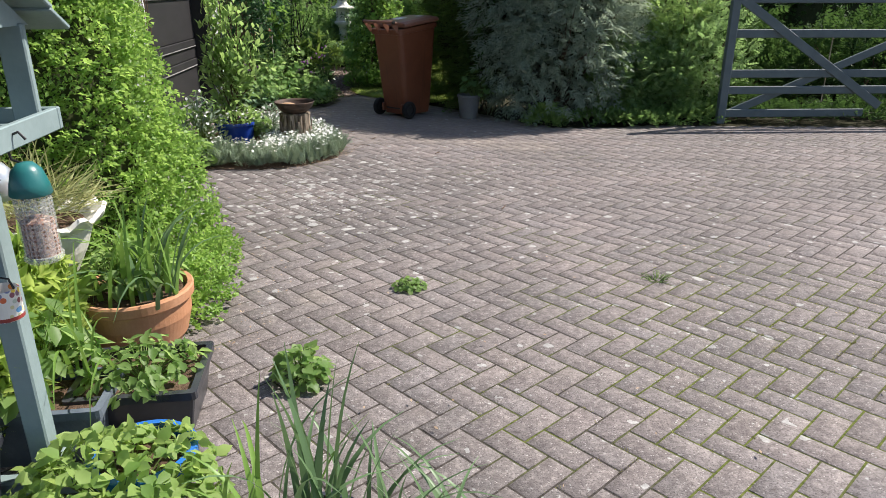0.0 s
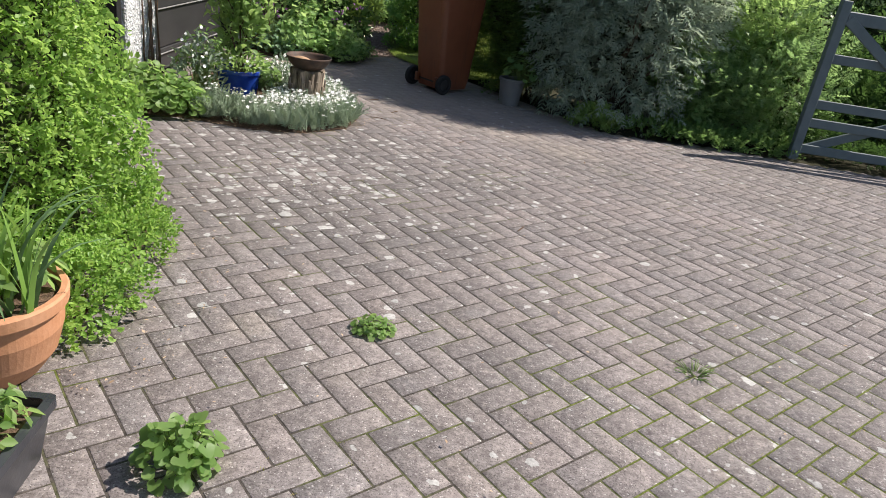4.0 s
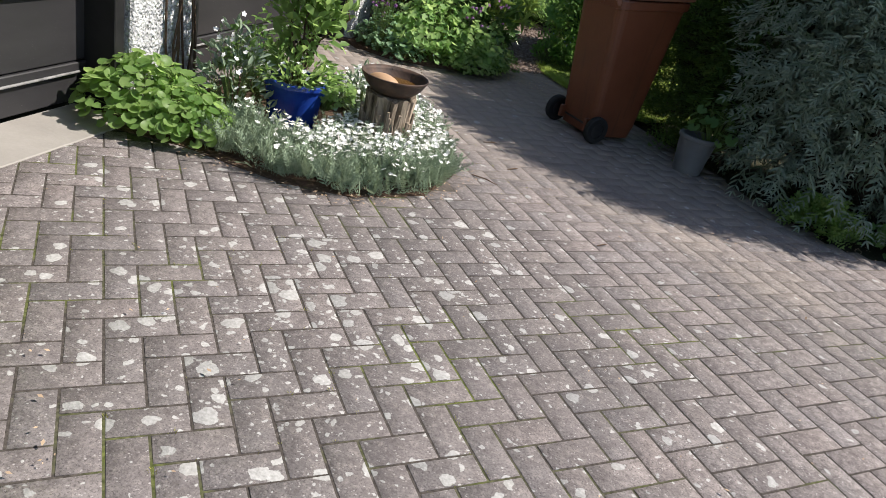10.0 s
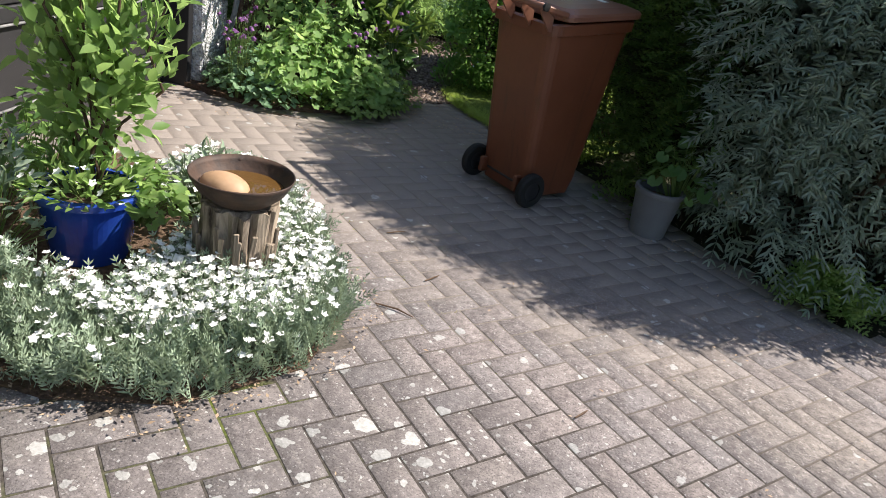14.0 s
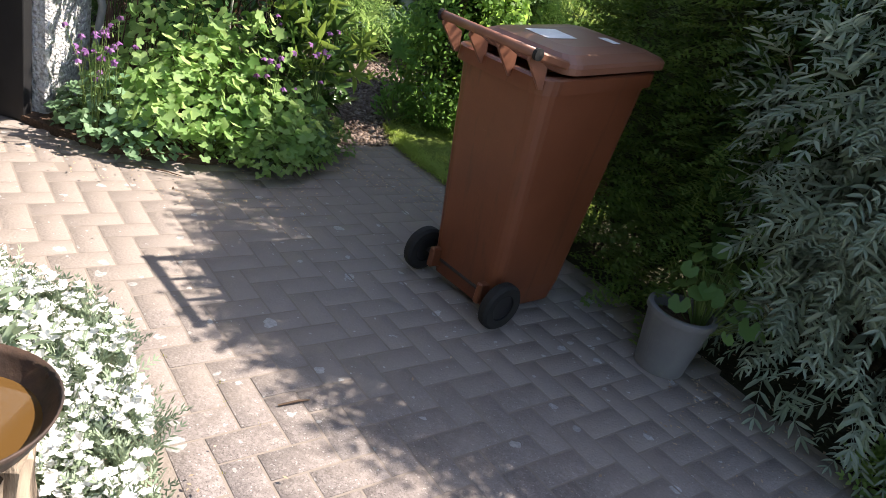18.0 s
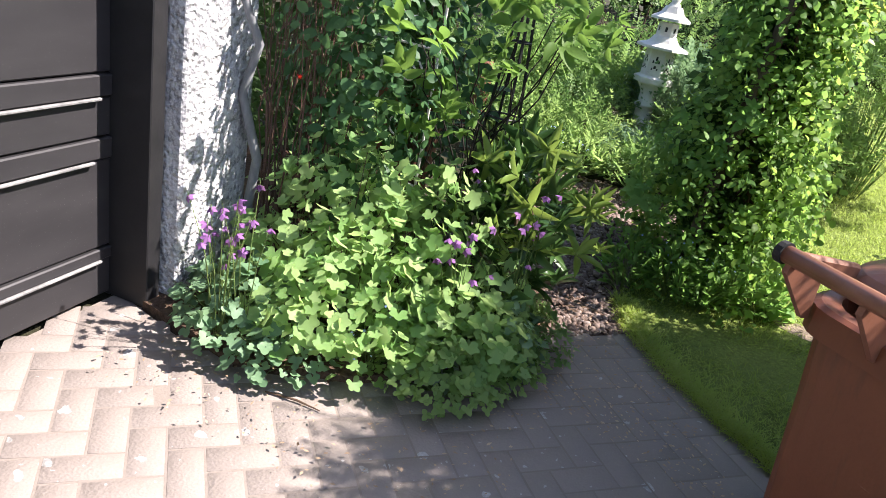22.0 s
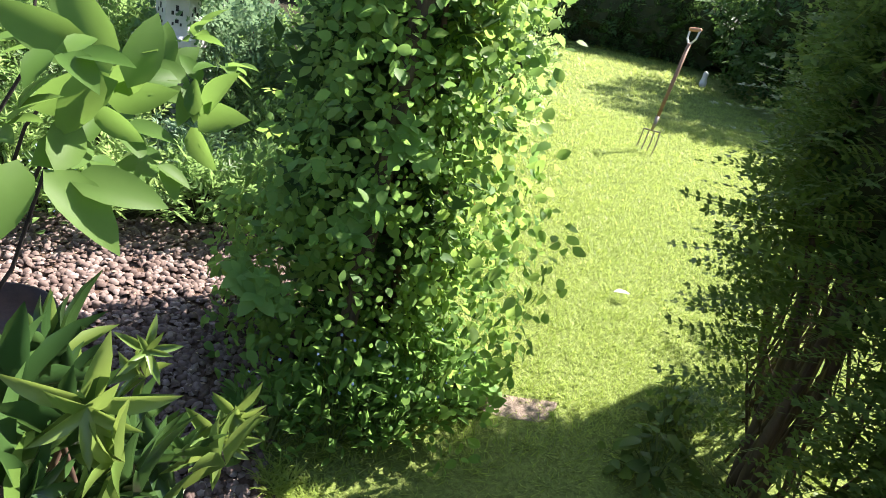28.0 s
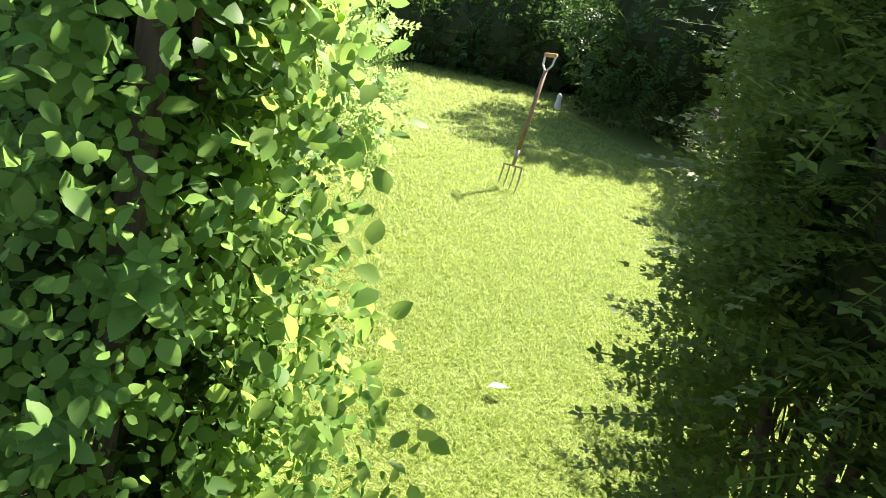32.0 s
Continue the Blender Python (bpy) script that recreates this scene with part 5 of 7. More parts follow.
grass(9000, [(-0.3, 14.5), (4.2, 14.5), (4.5, 18.8), (-0.3, 18.8)], 0.05, 141)
GRAVEL = [(-1.14, 10.03), (-1.28, 10.30), (-1.25, 10.7), (-0.95, 11.4), (-1.2, 11.75), (-2.5, 11.75), (-2.45, 11.4), (-1.95, 10.8), (-1.75, 10.2), (-1.50, 9.68)]
path = part("gravel_bed", clipped_sheet("gravel", GRAVEL, lambda x, y: lawn_z(x, y) - 0.015, 0.6), "soil", None)
tagged(path, "path of reddish-brown rounded gravel through the garden", "path", kind="structure")


def pebbles():
    rng = np.random.default_rng(9)
    xy = scatter(GRAVEL, 5600, 151)
    a = np.array([(math.cos(k * math.pi / 3), math.sin(k * math.pi / 3), 0.0) for k in range(6)])
    v = np.concatenate([a * (0.5, 0.36, 1), a * (0.36, 0.25, 1) + (0, 0, 0.22), [(0, 0, 0.27)], [(0, 0, 0.27)]])
    f = [(k, (k + 1) % 6, 6 + (k + 1) % 6, 6 + k) for k in range(6)] + [(6, 7, 8, 9), (6, 9, 10, 11)]
    tv, tf = v[:12], np.array(f)
    pos = np.c_[xy, lawn_z(xy[:, 0], xy[:, 1]) - 0.014 + rng.random(len(xy)) * 0.012]
    vv, ff = spread((tv, tf), pos, np.c_[rng.normal(size=(len(pos), 2)), rng.normal(size=len(pos)) * 0.3], np.tile((0, 0, 1.0), (len(pos), 1)) + toss(len(pos), 4, 0.3), rng.uniform(0.020, 0.046, len(pos)))
    g = part("pebbles", quads("pebbles", vv, ff), "gravel", path)
    g["kind"] = "stuff"


gr = Nodes("reddish_gravel", 0.75, 0.25)
gr.colour(gr.mix(gr.noise(gr.place(True), 90.0), gr.ramp(gr.island(), (0.0, (0.070, 0.046, 0.034)), (0.4, (0.140, 0.098, 0.076)), (0.75, (0.225, 0.170, 0.138)), (1.0, (0.38, 0.32, 0.28))), (0.12, 0.085, 0.07)))
M["gravel"] = gr.mat
pebbles()


# ---- bed and climbers by the garage ----
BACK_BED = [(-3.0, 8.75), (-2.35, 8.64), (-1.95, 8.82), (-1.52, 9.3), (-1.50, 9.86), (-1.76, 10.2), (-1.97, 10.8), (-2.5, 11.4), (-2.6, 12.4), (-5.0, 12.4), (-5.0, 9.4), (-3.1, 9.3)]
bed2 = part("planting_bed", slab(BACK_BED, -0.05, 0.03, "bed"), "soil", None)
tagged(bed2, "soil bed with dry litter between garage and gravel path", "flower bed", kind="structure")


def clump(name, label, xy, radius, height, n, template, size, material, seed, category="plant", z0=0.02, stalks=True, tilt=0.35, flat=True, stem_mat="stem", group=""):
    """A mound: leaves on stalks that rise from one spot."""
    rng = np.random.default_rng(seed)
    c = thing(name, (xy[0], xy[1], z0), label, category, group)
    r, a = np.sqrt(rng.random(n)), rng.uniform(0, 2 * math.pi, n)
    x, y = r * np.cos(a) * radius, r * np.sin(a) * radius
    top = height * (1 - 0.65 * r ** 2) * rng.uniform(0.45, 1.05, n)
    pos = np.stack([x, y, np.maximum(top, 0.02)], -1)
    out = np.stack([np.cos(a) * r, np.sin(a) * r, np.zeros(n)], -1)
    normal = np.array((0, 0, 1.0)) + out * 0.7 + rng.normal(size=(n, 3)) * tilt
    along = np.cross(np.cross(normal, out + rng.normal(size=(n, 3)) * 0.8), normal) if flat else out + np.array((0, 0, 0.7)) + rng.normal(size=(n, 3)) * tilt
    v, f = spread(template, pos, along, normal, size * rng.uniform(0.6, 1.25, n))
    part("foliage", quads("foliage", v, f), material, c)
    if stalks:
        k = max(1, n // 60)
        lines = [([(p[0] * 0.15, p[1] * 0.15, -0.02), (p[0] * 0.7, p[1] * 0.7, p[2] * 0.65), tuple(p)], [0.003, 0.002, 0.0012]) for p in pos[::k]]
        part("stalk", tubes(lines, 5), stem_mat, c)["kind"] = "stuff"
    return c


M["currant"] = leaf_material("pale_green_lobed_leaf", (0.115, 0.245, 0.070), (0.44, 0.59, 0.245), 0.5, 0.5, 0.2)
T_lady = lobed(5, 0.27, 0.20)
T_round = lobed(7, 0.12, 0.15)
for i, (x, y, r, h, n) in enumerate([(-2.32, 9.25, 0.42, 0.72, 700), (-1.95, 9.35, 0.42, 0.66, 700), (-2.12, 9.0, 0.36, 0.46, 540), (-1.75, 9.15, 0.30, 0.36, 420), (-2.55, 9.55, 0.35, 0.85, 240)]):
    clump("flowering_currant", "bushy plant with fresh green maple-like lobed leaves", (x, y), r, h, n, T_lady, 0.076, "currant", 200 + i, tilt=0.65, stem_mat="brown_stem", group="currant bushes in the bed")
for i, (x, y, r, h, n) in enumerate([(-2.42, 8.80, 0.24, 0.34, 240), (-2.22, 8.74, 0.18, 0.2, 160), (-1.62, 9.28, 0.2, 0.3, 170), (-2.62, 8.9, 0.16, 0.2, 90)]):
    clump("columbine", "columbine with blue-green scalloped leaves", (x, y), r, h, n, lobed(3, 0.4, 0.2), 0.062, "blue_green", 210 + i, group="columbines in the bed")


def columbine_flowers(x, y, z, n, seed):
    """Nodding purple flowers on thin stalks."""
    rng = np.random.default_rng(seed)
    c = thing("columbine", (x, y, 0.02), "tall columbine with nodding purple flowers", "flowers", "flowering columbines")
    pos = np.stack([rng.normal(size=n) * 0.06, rng.normal(size=n) * 0.05, z + rng.normal(size=n) * 0.05], -1)
    part("stalk", tubes([([(0, 0, -0.02), (p[0] * 0.5, p[1] * 0.5, p[2] * 0.7), (p[0], p[1], p[2] + 0.015)], [0.0022, 0.0018, 0.001]) for p in pos], 5), "stem", c)["kind"] = "stuff"
    petals = join(flower(5, 1.0, 0.55, -35), moved(flower(5, 0.7, 0.5, -60), z=-0.1))
    for p in pos:
        v, f = spread(petals, p[None], rng.normal(size=(1, 3)), np.array([(0, -0.4, 1.0)]) + rng.normal(size=(1, 3)) * 0.3, 0.027)
        part("flower", quads("flower", v, f), "petal_purple", c)


for i, (x, y, z, n) in enumerate([(-2.42, 8.66, 0.48, 12), (-2.5, 8.72, 0.40, 9), (-1.73, 9.10, 0.46, 10), (-1.58, 9.32, 0.60, 10), (-1.86, 9.42, 0.60, 5), (-2.34, 8.68, 0.56, 4)]):
    columbine_flowers(x, y, z, n, 220 + i)


def speckled(name, label, xy, radius, height, n, leaf_mat, petal, seed, fsize=0.006, leaf_size=0.05, flowers=90, z0=0.02):
    """A low plant sprinkled with tiny flowers."""
    c = clump(name, label, xy, radius, height, n, leaf(0.35, 0.08, 0.2), leaf_size, leaf_mat, seed, "flowers", z0, flat=False)
    rng = np.random.default_rng(seed + 1)
    r, a = np.sqrt(rng.random(flowers)), rng.uniform(0, 6.28, flowers)
    pos = np.stack([r * np.cos(a) * radius, r * np.sin(a) * radius, height * (1.05 - 0.5 * r ** 2) * rng.uniform(0.7, 1.1, flowers)], -1)
    v, f = spread(flower(5, 1.0, 0.8, 15), pos, rng.normal(size=(flowers, 3)), np.array((0, -0.5, 1.0)) + rng.normal(size=(flowers, 3)) * 0.4, fsize)
    part("flower_sprinkle", quads("flower_sprinkle", v, f), petal, c)["kind"] = "stuff"


speckled("forget_me_not", "forget-me-nots with tiny pale blue flowers", (-1.97, 8.95), 0.19, 0.22, 200, "mid", "petal_blue", 230)
speckled("forget_me_not", "forget-me-nots with tiny pale blue flowers", (-1.80, 9.02), 0.13, 0.17, 120, "mid", "petal_blue", 231, flowers=50)
speckled("forget_me_not", "forget-me-nots with tiny pale blue flowers", (-2.15, 11.75), 0.3, 0.28, 360, "mid", "petal_blue", 232, flowers=110, z0=0.19)
clump("lambs_ear", "small woolly grey-leaved plant at the bed's edge", (-1.68, 9.05), 0.12, 0.1, 40, leaf(0.4, 0.1, 0.2, 3), 0.085, "grey_leaf", 233, flat=False, stalks=False)
clump("low_plant", "ferny mid green leaves at the foot of the bed", (-1.55, 9.45), 0.22, 0.2, 260, lobed(3, 0.45, 0.1), 0.05, "mid", 234)
clump("low_plant", "fresh ferny leaves at the edge of the bed", (-1.70, 9.00), 0.24, 0.24, 420, lobed(3, 0.45, 0.1), 0.05, "bright", 235)
clump("low_plant", "fresh ferny leaves at the edge of the bed", (-1.68, 9.38), 0.18, 0.30, 300, lobed(3, 0.45, 0.1), 0.05, "bright", 237)
clump("low_plant", "fresh ferny leaves at the edge of the bed", (-1.60, 9.58), 0.14, 0.24, 200, lobed(3, 0.45, 0.1), 0.045, "bright", 238)
clump("low_plant", "fresh ferny leaves at the edge of the bed", (-1.56, 9.20), 0.18, 0.26, 260, lobed(3, 0.45, 0.1), 0.045, "bright", 236)


def rhododendron():
    r = thing("rhododendron", (-1.72, 9.55, 0.03), "rhododendron with long narrow leaves and yellowish young shoots", "shrub")
    rng = np.random.default_rng(240)
    n = 70
    pos, out = blob(n, (-1.74, 9.62, 0.42), (0.26, 0.34, 0.38), 10, 0.5, 0.2, 241, low=-0.6)
    w = whorl(6, leaf(0.29, 0.12, 0.22, 4), 1.0, 22, 2)
    foliage(r, w, pos, out, 0.118, "rhodo", 242, up=0.6, wild=0.3, label="dark glossy leaves")
    young, yo = blob(34, (-1.70, 9.62, 0.48), (0.30, 0.36, 0.36), 10, 0.2, 0.2, 243, low=-0.1)
    foliage(r, whorl(5, leaf(0.25, 0.12, 0.15, 4), 1.0, 18, 2), young, yo, 0.105, "gold_green", 244, up=0.9, wild=0.3, name="young_shoot", kind="stuff", label="yellow-green young leaves")
    limbs(r, (-1.75, 9.65, 0.0), [tuple(p) for p in pos[::5]], 0.014, 0.004, "brown_stem", 245, "branch", 0.04)


M["gold_green"] = leaf_material("yellow_green_young_leaf", (0.085, 0.165, 0.03), (0.22, 0.30, 0.07), 0.32, 0.4, 0.5)
M["magnolia"] = leaf_material("broad_magnolia_leaf", (0.060, 0.140, 0.024), (0.165, 0.275, 0.062), 0.5, 0.55, 0.14)
M["rhodo"] = leaf_material("glossy_dark_leaf", (0.022, 0.060, 0.016), (0.070, 0.140, 0.034), 0.28, 0.25, 0.6)
rhododendron()


def magnolia():
    m = thing("magnolia", (-2.05, 9.85, 0.03), "young magnolia with dark branches and broad fresh green leaves", "tree")
    rng = np.random.default_rng(250)
    tips = [(-1.70, 9.36, 1.30), (-1.66, 9.52, 1.28), (-1.64, 9.64, 1.25), (-1.66, 9.66, 1.31), (-1.92, 9.29, 1.19), (-1.80, 9.35, 1.15), (-2.01, 9.27, 0.83), (-1.91, 9.34, 0.90), (-2.09, 9.19, 1.14), (-1.75, 9.80, 1.42), (-2.2, 9.5, 1.05), (-2.3, 9.75, 1.35), (-1.82, 9.42, 1.33), (-2.08, 9.4, 0.84)]
    limbs(m, (-2.05, 9.85, 0.0), [(-2.03, 9.72, 0.62)], 0.014, 0.009, "dark_bark", 249, "trunk", 0.04)
    for i, tip in enumerate(tips):
        limbs(m, (-2.03, 9.72, 0.55 - 0.02 * i), [tip], 0.005, 0.002, "dark_bark", 251 + i, "branch", 0.12)
    pos = np.repeat(np.array(tips), 4, 0) + toss(4 * len(tips), 252, 0.07)
    out = np.tile((0.1, -0.6, 0.3), (len(pos), 1))
    w = join(*[moved(leaf(0.46, 0.10, 0.25, 5), 0, 0.1 * k, 0.03 * k, turn=(-75, 60, -25, 100, 10)[k], pitch=(5, -10, 15, 0, 25)[k], scale=0.75 + 0.1 * (k % 3)) for k in range(5)])
    foliage(m, w, pos, out, 0.086, "magnolia", 253, up=0.2, wild=0.8, face=1.0)


M["dark_bark"] = bark_material("dark_wet_bark", (0.012, 0.010, 0.009), (0.04, 0.033, 0.028))
magnolia()


def wall_rose():
    """The rose against the garage pillar, with bare grey and reddish stems."""
    r = thing("climbing_rose", (-2.72, 9.2, 0.02), "climbing rose with a red bud trained up the garage pillar", "shrub")
    rng = np.random.default_rng(260)
    o = Vector((-2.72, 9.2, 0.02))
    grey = [Vector(p) - o for p in ((-2.74, 9.22, 0.0), (-2.76, 9.2, 0.3), (-2.70, 9.16, 0.55), (-2.78, 9.14, 0.8), (-2.70, 9.12, 1.0), (-2.78, 9.05, 1.25), (-2.74, 9.1, 1.6), (-2.72, 9.1, 2.1))]
    part("trunk", tubes([(grey, [0.022, 0.021, 0.02, 0.019, 0.017, 0.015, 0.013, 0.01])], 8), "grey_bark", r, "twisted grey trunk", smooth=True)
    lines = []
    for i in range(60):
        x, y = rng.uniform(-2.76, -2.5), rng.uniform(9.2, 9.5)
        pts = [Vector((x + rng.normal() * 0.02 + 0.1 * math.sin(k * 0.8 + i) * k / 6, y + rng.normal() * 0.02, 0.05 + k * rng.uniform(0.18, 0.26))) - o for k in range(7)]
        lines.append((pts, [0.0045 - 0.0005 * k for k in range(7)]))
    part("cane", tubes(lines, 5), "red_stem", r, "thin reddish-brown canes")["kind"] = "stuff"
    pos, out = blob(1700, (-2.46, 9.40, 1.05), (0.36, 0.26, 0.90), 16, 0.65, 0.4, 261)
    facing(r, leaf(0.64, 0.06, 0.12, 4), pos, out, 0.049, "blue_green_dark", 262)
    v, f = spread(flower(6, 1.0, 0.5, 70), np.array([(-2.56, 9.19, 0.90)]), np.array([(1.0, 0, 0)]), np.array([(0, -0.1, 1.0)]), 0.022)
    part("bud", quads("bud", v - np.array(o), f), "petal_red", r, "red rose bud")


M["grey_bark"] = bark_material("grey_smooth_bark", (0.13, 0.135, 0.14), (0.22, 0.225, 0.23), (20, 20, 8))
M["red_stem"] = plain_material("reddish_cane", (0.085, 0.045, 0.032), (0.15, 0.085, 0.058), 15.0, 0.6, 0.3)
M["blue_green_dark"] = leaf_material("dark_rose_leaf", (0.030, 0.085, 0.032), (0.085, 0.180, 0.066), 0.48, 0.3, 0.2)
wall_rose()


M["old_terracotta"] = plain_material("weathered_terracotta", (0.17, 0.075, 0.045), (0.27, 0.14, 0.09), 14.0, 0.85, 0.15, bump=0.4)


def scroll(cx, cz, r, turns, flip=1, y=0.0):
    return [(cx + flip * r * (1 - 0.75 * k / 24) * math.cos(k / 24 * turns * 6.28), y, cz + r * (1 - 0.75 * k / 24) * math.sin(k / 24 * turns * 6.28)) for k in range(25)]


def iron_screen():
    """A wrought-iron panel with scrolls, white paint flaking to rust."""
    s = thing("iron_screen", Matrix.Translation((-2.64, 9.96, 0.03)) @ rot(z=-6), "old wrought-iron screen with scrolls, white paint flaking", "screen")
    for x in (-0.32, 0.0, 0.30):
        part("upright", tubes([([(x, 0, 0), (x, 0, 1.5)], 0.007)], 8), "iron_white", s)
    for z in (0.35, 1.0, 1.48):
        part("crossbar", tubes([([(-0.32, 0, z), (0.30, 0, z)], 0.006)], 8), "iron_white", s)
    for x, z, r, fl in ((-0.16, 0.68, 0.09, 1), (0.14, 0.62, 0.09, -1), (-0.17, 1.15, 0.10, -1), (0.13, 1.18, 0.10, 1), (-0.15, 0.45, 0.07, 1), (0.16, 0.88, 0.07, 1)):
        part("scroll", tubes([(scroll(x, z, r, 1.5, fl), 0.005)], 6), "iron_white", s)


iron_screen()
shrub("climber", "dark glossy climber leaves over the iron screen", (-2.48, 10.16, 1.0), (0.36, 0.14, 0.75), 700, leaf(0.6, 0.1, 0.15, 3), 0.075, "blue_green_dark", 272, rough=0.4, depth=0.7, up=0.0)
shrub("shrub", "shaded climbing foliage behind the iron screen", (-3.0, 10.3, 0.9), (0.55, 0.5, 0.95), 2200, T_oval, 0.075, "deep", 270)
shrub("shrub", "shaded leafy shrub at the garage end", (-3.6, 10.9, 1.1), (0.8, 0.7, 1.2), 2600, T_twig, 0.12, "deep", 271)
big_pot = pot("terracotta_pot", (-2.72, 10.45, 0.03), open_pot(0.18, 0.24, 0.72, 0.02, 0.02, 0.06), "old_terracotta", "tall terracotta pot half hidden behind an iron screen", 0.21, 0.62)


def rock(x, y, z, s, seed):
    r = thing("rock", (x, y, z), "weathered pale grey garden rock", "rock")
    bm = bmesh.new()
    bmesh.ops.create_icosphere(bm, subdivisions=3, radius=1.0)
    for v in bm.verts:
        q = 1 + 0.3 * noise.noise(v.co * 1.2 + Vector((seed, 0, 0))) + 0.1 * noise.noise(v.co * 4)
        v.co = Vector((v.co.x * s[0], v.co.y * s[1], max(-0.3, v.co.z) * s[2])) * q
    part("stone", bm, "rockgrey", r)


M["rockgrey"] = plain_material("grey_weathered_rock", (0.20, 0.195, 0.19), (0.36, 0.35, 0.34), 10.0, 0.9, 0.15, bump=0.7, dist=0.01)
rock(-1.93, 9.60, 0.12, (0.13, 0.10, 0.46), 3)


def pagoda_lantern():
    """A stone garden lantern in tiers, hexagonal, with curled eaves."""
    l = thing("stone_lantern", (-1.75, 12.78, 0.28), "weathered white stone pagoda lantern with curled eaves", "lantern")

    def hexa(rings):
        return lathe(rings, 6)

    part("plinth", hexa([(0, 0), (0.17, 0), (0.17, 0.06), (0.12, 0.09), (0, 0.09)]), "stone", l)
    part("column", lathe([(0.10, 0.09), (0.075, 0.13), (0.07, 0.20), (0.088, 0.215), (0.088, 0.235), (0.068, 0.25), (0.066, 0.34), (0.086, 0.355), (0.086, 0.375), (0.066, 0.39), (0.07, 0.47), (0.10, 0.52), (0.115, 0.54), (0, 0.54)], 18), "stone", l, smooth=True)
    part("light_box_base", hexa([(0, 0.540), (0.15, 0.540), (0.155, 0.580), (0.12, 0.595), (0, 0.595)]), "stone", l)
    part("light_box", hexa([(0.112, 0.595), (0.112, 0.800), (0, 0.800)]), "stone", l)
    for k in range(6):
        a = 60 * k + 30
        for dx, dz, w, h in ((0, 0.730, 0.014, 0.03), (-0.022, 0.705, 0.012, 0.02), (0.022, 0.705, 0.012, 0.02), (0, 0.665, 0.018, 0.02), (-0.02, 0.650, 0.01, 0.016), (0.02, 0.650, 0.01, 0.016)):
            part("fretwork_hole", box((0.003, w, h), (0.0975, dx, dz), 0), "frame_paint", l, at=rot(z=a))
    for z, r in ((0.80, 0.20), (1.02, 0.15)):
        bm = hexa([(0, z), (r * 0.55, z - 0.005), (r, z - 0.03), (r * 1.0, z - 0.012), (r * 0.6, z + 0.05), (r * 0.42, z + 0.10), (0, z + 0.10)])
        for v in bm.verts:
            d = math.hypot(v.co.x, v.co.y)
            v.co.z += max(0, d - r * 0.7) * 0.55
        part("eave", bm, "stone", l)
    part("upper_box", hexa([(0.08, 0.890), (0.075, 1.000), (0, 1.000)]), "stone", l)
    for k in range(6):
        part("fretwork_hole", box((0.003, 0.018, 0.035), (0.0685, 0, 0.95), 0), "frame_paint", l, at=rot(z=60 * k + 30))
    part("finial", lathe([(0.05, 1.120), (0.03, 1.150), (0.045, 1.190), (0.03, 1.230), (0, 1.260)], 14), "stone", l, smooth=True)


pagoda_lantern()


def statuette():
    s = thing("statuette", (-2.9, 12.1, 0.25), "small terracotta garden figure on a block", "ornament")
    part("figure", lathe([(0, 0), (0.09, 0), (0.08, 0.12), (0.06, 0.2), (0.085, 0.30), (0.07, 0.38), (0.04, 0.40), (0.06, 0.45), (0.055, 0.51), (0, 0.54)], 16), "old_terracotta", s, smooth=True)


statuette()


def scroll_bowl():
    b = thing("bowl_planter", (-2.0, 10.35, 0.42), "dark iron bowl planter with small scroll supports", "planter")
    part("bowl", lathe([(0, 0), (0.08, 0.01), (0.13, 0.05), (0.15, 0.09), (0.142, 0.09), (0.12, 0.055), (0, 0.03)], 24), "rust", b, smooth=True)
    for sgn in (-1, 1):
        part("scroll", tubes([(scroll(sgn * 0.03, 0.06, 0.028, 1.3, sgn, -0.152), 0.003)], 6), "iron_white", b)
    part("stand", tubes([([(0, 0, -0.42), (0, 0, 0.0)], 0.012)], 8), "rust", b)
    for k in range(3):
        a = k * 2.09
        part("foot", tubes([([(0, 0, -0.3), (0.12 * math.cos(a), 0.12 * math.sin(a), -0.40)], 0.007)], 6), "rust", b)


scroll_bowl()
o = thing("obelisk", (-2.05, 10.15, 0.03), "black metal plant obelisk", "plant support")
for k in range(4):
    a = k * 1.57 + 0.6
    part("leg", tubes([([(0.14 * math.cos(a), 0.14 * math.sin(a), -0.02), (0.02 * math.cos(a), 0.02 * math.sin(a), 1.5)], 0.008)], 6), "frame_paint", o)
for z in (0.35, 0.75, 1.1):
    r = 0.14 - 0.12 * z / 1.5
    part("hoop", tubes([([(r * math.cos(k / 12 * 6.283), r * math.sin(k / 12 * 6.283), z) for k in range(13)], 0.005)], 6), "frame_paint", o)
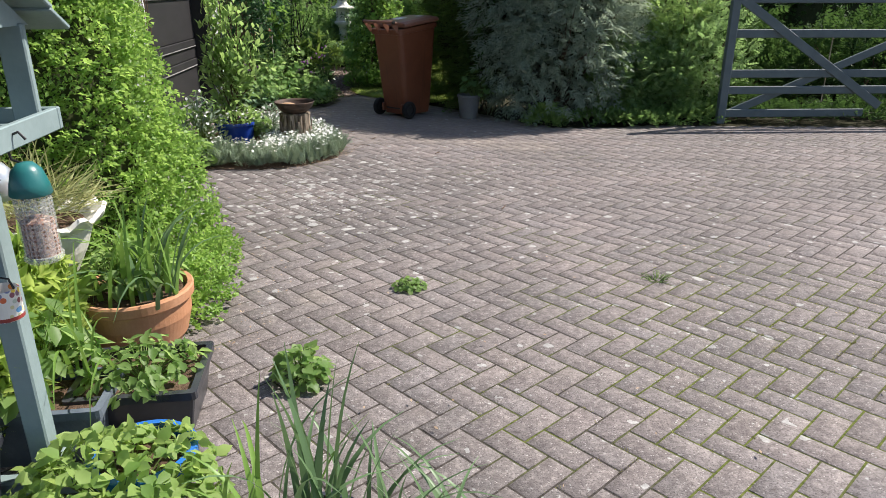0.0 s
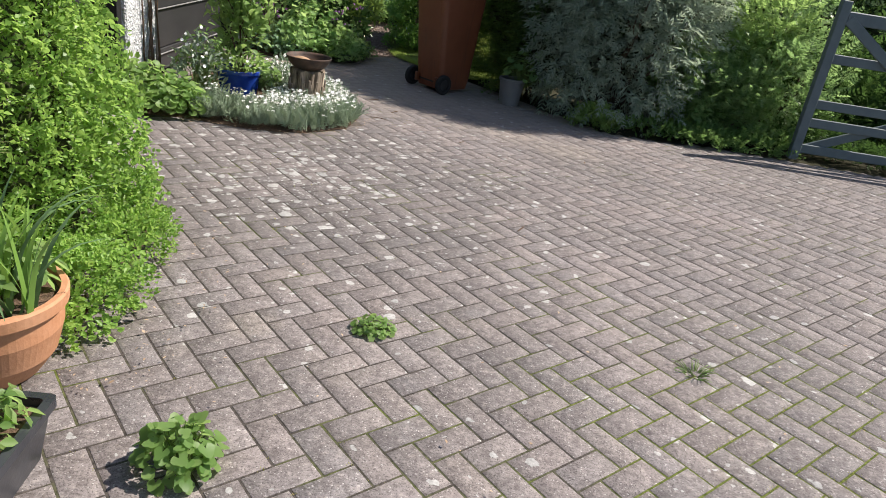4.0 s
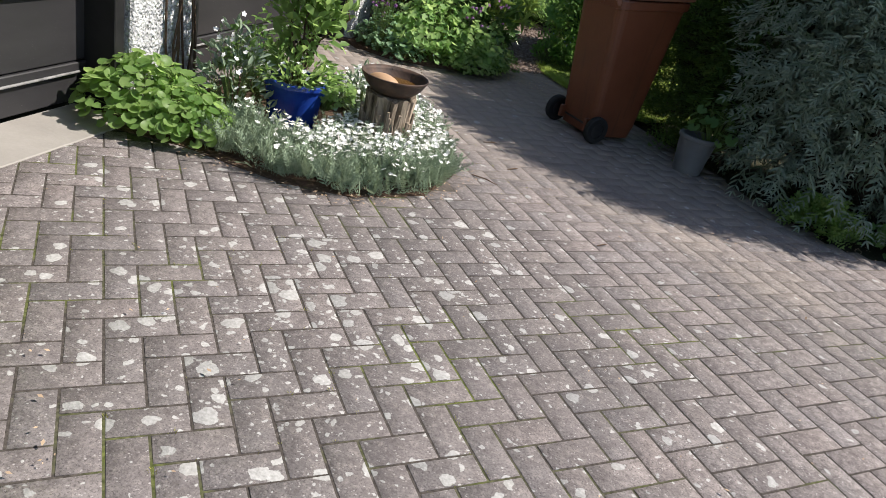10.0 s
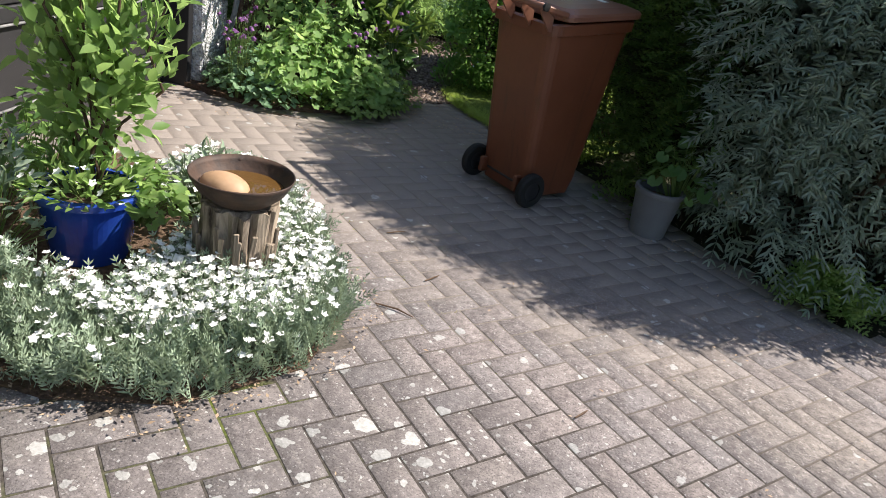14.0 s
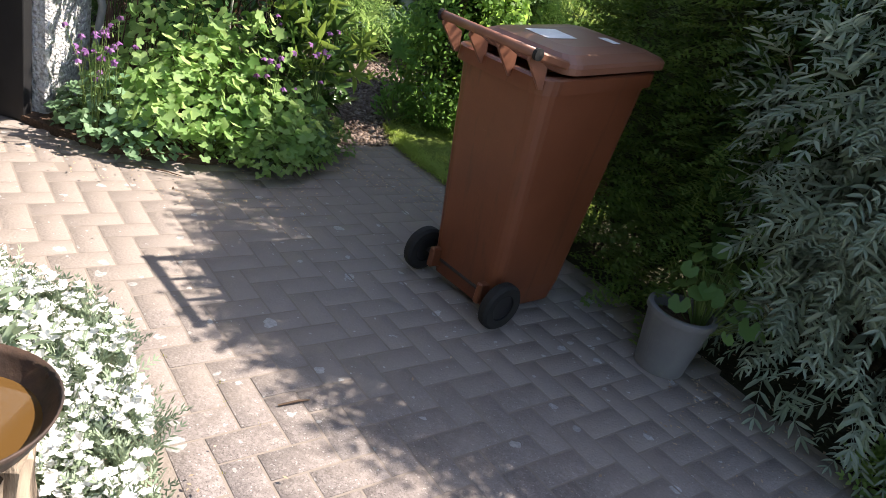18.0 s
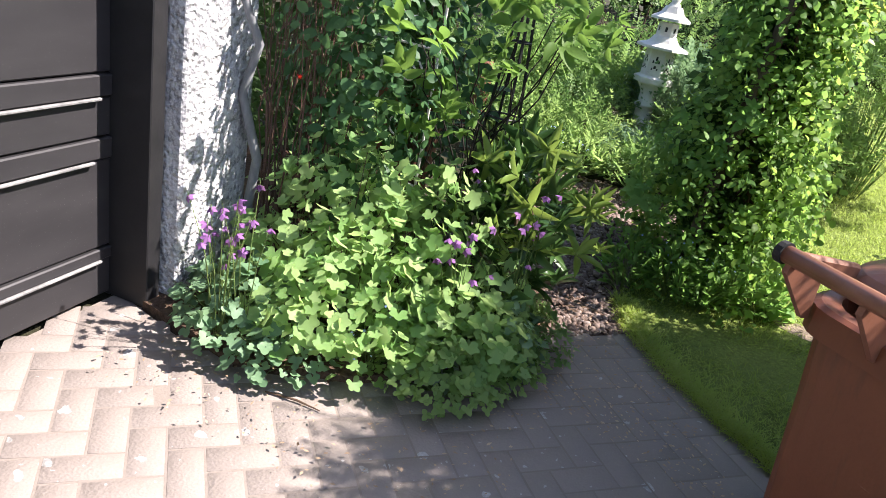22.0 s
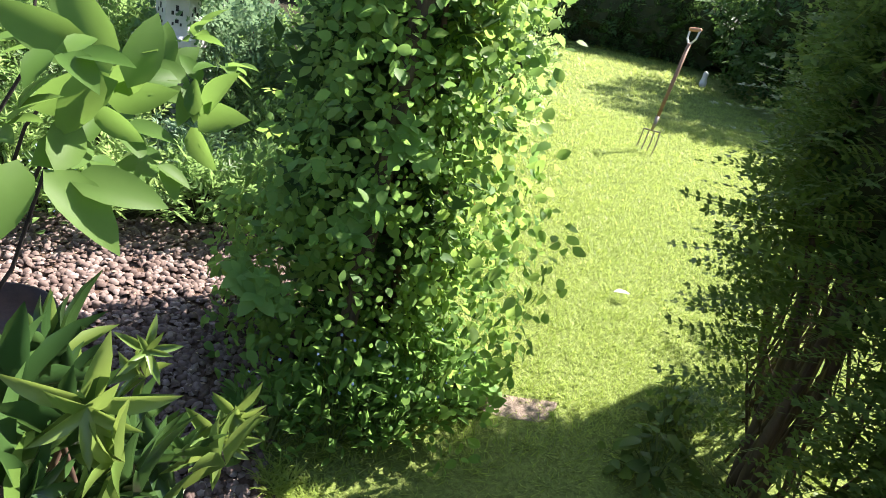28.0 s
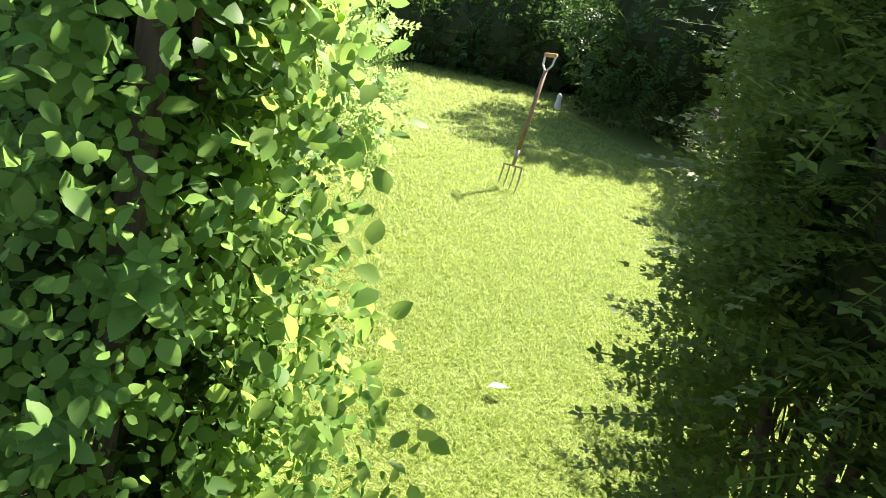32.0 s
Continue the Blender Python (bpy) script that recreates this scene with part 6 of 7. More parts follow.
for i, (x, y, r, h, n, mt) in enumerate([(-2.45, 12.75, 0.35, 0.5, 260, "bright"), (-2.05, 12.6, 0.25, 0.40, 220, "bright"), (-1.40, 12.55, 0.25, 0.42, 220, "mid"), (-1.15, 12.3, 0.25, 0.4, 200, "mid"), (-2.9, 12.6, 0.4, 0.7, 260, "mid"), (-1.9, 13.3, 0.4, 0.8, 300, "mid"), (-2.35, 11.9, 0.25, 0.4, 200, "bright"), (-1.95, 11.85, 0.28, 0.30, 260, "bright"), (-1.55, 11.85, 0.28, 0.26, 260, "mid"), (-1.22, 11.8, 0.24, 0.36, 220, "mid"), (-2.2, 12.2, 0.3, 0.50, 260, "mid"), (-1.6, 12.2, 0.28, 0.24, 240, "blue_green"), (-2.7, 12.0, 0.3, 0.5, 220, "mid")]):
    clump("border_perennial", "upright leafy perennial beside the gravel path", (x, y), r, h, n, twig(4, 0.4, 45, leaf(0.35, 0.1, 0.2)), 0.12, mt, 280 + i, z0=float(lawn_z(x, y)) - 0.02, flat=False, group="perennials beside the gravel path")
clump("lawn_shrub", "light green leafy shrub overhanging the lawn", (-0.15, 12.9), 0.55, 2.1, 1500, twig(6, 0.24, 45, leaf(0.45, 0.05, 0.1)), 0.17, "bright", 290, "shrub", z0=0.3, flat=False, tilt=0.9)


for i, (x, y, r, h, n, fl) in enumerate([(-0.80, 10.55, 0.18, 0.36, 300, 26), (-1.08, 10.46, 0.18, 0.34, 300, 12), (-0.64, 10.64, 0.13, 0.28, 180, 22), (-1.30, 10.42, 0.14, 0.28, 190, 4), (-0.93, 10.45, 0.14, 0.30, 220, 8)]):
    speckled("forget_me_not", "forget-me-nots in the shade at the climber's foot", (x, y), r, h, n, "rose_leaf", "petal_blue", 600 + 2 * i, flowers=fl, z0=0.03, leaf_size=0.06)
clump("weed", "broad-leaved weed at the foot of the climber", (-0.62, 10.58), 0.10, 0.20, 26, leaf(0.6, 0.1, 0.2, 4), 0.085, "bramble", 610, z0=0.04)
clump("weed", "leafy weed in the grass at the hedge's foot", (0.02, 10.24), 0.20, 0.16, 70, leaf(0.55, 0.1, 0.2, 4), 0.070, "lonicera", 611, z0=0.02)
clump("weed", "leafy weed in the grass at the hedge's foot", (0.22, 10.50), 0.14, 0.20, 50, leaf(0.55, 0.1, 0.2, 4), 0.060, "lonicera", 612, z0=0.04)

# ---- fork, fallen leaf and ornament on the lawn ----
def garden_fork():
    f = thing("garden_fork", Matrix.Translation((1.79, 13.52, 0.40)) @ Vector((0.24, 0.15, 1.05)).to_track_quat("Z", "Y").to_matrix().to_4x4() @ rot(z=-20), "garden fork with a wooden shaft, standing in the lawn", "garden fork")
    part("shaft", tubes([([(0, 0, 0.30), (0, 0, 0.60), (0, 0, 0.93)], [0.014, 0.015, 0.015])], 10), "shaft", f, smooth=True)
    part("socket", tubes([([(0, 0, 0.20), (0, 0, 0.32)], [0.012, 0.017])], 10), "steel", f, smooth=True)
    part("yoke", tubes([([(0, 0, 0.92), (0.045, 0, 0.97), (0.05, 0, 1.04)], 0.008), ([(0, 0, 0.92), (-0.045, 0, 0.97), (-0.05, 0, 1.04)], 0.008)], 8), "iron_white", f)
    part("grip", tubes([([(-0.055, 0, 1.045), (0.055, 0, 1.045)], 0.016)], 10), "terracotta", f, smooth=True)
    part("crosspiece", tubes([([(-0.09, 0, 0.20), (0.09, 0, 0.20)], 0.007)], 8), "steel", f)
    for x in (-0.09, -0.03, 0.03, 0.09):
        part("tine", tubes([([(x, 0, 0.20), (x * 1.05, -0.008, 0.1), (x * 1.05, 0.0, -0.06)], [0.006, 0.005, 0.003])], 6), "steel", f)


garden_fork()
fl = thing("fallen_leaf", (0.38, 11.32, 0.195), "pale dry leaf lying on the lawn", "leaf")
v, f = spread(leaf(0.5, 0.1, 0.05, 3), np.zeros((1, 3)), np.array([(1.0, -0.4, 0.12)]), np.array([(0, 0, 1.0)]), 0.085)
part("blade", quads("blade", v, f), "iron_white", fl)
an = thing("figurine", (4.15, 16.2, 0.73), "small white animal figurine at the lawn's far edge", "ornament")
part("body", lathe([(0, 0), (0.04, 0), (0.046, 0.06), (0.03, 0.12), (0.036, 0.15), (0.024, 0.19), (0, 0.20)], 14), "stone", an, smooth=True)


# ---- flower bed plants ----
clump("leafy_plant", "clump of broad fresh green leaves below the garage pillar", (-2.42, 5.84), 0.30, 0.30, 420, lobed(7, 0.06, 0.30), 0.072, "bright", 300)
clump("leafy_plant", "clump of broad fresh green leaves below the garage pillar", (-2.16, 5.82), 0.24, 0.24, 280, lobed(7, 0.06, 0.30), 0.068, "bright", 301)


def pot_shrub():
    p = thing("pot_shrub", (-1.95, 6.5, 0.2), "leafy young shrub growing up from a blue pot", "shrub")
    tips = [(-2.0, 6.55, 1.45), (-1.85, 6.6, 1.25), (-2.1, 6.5, 1.2), (-2.12, 6.68, 1.35), (-1.72, 6.68, 1.05), (-1.98, 6.7, 0.95), (-2.15, 6.6, 0.8), (-1.86, 6.5, 0.8)]
    limbs(p, (-1.95, 6.5, 0.2), tips, 0.008, 0.003, "brown_stem", 310, "branch", 0.05)
    t = np.repeat(np.array(tips), 150, 0)
    k = np.random.default_rng(311).uniform(0.35, 1.0, len(t))[:, None]
    pos = np.array((-1.95, 6.5, 0.2)) * (1 - k) + t * k + toss(len(t), 312, 0.05)
    foliage(p, leaf(0.48, 0.1, 0.15, 3), pos, unit(pos - np.array((-1.97, 6.55, 0.5))), 0.068, "bright", 313, up=0.6, wild=0.7)


pot_shrub()
speckled("bedding_plant", "bedding plant with white flowers and yellow-green leaves in a blue pot", (-1.93, 6.46), 0.21, 0.20, 260, "bright", "petal_white", 315, 0.017, 0.06, 26, 0.22)
clump("bedding_plant", "yellow-green trailing leaves over a blue pot", (-1.80, 6.58), 0.16, 0.25, 130, T_lady, 0.06, "bright", 317, z0=0.12)
speckled("border_flower", "grey-green plant with loose white flowers", (-2.18, 6.25), 0.22, 0.5, 300, "grey_leaf", "petal_white", 318, 0.016, 0.055, 30)
speckled("border_flower", "grey-green plant with loose white flowers", (-1.72, 6.95), 0.22, 0.3, 300, "grey_leaf", "petal_white", 320, 0.016, 0.055, 80)
clump("border_leaves", "dark leafy plant in the narrow bed", (-2.35, 6.75), 0.25, 0.5, 260, leaf(0.5, 0.1, 0.2), 0.07, "mid", 322)


def pillar_vine():
    r = thing("bare_climber", (-2.585, 6.28, 0.02), "bare woody climber stems against the white pillar", "climber")
    rng = np.random.default_rng(330)
    lines = []
    for i in range(7):
        y = rng.uniform(-0.12, 0.10)
        lines.append(([(0.02 + rng.normal() * 0.01, y + rng.normal() * 0.03, 0.3 * k - 0.02) for k in range(7)], [0.007 - 0.0007 * k for k in range(7)]))
    for ln in lines:
        part("stem", tubes([ln], 6), "brown_stem", r, smooth=True)


pillar_vine()
# plant in the grey pot
clump("pot_plant", "hazel-like seedling with round leaves in a grey pot", (0.40, 8.18), 0.20, 0.42, 60, lobed(7, 0.12, 0.15), 0.085, "mid", 335, z0=0.2)


# ---- bird table, pots and plants at the start ----
def bird_table():
    b = thing("bird_table", Matrix.Translation((-1.186, 1.726, 0)) @ rot(z=5), "sage-green painted wooden bird table on a post", "bird table")
    part("post", box((0.060, 0.060, 1.07), (0, 0, 0.535), 0.005), "table_paint", b)
    for a in (0, 90):
        part("foot", box((0.46, 0.05, 0.05), (0, 0, 0.026 + 0.0505 * (a > 0)), 0.005, rot(z=a)), "table_paint", b)
    part("tray", box((0.40, 0.36, 0.018), (-0.07, 0, 1.08), 0.003), "table_paint", b)
    for y in (-0.19, 0.19):
        part("tray_rim", box((0.43, 0.020, 0.060), (-0.07, y, 1.10), 0.003), "table_paint", b)
    for x in (-0.276, 0.136):
        part("tray_rim", box((0.018, 0.357, 0.060), (x, 0, 1.10), 0.003), "table_paint", b)
    for x in (-0.22, 0.08):
        for y in (-0.15, 0.15):
            part("roof_post", box((0.068, 0.024, 0.26), (x, y, 1.22), 0.004), "table_paint", b)
    for s in (-1, 1):
        for k in range(3):
            part("roof_board", box((0.50, 0.112, 0.014), (-0.07, s * (0.055 + 0.085 * k), 1.470 - 0.055 * k), 0.003, rot(x=-s * 28)), "table_paint", b)
    for x in (-0.24, 0.09):
        bm = bmesh.new()
        vs = [bm.verts.new(p) for p in ((x, -0.2, 1.345), (x, 0.2, 1.345), (x, 0, 1.465))]
        fc = bm.faces.new(vs)
        ext = bmesh.ops.extrude_face_region(bm, geom=[fc])
        bmesh.ops.translate(bm, vec=(0.014, 0, 0), verts=[g for g in ext["geom"] if isinstance(g, bmesh.types.BMVert)])
        bmesh.ops.recalc_face_normals(bm, faces=bm.faces)
        part("gable", bm, "table_paint", b)


bird_table()


def feeder():
    f = thing("bird_feeder", (-1.02, 1.66, 0.795), "clear seed feeder with a teal cap and wire hook, half full", "bird feeder")
    part("cap", lathe([(0, 0.245), (0.018, 0.243), (0.035, 0.225), (0.045, 0.19), (0.049, 0.165), (0.047, 0.163), (0, 0.164)], 24), "teal", f, smooth=True)
    part("tube", lathe([(0.043, 0.0), (0.044, 0.165)], 28), "clear", f, "perforated clear plastic tube", smooth=True)
    part("seed", lathe([(0, 0.005), (0.039, 0.005), (0.039, 0.095), (0.02, 0.105), (0, 0.10)], 20), "seed", f, "red-brown seed")
    part("base", lathe([(0, -0.012), (0.04, -0.012), (0.047, -0.004), (0.047, 0.006), (0, 0.006)], 24), "clear", f)
    hook = [(0.0, 0, 0.24), (-0.03, 0, 0.25), (-0.036, 0, 0.28), (-0.02, 0, 0.31), (0.0, 0, 0.318), (0.015, 0, 0.30)]
    part("hook", tubes([(hook, 0.0035)], 8), "frame_paint", f)


cl = Nodes("perforated_clear_plastic", 0.25, 0.5)
hole = cl.voronoi(cl.place(), 95.0, rnd=0.0)
tr = cl.node("ShaderNodeBsdfTransparent")
mx = cl.node("ShaderNodeMixShader", Fac=cl.ramp(hole, (0.25, 0.92), (0.34, 0.62)))
cl.colour((0.55, 0.56, 0.55))
cl.tree.links.new(cl.bsdf.outputs[0], mx.inputs[1])
cl.tree.links.new(tr.outputs[0], mx.inputs[2])
cl.tree.links.new(mx.outputs[0], cl.out.inputs["Surface"])
M["clear"] = cl.mat
sd = Nodes("bird_seed", 0.8, 0.2)
sd.colour(sd.ramp(sd.voronoi(sd.place(), 160.0, out="Color"), (0.2, (0.09, 0.035, 0.02)), (0.55, (0.30, 0.14, 0.09)), (0.9, (0.52, 0.38, 0.30))))
M["seed"] = sd.mat
feeder()


def tin():
    t = thing("tin_feeder", (-1.145, 1.648, 0.625), "small tin printed with coloured dots, fixed to the bird table post", "tin")
    part("tin", lathe([(0, 0), (0.040, 0), (0.041, 0.004), (0.041, 0.082), (0.038, 0.084), (0.037, 0.006), (0, 0.006)], 28), "dots", t, smooth=False)
    part("band", lathe([(0.0414, 0.002), (0.0418, 0.002), (0.0418, 0.012), (0.0414, 0.012)], 28), "tin_red", t, "dark red band")
    part("wire", tubes([([(-0.03, 0, 0.08), (-0.01, 0, 0.115), (0.025, 0, 0.11), (0.035, 0, 0.08)], 0.003)], 6), "frame_paint", t)


dt = Nodes("coloured_dots_print", 0.35, 0.4)
dc = dt.voronoi(dt.place(), 55.0)
dp = dt.voronoi(dt.place(), 55.0, out="Color")
dt.colour(dt.mix(dt.ramp(dc, (0.42, 0.0), (0.46, 1.0)), dt.ramp(dp, (0.1, (0.55, 0.12, 0.05)), (0.35, (0.75, 0.55, 0.06)), (0.6, (0.10, 0.35, 0.62)), (0.85, (0.25, 0.05, 0.05))), (0.62, 0.60, 0.57)))
M["dots"] = dt.mat
M["tin_red"] = plain_material("dark_red_print", (0.22, 0.03, 0.03), (0.28, 0.045, 0.04), 30.0, 0.35, 0.4)
tin()
M["tinsilver"] = plain_material("galvanised_silver", (0.55, 0.57, 0.60), (0.68, 0.70, 0.72), 20.0, 0.3, 0.5, metal=0.7)
jar = thing("glass_jar", (-1.28, 1.93, 0.86), "small silver hanging feeder jar", "bird feeder")
part("jar", lathe([(0, 0), (0.04, 0.005), (0.05, 0.05), (0.042, 0.09), (0.025, 0.11), (0, 0.112)], 20), "tinsilver", jar, smooth=True)
part("wire", tubes([([(0, 0, 0.11), (0, 0, 0.14)], 0.003)], 6), "frame_paint", jar)

M["bright_blue"] = plain_material("bright_blue_glaze", (0.02, 0.12, 0.42), (0.03, 0.17, 0.52), 6.0, 0.16, 0.6, bump=0.05)
M["strap"] = leaf_material("grey_green_strap_leaf", (0.070, 0.130, 0.060), (0.160, 0.250, 0.115), 0.4, 0.25)
M["strap_bright"] = leaf_material("light_green_strap_leaf", (0.11, 0.22, 0.04), (0.24, 0.37, 0.09), 0.4, 0.35)
terra = pot("terracotta_pot", (-1.27, 2.62, 0), [(0, 0), (0.13, 0), (0.14, 0.01), (0.188, 0.08), (0.212, 0.17), (0.214, 0.235), (0.230, 0.245), (0.232, 0.28), (0.226, 0.288), (0.208, 0.286), (0.2, 0.25), (0, 0.24)], "terracotta", "round terracotta pot planted with strappy leaves", 0.20, 0.265)


def trough(name, at, turn, size, material, label, rim=None, seed=0):
    """A box planter, tapering to its foot, with a rim and soil."""
    t = thing(name, Matrix.Translation(at) @ rot(z=turn), label, "planter")
    x, y, h = size[0] / 2, size[1] / 2, size[2]
    part("body", ring_loft([rounded(-x * 0.86, x * 0.86, -y * 0.86, y * 0.86, 0, 0.012, 2), rounded(-x, x, -y, y, h - 0.03, 0.014, 2), rounded(-x - 0.012, x + 0.012, -y - 0.012, y + 0.012, h - 0.028, 0.016, 2), rounded(-x - 0.012, x + 0.012, -y - 0.012, y + 0.012, h, 0.016, 2), rounded(-x + 0.012, x - 0.012, -y + 0.012, y - 0.012, h, 0.012, 2), rounded(-x + 0.014, x - 0.014, -y + 0.014, y - 0.014, h - 0.04, 0.012, 2)]), material, t)
    part("soil", box((size[0] - 0.03, size[1] - 0.03, 0.01), (0, 0, h - 0.032), 0), "soil", t)
    return t


trough("glazed_trough", (-1.05, 2.13, 0), 8, (0.40, 0.34, 0.185), "black_glaze", "dark glazed square planter with blue-black rim", seed=1)
trough("slate_planter", (-1.31, 1.96, 0), 8, (0.42, 0.26, 0.20), "slate", "slate-grey textured box planter", seed=2)
pot("glazed_pot", (-0.88, 1.70, 0), open_pot(0.11, 0.145, 0.17, 0.014, 0.01, 0.03), "bright_blue", "bright blue glazed pot overflowing with leaves", 0.12, 0.14)
pot("plant_pot", (-1.40, 1.58, 0), open_pot(0.12, 0.16, 0.26, 0.012, 0.01, 0.03), "black_glaze", "dark round plant pot with a seedling", 0.14, 0.22)
pot("plant_pot", (-0.32, 1.42, 0), open_pot(0.10, 0.13, 0.14, 0.012, 0.008, 0.02), "black_glaze", "low dark plant pot of strappy leaves", 0.115, 0.12)


def urn():
    u = thing("urn", (-1.72, 2.73, 0), "white stone garden urn with a scalloped rim", "urn")
    prof = [(0, 0), (0.15, 0), (0.15, 0.05), (0.09, 0.08), (0.07, 0.16), (0.09, 0.22), (0.15, 0.28), (0.21, 0.40), (0.245, 0.50), (0.29, 0.535), (0.30, 0.55), (0.285, 0.562), (0.24, 0.54), (0.2, 0.50), (0, 0.49)]
    bm = lathe(prof, 48)
    for v in bm.verts:
        d = math.hypot(v.co.x, v.co.y)
        if d > 0.26:
            v.co *= 1 + 0.035 * math.sin(math.atan2(v.co.y, v.co.x) * 14)
    part("bowl", bm, "stone", u, smooth=False)
    part("soil", lathe([(0, 0.52), (0.2, 0.515), (0.235, 0.51)], 20), "soil", u)


urn()


def strappy(name, label, at, n, length, width, material, seed, spread_r=0.08, lean=0.5, category="plant"):
    """Long arching blades from one crown."""
    rng = np.random.default_rng(seed)
    s = thing(name, at, label, category)
    for i in range(n):
        vs, fs = [], []
        a, L, w = rng.uniform(0, 6.283), length * rng.uniform(0.55, 1.1), width * rng.uniform(0.7, 1.2)
        d = np.array((math.cos(a), math.sin(a)))
        side = np.array((-d[1], d[0]))
        base = rng.normal(size=2) * spread_r
        ln, curl = lean * rng.uniform(0.3, 1.2), rng.uniform(0.2, 1.3)
        rows = 8
        for r in range(rows + 1):
            t = r / rows
            ang = ln * (0.4 + curl * t * t)
            h = L * t * math.cos(min(1.9, ang))
            o = L * t * math.sin(min(1.9, ang))
            ww = w * (1 - t ** 2.2) / 2 + 0.0006
            c = np.array((base[0] + d[0] * o, base[1] + d[1] * o, h))
            vs += [c + np.array((side[0] * ww, side[1] * ww, 0.25 * ww)), c, c - np.array((side[0] * ww, side[1] * ww, -0.25 * ww))]
        for r in range(rows):
            q = 3 * r
            fs += [(q, q + 1, q + 4, q + 3), (q + 1, q + 2, q + 5, q + 4)]
        part("blade", quads("blade", np.array(vs), np.array(fs)), material, s)
    return s


strappy("strappy_plant", "clump of grey-green strap-like leaves", (-0.32, 1.42, 0.1), 24, 0.52, 0.022, "strap", 400, 0.05, 0.55)
strappy("strappy_plant", "clump of grey-green strap-like leaves", (-0.12, 1.46, 0.0), 22, 0.44, 0.018, "strap", 401, 0.05, 0.6)
strappy("strappy_plant", "clump of grey-green strap-like leaves", (-0.50, 1.46, 0.0), 16, 0.42, 0.018, "strap_bright", 405, 0.05, 0.6)
strappy("strappy_plant", "clump of grey-green strap-like leaves", (0.06, 1.40, 0.0), 18, 0.38, 0.016, "strap", 406, 0.06, 0.8)
strappy("strappy_plant", "tuft of long arching leaves in a terracotta pot", (-1.25, 2.62, 0.26), 46, 0.42, 0.020, "strap_bright", 402, 0.07, 0.7)
strappy("strappy_plant", "tuft of long arching leaves in a terracotta pot", (-1.18, 2.55, 0.26), 14, 0.45, 0.022, "strap", 403, 0.05, 0.9)
strappy("bulb_foliage", "long yellow-green bulb leaves flopping over a planter", (-1.30, 2.02, 0.21), 26, 0.42, 0.012, "strap_bright", 404, 0.08, 1.0)

clump("bedding_plant", "bushy green leaves in a terracotta pot", (-1.32, 2.66), 0.2, 0.22, 160, leaf(0.5, 0.1, 0.2), 0.07, "bright", 410, z0=0.26)
clump("bedding_plant", "leafy green plants filling a glazed planter", (-1.05, 2.13), 0.20, 0.12, 190, leaf(0.6, 0.1, 0.2), 0.05, "bright", 411, z0=0.16)
clump("bedding_plant", "leafy plants filling a slate-grey planter", (-1.38, 2.02), 0.22, 0.25, 150, leaf(0.65, 0.1, 0.2), 0.08, "bright", 412, z0=0.21)
M["balm"] = leaf_material("crinkled_light_green_leaf", (0.11, 0.21, 0.045), (0.42, 0.54, 0.18), 0.5, 0.5)
clump("lemon_balm", "mass of crinkled light green leaves spilling over a blue pot", (-0.90, 1.56), 0.28, 0.17, 640, leaf(0.75, 0.12, 0.2, 3), 0.050, "balm", 413, z0=0.10, tilt=0.75)
clump("lemon_balm", "mass of crinkled light green leaves spilling over a blue pot", (-0.78, 1.40), 0.25, 0.14, 420, leaf(0.75, 0.12, 0.2, 3), 0.048, "balm", 414, z0=0.05, tilt=0.75)
clump("seedling", "small seedling in a dark pot", (-1.38, 1.60), 0.07, 0.08, 14, leaf(0.45, 0.1, 0.2), 0.06, "bright", 415, z0=0.22)

M["wisp"] = leaf_material("wispy_straw_grass", (0.16, 0.20, 0.06), (0.46, 0.44, 0.24), 0.55, 0.35, 0.2)
M["spurge"] = leaf_material("yellow_green_whorl_leaf", (0.19, 0.31, 0.06), (0.50, 0.60, 0.18), 0.45, 0.5)
shrub("spurge", "bushy plant with whorled yellow-green leaves", (-1.56, 2.34, 0.28), (0.20, 0.20, 0.27), 480, whorl(6, leaf(0.36, 0.08, 0.15), 1.0, 30, 2), 0.075, "spurge", 417, up=0.8)
shrub("spurge", "bushy plant with whorled yellow-green leaves", (-1.58, 1.95, 0.27), (0.26, 0.22, 0.28), 560, whorl(6, leaf(0.36, 0.08, 0.15), 1.0, 30, 2), 0.08, "spurge", 418, up=0.8)
shrub("spurge", "bushy plant with whorled yellow-green leaves", (-1.72, 2.28, 0.22), (0.22, 0.2, 0.24), 420, whorl(6, leaf(0.36, 0.08, 0.15), 1.0, 30, 2), 0.07, "spurge", 424, up=0.8)
shrub("low_shrub", "low small-leaved shrub at the hedge's foot", (-1.22, 2.98, 0.10), (0.20, 0.26, 0.17), 800, cluster(8, 0.33, leaf(0.62, 0.1, 0.12), 5), 0.065, "hedge_leaf", 419, stems=4)
shrub("low_shrub", "low small-leaved shrub at the hedge's foot", (-1.27, 3.4, 0.07), (0.15, 0.32, 0.15), 500, cluster(8, 0.33, leaf(0.62, 0.1, 0.12), 6), 0.065, "hedge_leaf", 420, stems=4)
shrub("dwarf_conifer", "small golden dwarf conifer behind the pots", (-1.95, 2.55, 0.65), (0.2, 0.2, 0.5), 500, twig(5, 0.25, 35, leaf(0.25, 0.02, 0.05)), 0.1, "gold", 421, up=1.2)
clump("grass_plant", "wispy green and straw grass in a white urn", (-1.72, 2.73), 0.19, 0.20, 420, leaf(0.035, 0.01, 0.3, 4), 0.20, "wisp", 422, z0=0.5, flat=False, stalks=False)


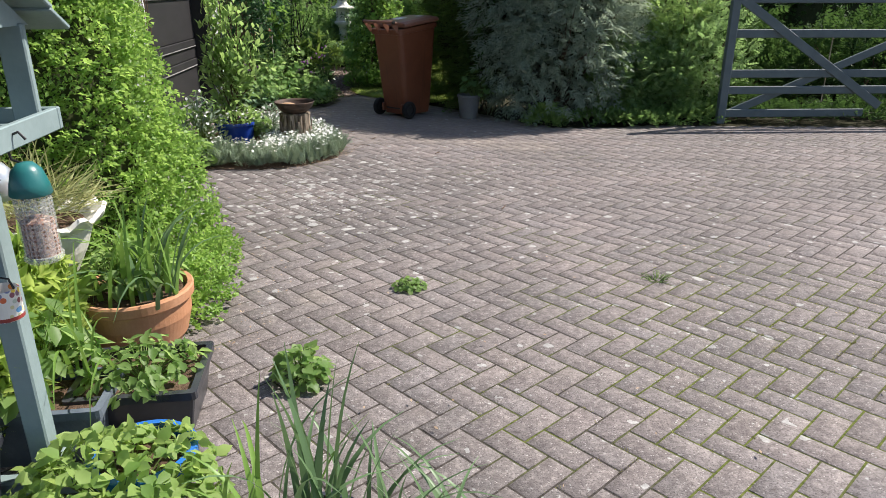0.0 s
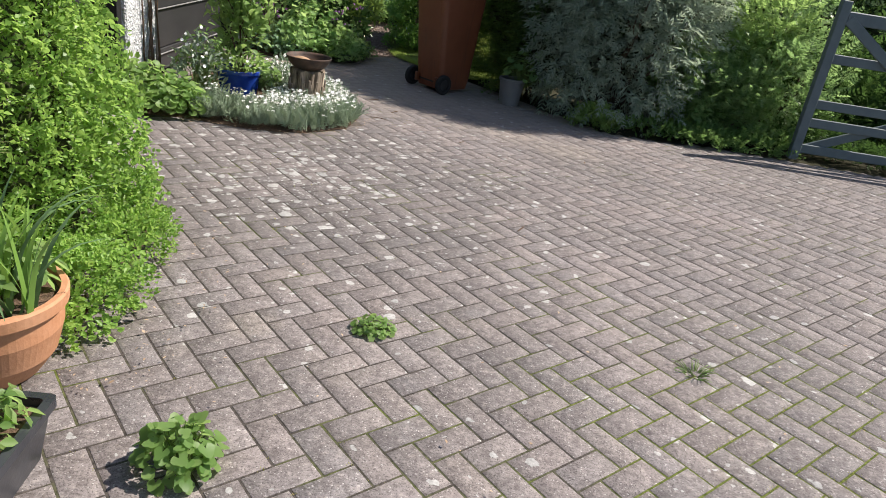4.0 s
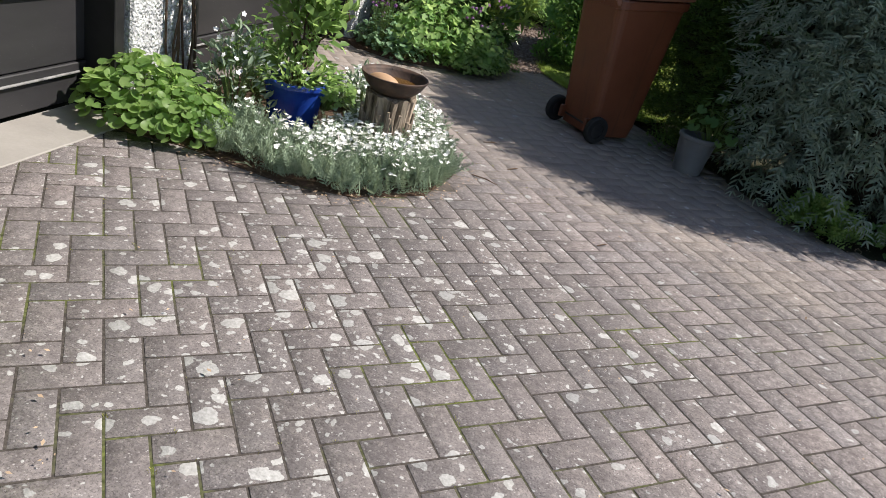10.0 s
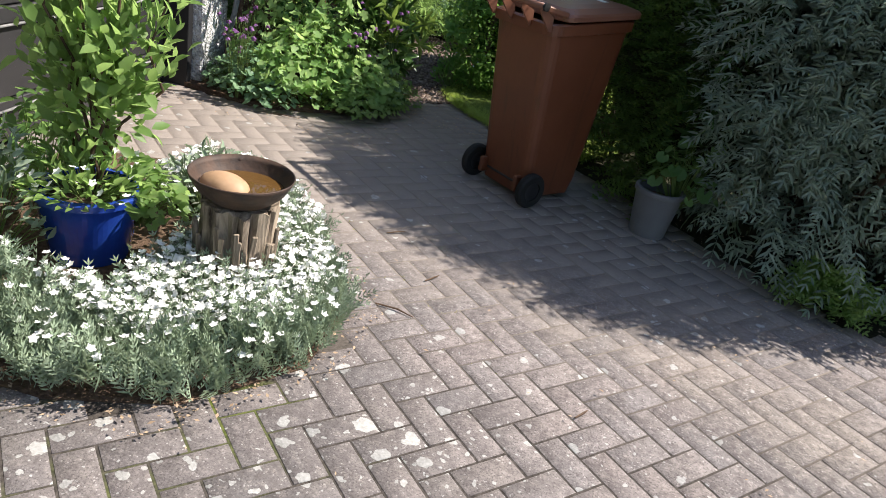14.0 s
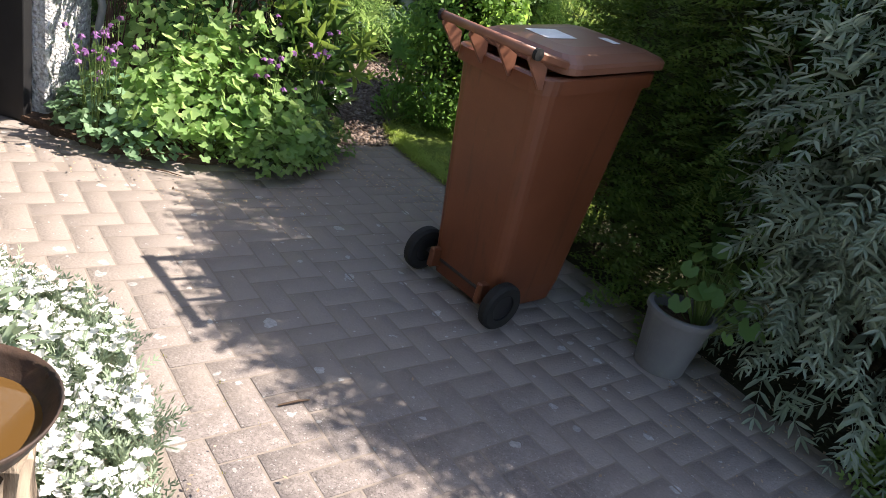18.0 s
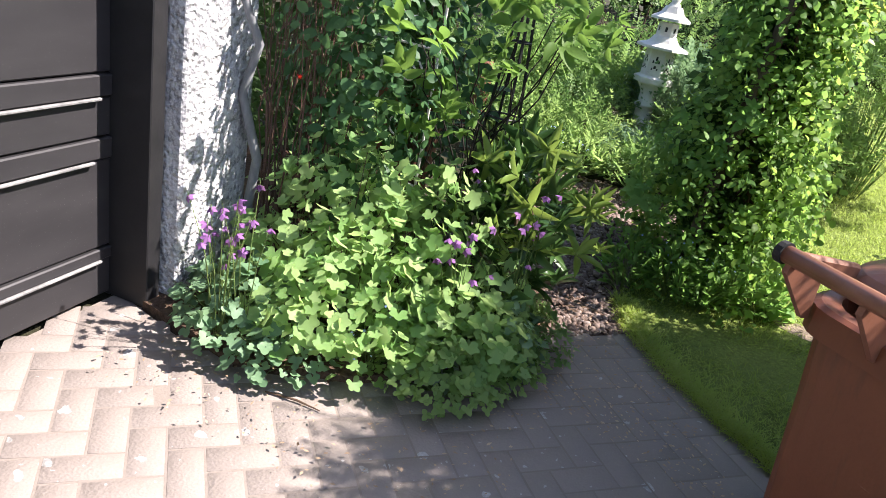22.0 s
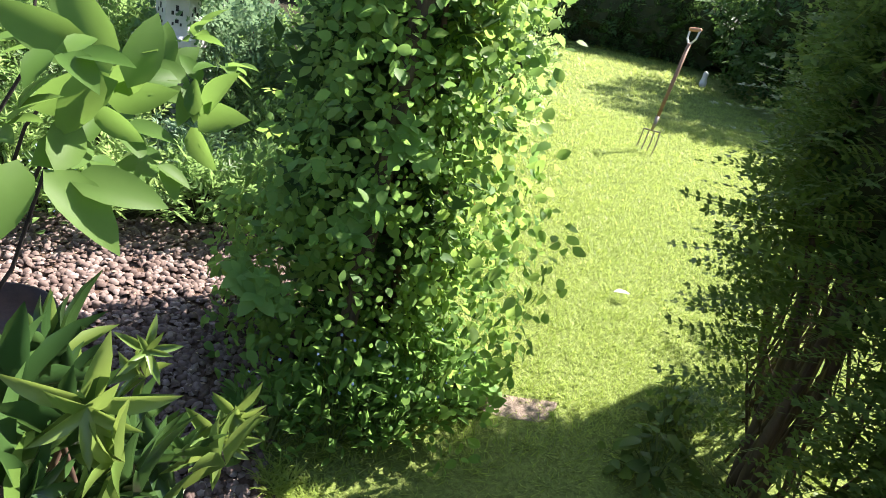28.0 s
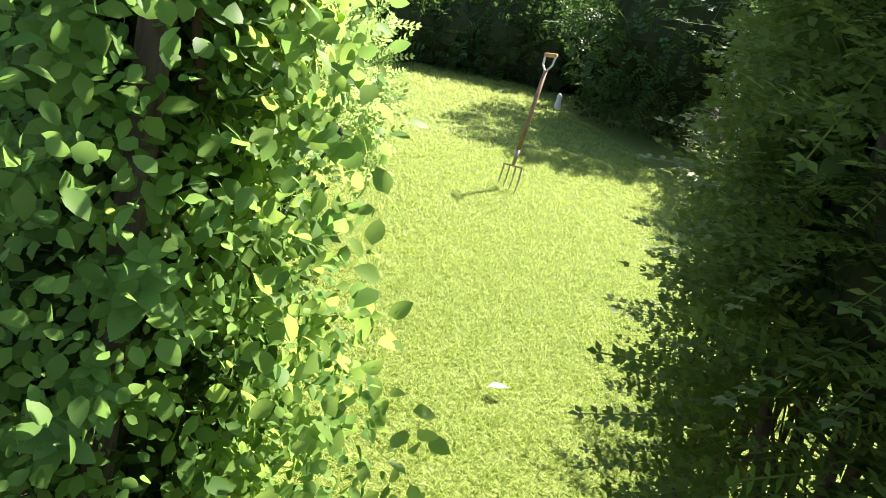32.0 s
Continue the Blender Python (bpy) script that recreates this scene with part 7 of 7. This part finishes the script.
# ---- weeds, moss and litter on the drive ----
clump("weed", "bushy self-sown strawberry-like weed in the paving", (-0.55, 2.36), 0.105, 0.135, 150, lobed(3, 0.25, 0.15), 0.050, "bright", 430, z0=0.0)
clump("weed", "small round weed in the paving", (-0.17, 3.25), 0.075, 0.05, 130, lobed(5, 0.2, 0.1), 0.028, "bright", 431, z0=0.0)
clump("weed", "sprawling small weed in the paving", (1.12, 3.35), 0.09, 0.012, 40, leaf(0.3, 0.05, 0.1), 0.016, "mid", 432, z0=0.0)


def tufts():
    """Grass and moss along the joints."""
    t = thing("joint_weeds", (0, 0, 0), "tufts of grass and moss growing in the paving joints", "weeds", kind="stuff")
    rng = np.random.default_rng(440)
    n = 9000
    x, y = rng.uniform(-2.4, 4.5, n), rng.uniform(0.8, 8.6, n)
    x[6000:], y[6000:] = 1.5 + rng.normal(size=3000) * 0.6, 2.55 + rng.normal(size=3000) * 0.55
    ca, sa = math.cos(radians(PAVE_ANGLE)), math.sin(radians(PAVE_ANGLE))
    u = ((x - PAVE_ORIGIN[0]) * ca + (y - PAVE_ORIGIN[1]) * sa) / PAVE_UNIT
    v = (-(x - PAVE_ORIGIN[0]) * sa + (y - PAVE_ORIGIN[1]) * ca) / PAVE_UNIT
    flip = rng.random(n) < 0.5
    u, v = np.where(flip, np.round(u), u), np.where(flip, v, np.round(v))
    iu, iv = np.floor(u + 0.001).astype(int), np.floor(v + 0.001).astype(int)
    res_here, res_left, res_low = (-iu - iv + 2) % 4, (-(iu - 1) - iv + 2) % 4, (-iu - (iv - 1) + 2) % 4
    joint = np.where(flip, ~((res_left == 1) & (res_here == 0)), ~((res_low == 3) & (res_here == 2)))
    x, y = PAVE_ORIGIN[0] + (u * ca - v * sa) * PAVE_UNIT, PAVE_ORIGIN[1] + (u * sa + v * ca) * PAVE_UNIT
    dens = noise2(x, y, 1.6, 6) + 0.75 * np.exp(-((x - 1.45) ** 2 + (y - 2.55) ** 2) / 0.8) + 0.35 * np.exp(-((x + 1.2) ** 2 + (y - 4.8) ** 2) / 0.8)
    ok = joint & inside(PAVING, x, y) & ~inside(FLOWER_BED, x, y) & (dens > 0.34)
    pos = np.stack([x[ok], y[ok], np.full(ok.sum(), -0.008)], -1)
    blade = join(*[moved(leaf(0.16, 0.0, 0.3), 0.3 * math.cos(k * 2.4), 0.3 * math.sin(k * 2.4), 0, turn=k * 137, pitch=40 + 12 * (k % 3), scale=0.7 + 0.2 * (k % 3)) for k in range(9)])
    vv, ff = spread(blade, pos, np.c_[rng.normal(size=(len(pos), 2)), np.zeros(len(pos))], np.tile((0, 0, 1.0), (len(pos), 1)), rng.uniform(0.006, 0.017, len(pos)))
    part("tuft_scatter", quads("tuft_scatter", vv, ff), "moss", t)["kind"] = "stuff"


M["moss"] = leaf_material("joint_grass", (0.150, 0.155, 0.035), (0.33, 0.32, 0.095), 0.7, 0.3, 0.15, odd=(0.3, 0.22, 0.1))


def litter():
    """Dry leaf crumbs and twigs at the edges of the drive."""
    t = thing("leaf_litter", (0, 0, 0), "dry brown leaf crumbs along the edges of the drive", "litter", kind="stuff")
    rng = np.random.default_rng(450)
    zones = [([(-2.7, 8.3), (-1.3, 8.3), (-1.3, 9.4), (-2.0, 8.95), (-2.6, 8.75)], 420), ([(-2.1, 5.55), (-1.2, 5.65), (-0.85, 6.1), (-0.8, 6.6), (-1.1, 7.0), (-1.0, 6.4), (-1.3, 5.9), (-2.1, 5.8)], 500), ([(0.2, 7.6), (1.5, 7.3), (1.5, 8.3), (0.5, 8.9)], 700), ([(-1.2, 2.5), (-0.8, 2.6), (-0.75, 3.3), (-1.1, 4.2), (-1.3, 4.0)], 110), ([(-1.4, 9.2), (-0.6, 8.9), (-1.0, 10.0), (-1.4, 10.0)], 700), ([(-1.25, 9.95), (-1.25, 10.7), (-1.2, 12.2), (-2.4, 12.2), (-2.3, 11.3), (-1.75, 10.2)], 500), ([(-2.4, 1.0), (4.5, 1.0), (3.0, 7.3), (-2.0, 8.0)], 420)]
    pts = np.concatenate([scatter(z, n, 451 + i) for i, (z, n) in enumerate(zones)])
    pts = pts[~inside(FLOWER_BED, pts[:, 0], pts[:, 1])]
    pos = np.c_[pts, np.maximum(0.004, lawn_z(pts[:, 0], pts[:, 1]) + 0.012)]
    v, f = spread(kite(0.5, 0.03, 0.03), pos, np.c_[rng.normal(size=(len(pos), 2)), rng.normal(size=len(pos)) * 0.15], np.tile((0, 0, 1.0), (len(pos), 1)) + toss(len(pos), 4, 0.15), rng.uniform(0.006, 0.021, len(pos)))
    part("leaf_scatter", quads("leaf_scatter", v, f), "dry", t)["kind"] = "stuff"
    for x, y, L, a in ((-0.78, 6.62, 0.16, -10), (-0.70, 6.95, 0.09, 60), (0.42, 4.62, 0.10, 70), (-0.05, 6.3, 0.07, 55), (-2.05, 8.6, 0.2, 8), (-0.95, 7.3, 0.1, 40)):
        tw = thing("twig", (x, y, 0.006), "small dry twig lying on the paving", "twig")
        d = Vector((math.cos(radians(a)), math.sin(radians(a)), 0))
        part("stick", tubes([([-d * L / 2, Vector((0.01, 0.008, 0.004)), d * L / 2], [0.003, 0.004, 0.002])], 6), "brown_stem", tw)


M["dry"] = leaf_material("dry_leaf", (0.22, 0.15, 0.10), (0.48, 0.37, 0.26), 0.85, 0.05, 0.15)
litter()


# ---- paving ----
PAVE_ANGLE, PAVE_UNIT, PAVE_ORIGIN = 43.4, 0.1037, (-0.573, 5.731)


def paver_mesh(name, long_u):
    """One block, chamfered, its top at z = 0."""
    j, c = 0.0038, 0.0009
    w, h = (2 * PAVE_UNIT - 2 * j, PAVE_UNIT - 2 * j) if long_u else (PAVE_UNIT - 2 * j, 2 * PAVE_UNIT - 2 * j)
    x, y = w / 2, h / 2
    v = []
    for dx, z in ((0, -0.03), (0, -c), (c, 0)):
        v += [(-x + dx, -y + dx, z), (x - dx, -y + dx, z), (x - dx, y - dx, z), (-x + dx, y - dx, z)]
    f = [(8, 9, 10, 11)]
    for r in (0, 4):
        f += [(r + k, r + (k + 1) % 4, r + 4 + (k + 1) % 4, r + 4 + k) for k in range(4)]
    return np.array(v), np.array(f)


def paving():
    pav = thing("pavement", (0, 0, 0), "drive of weathered brown block pavers in herringbone, spotted with lichen", "drive", kind="structure")
    part("joint_bed", slab(PAVING, -0.055, -0.0016, "joints"), "joint", pav, "sand and moss in the joints")
    part("filled_joints", slab([(-2.80, 7.75), (-1.9, 7.55), (-1.2, 7.35), (-0.5, 7.5), (0.1, 7.3), (0.9, 7.35), (0.7, 7.95), (0.2, 8.65), (-0.36, 9.2), (-0.98, 9.80), (-1.14, 10.0), (-1.48, 9.65), (-1.5, 9.3), (-1.95, 8.78), (-2.35, 8.60), (-2.96, 8.74), (-2.86, 7.75)], -0.030, -0.0009, "silted"), "joint", pav, "joints filled flush with sand and silt")
    rng = np.random.default_rng(17)
    ca, sa = math.cos(radians(PAVE_ANGLE)), math.sin(radians(PAVE_ANGLE))
    i, j = np.meshgrid(np.arange(-110, 111), np.arange(-110, 111))
    i, j = i.ravel(), j.ravel()
    res = (-i - j + 2) % 4
    rests, singles = [], 0
    T = {True: paver_mesh("h", True), False: paver_mesh("v", False)}
    shared = {}
    for flat in (True, False):
        pick = res == (1 if flat else 3)
        u = (i[pick] + (1.0 if flat else 0.5)) * PAVE_UNIT
        v = (j[pick] + (0.5 if flat else 1.0)) * PAVE_UNIT
        x, y = PAVE_ORIGIN[0] + u * ca - v * sa, PAVE_ORIGIN[1] + u * sa + v * ca
        ok = inside(PAVING, x, y) & ~inside(FLOWER_BED, x, y)
        x, y = x[ok], y[ok]
        z = np.clip(rng.normal(size=len(x)) * 0.0004, -0.0006, 0.0012)
        near = (x > -0.85) & (x < 0.35) & (y > 2.6) & (y < 7.3) & (np.abs(x + 0.25 + (y - 2.6) * 0.0) < 0.62)
        tv, tf = T[flat]
        me = quads("paver", tv, tf)
        me.materials.append(M["paver"])
        for a, b, c in zip(x[near], y[near], z[near]):
            ob = new("paver", me)
            ob.matrix_local = pose(a, b, c, rng.normal() * 0.12, rng.normal() * 0.12, PAVE_ANGLE + rng.normal() * 0.4)
            ob.parent = pav
            singles += 1
        x, y, z = x[~near], y[~near], z[~near]
        ang = radians(PAVE_ANGLE) + rng.normal(size=len(x)) * 0.007
        along = np.stack([-np.sin(ang), np.cos(ang), rng.normal(size=len(x)) * 0.002], -1)
        rests.append(spread((tv, tf), np.stack([x, y, z], -1), along, np.tile((0, 0, 1.0), (len(x), 1)) + toss(len(x), 18, 0.002), 1.0))
    vv, ff = join(*rests)
    part("pavers", quads("pavers", vv, ff), "paver_far", pav)["kind"] = "stuff"
    return singles


paving()
tufts()
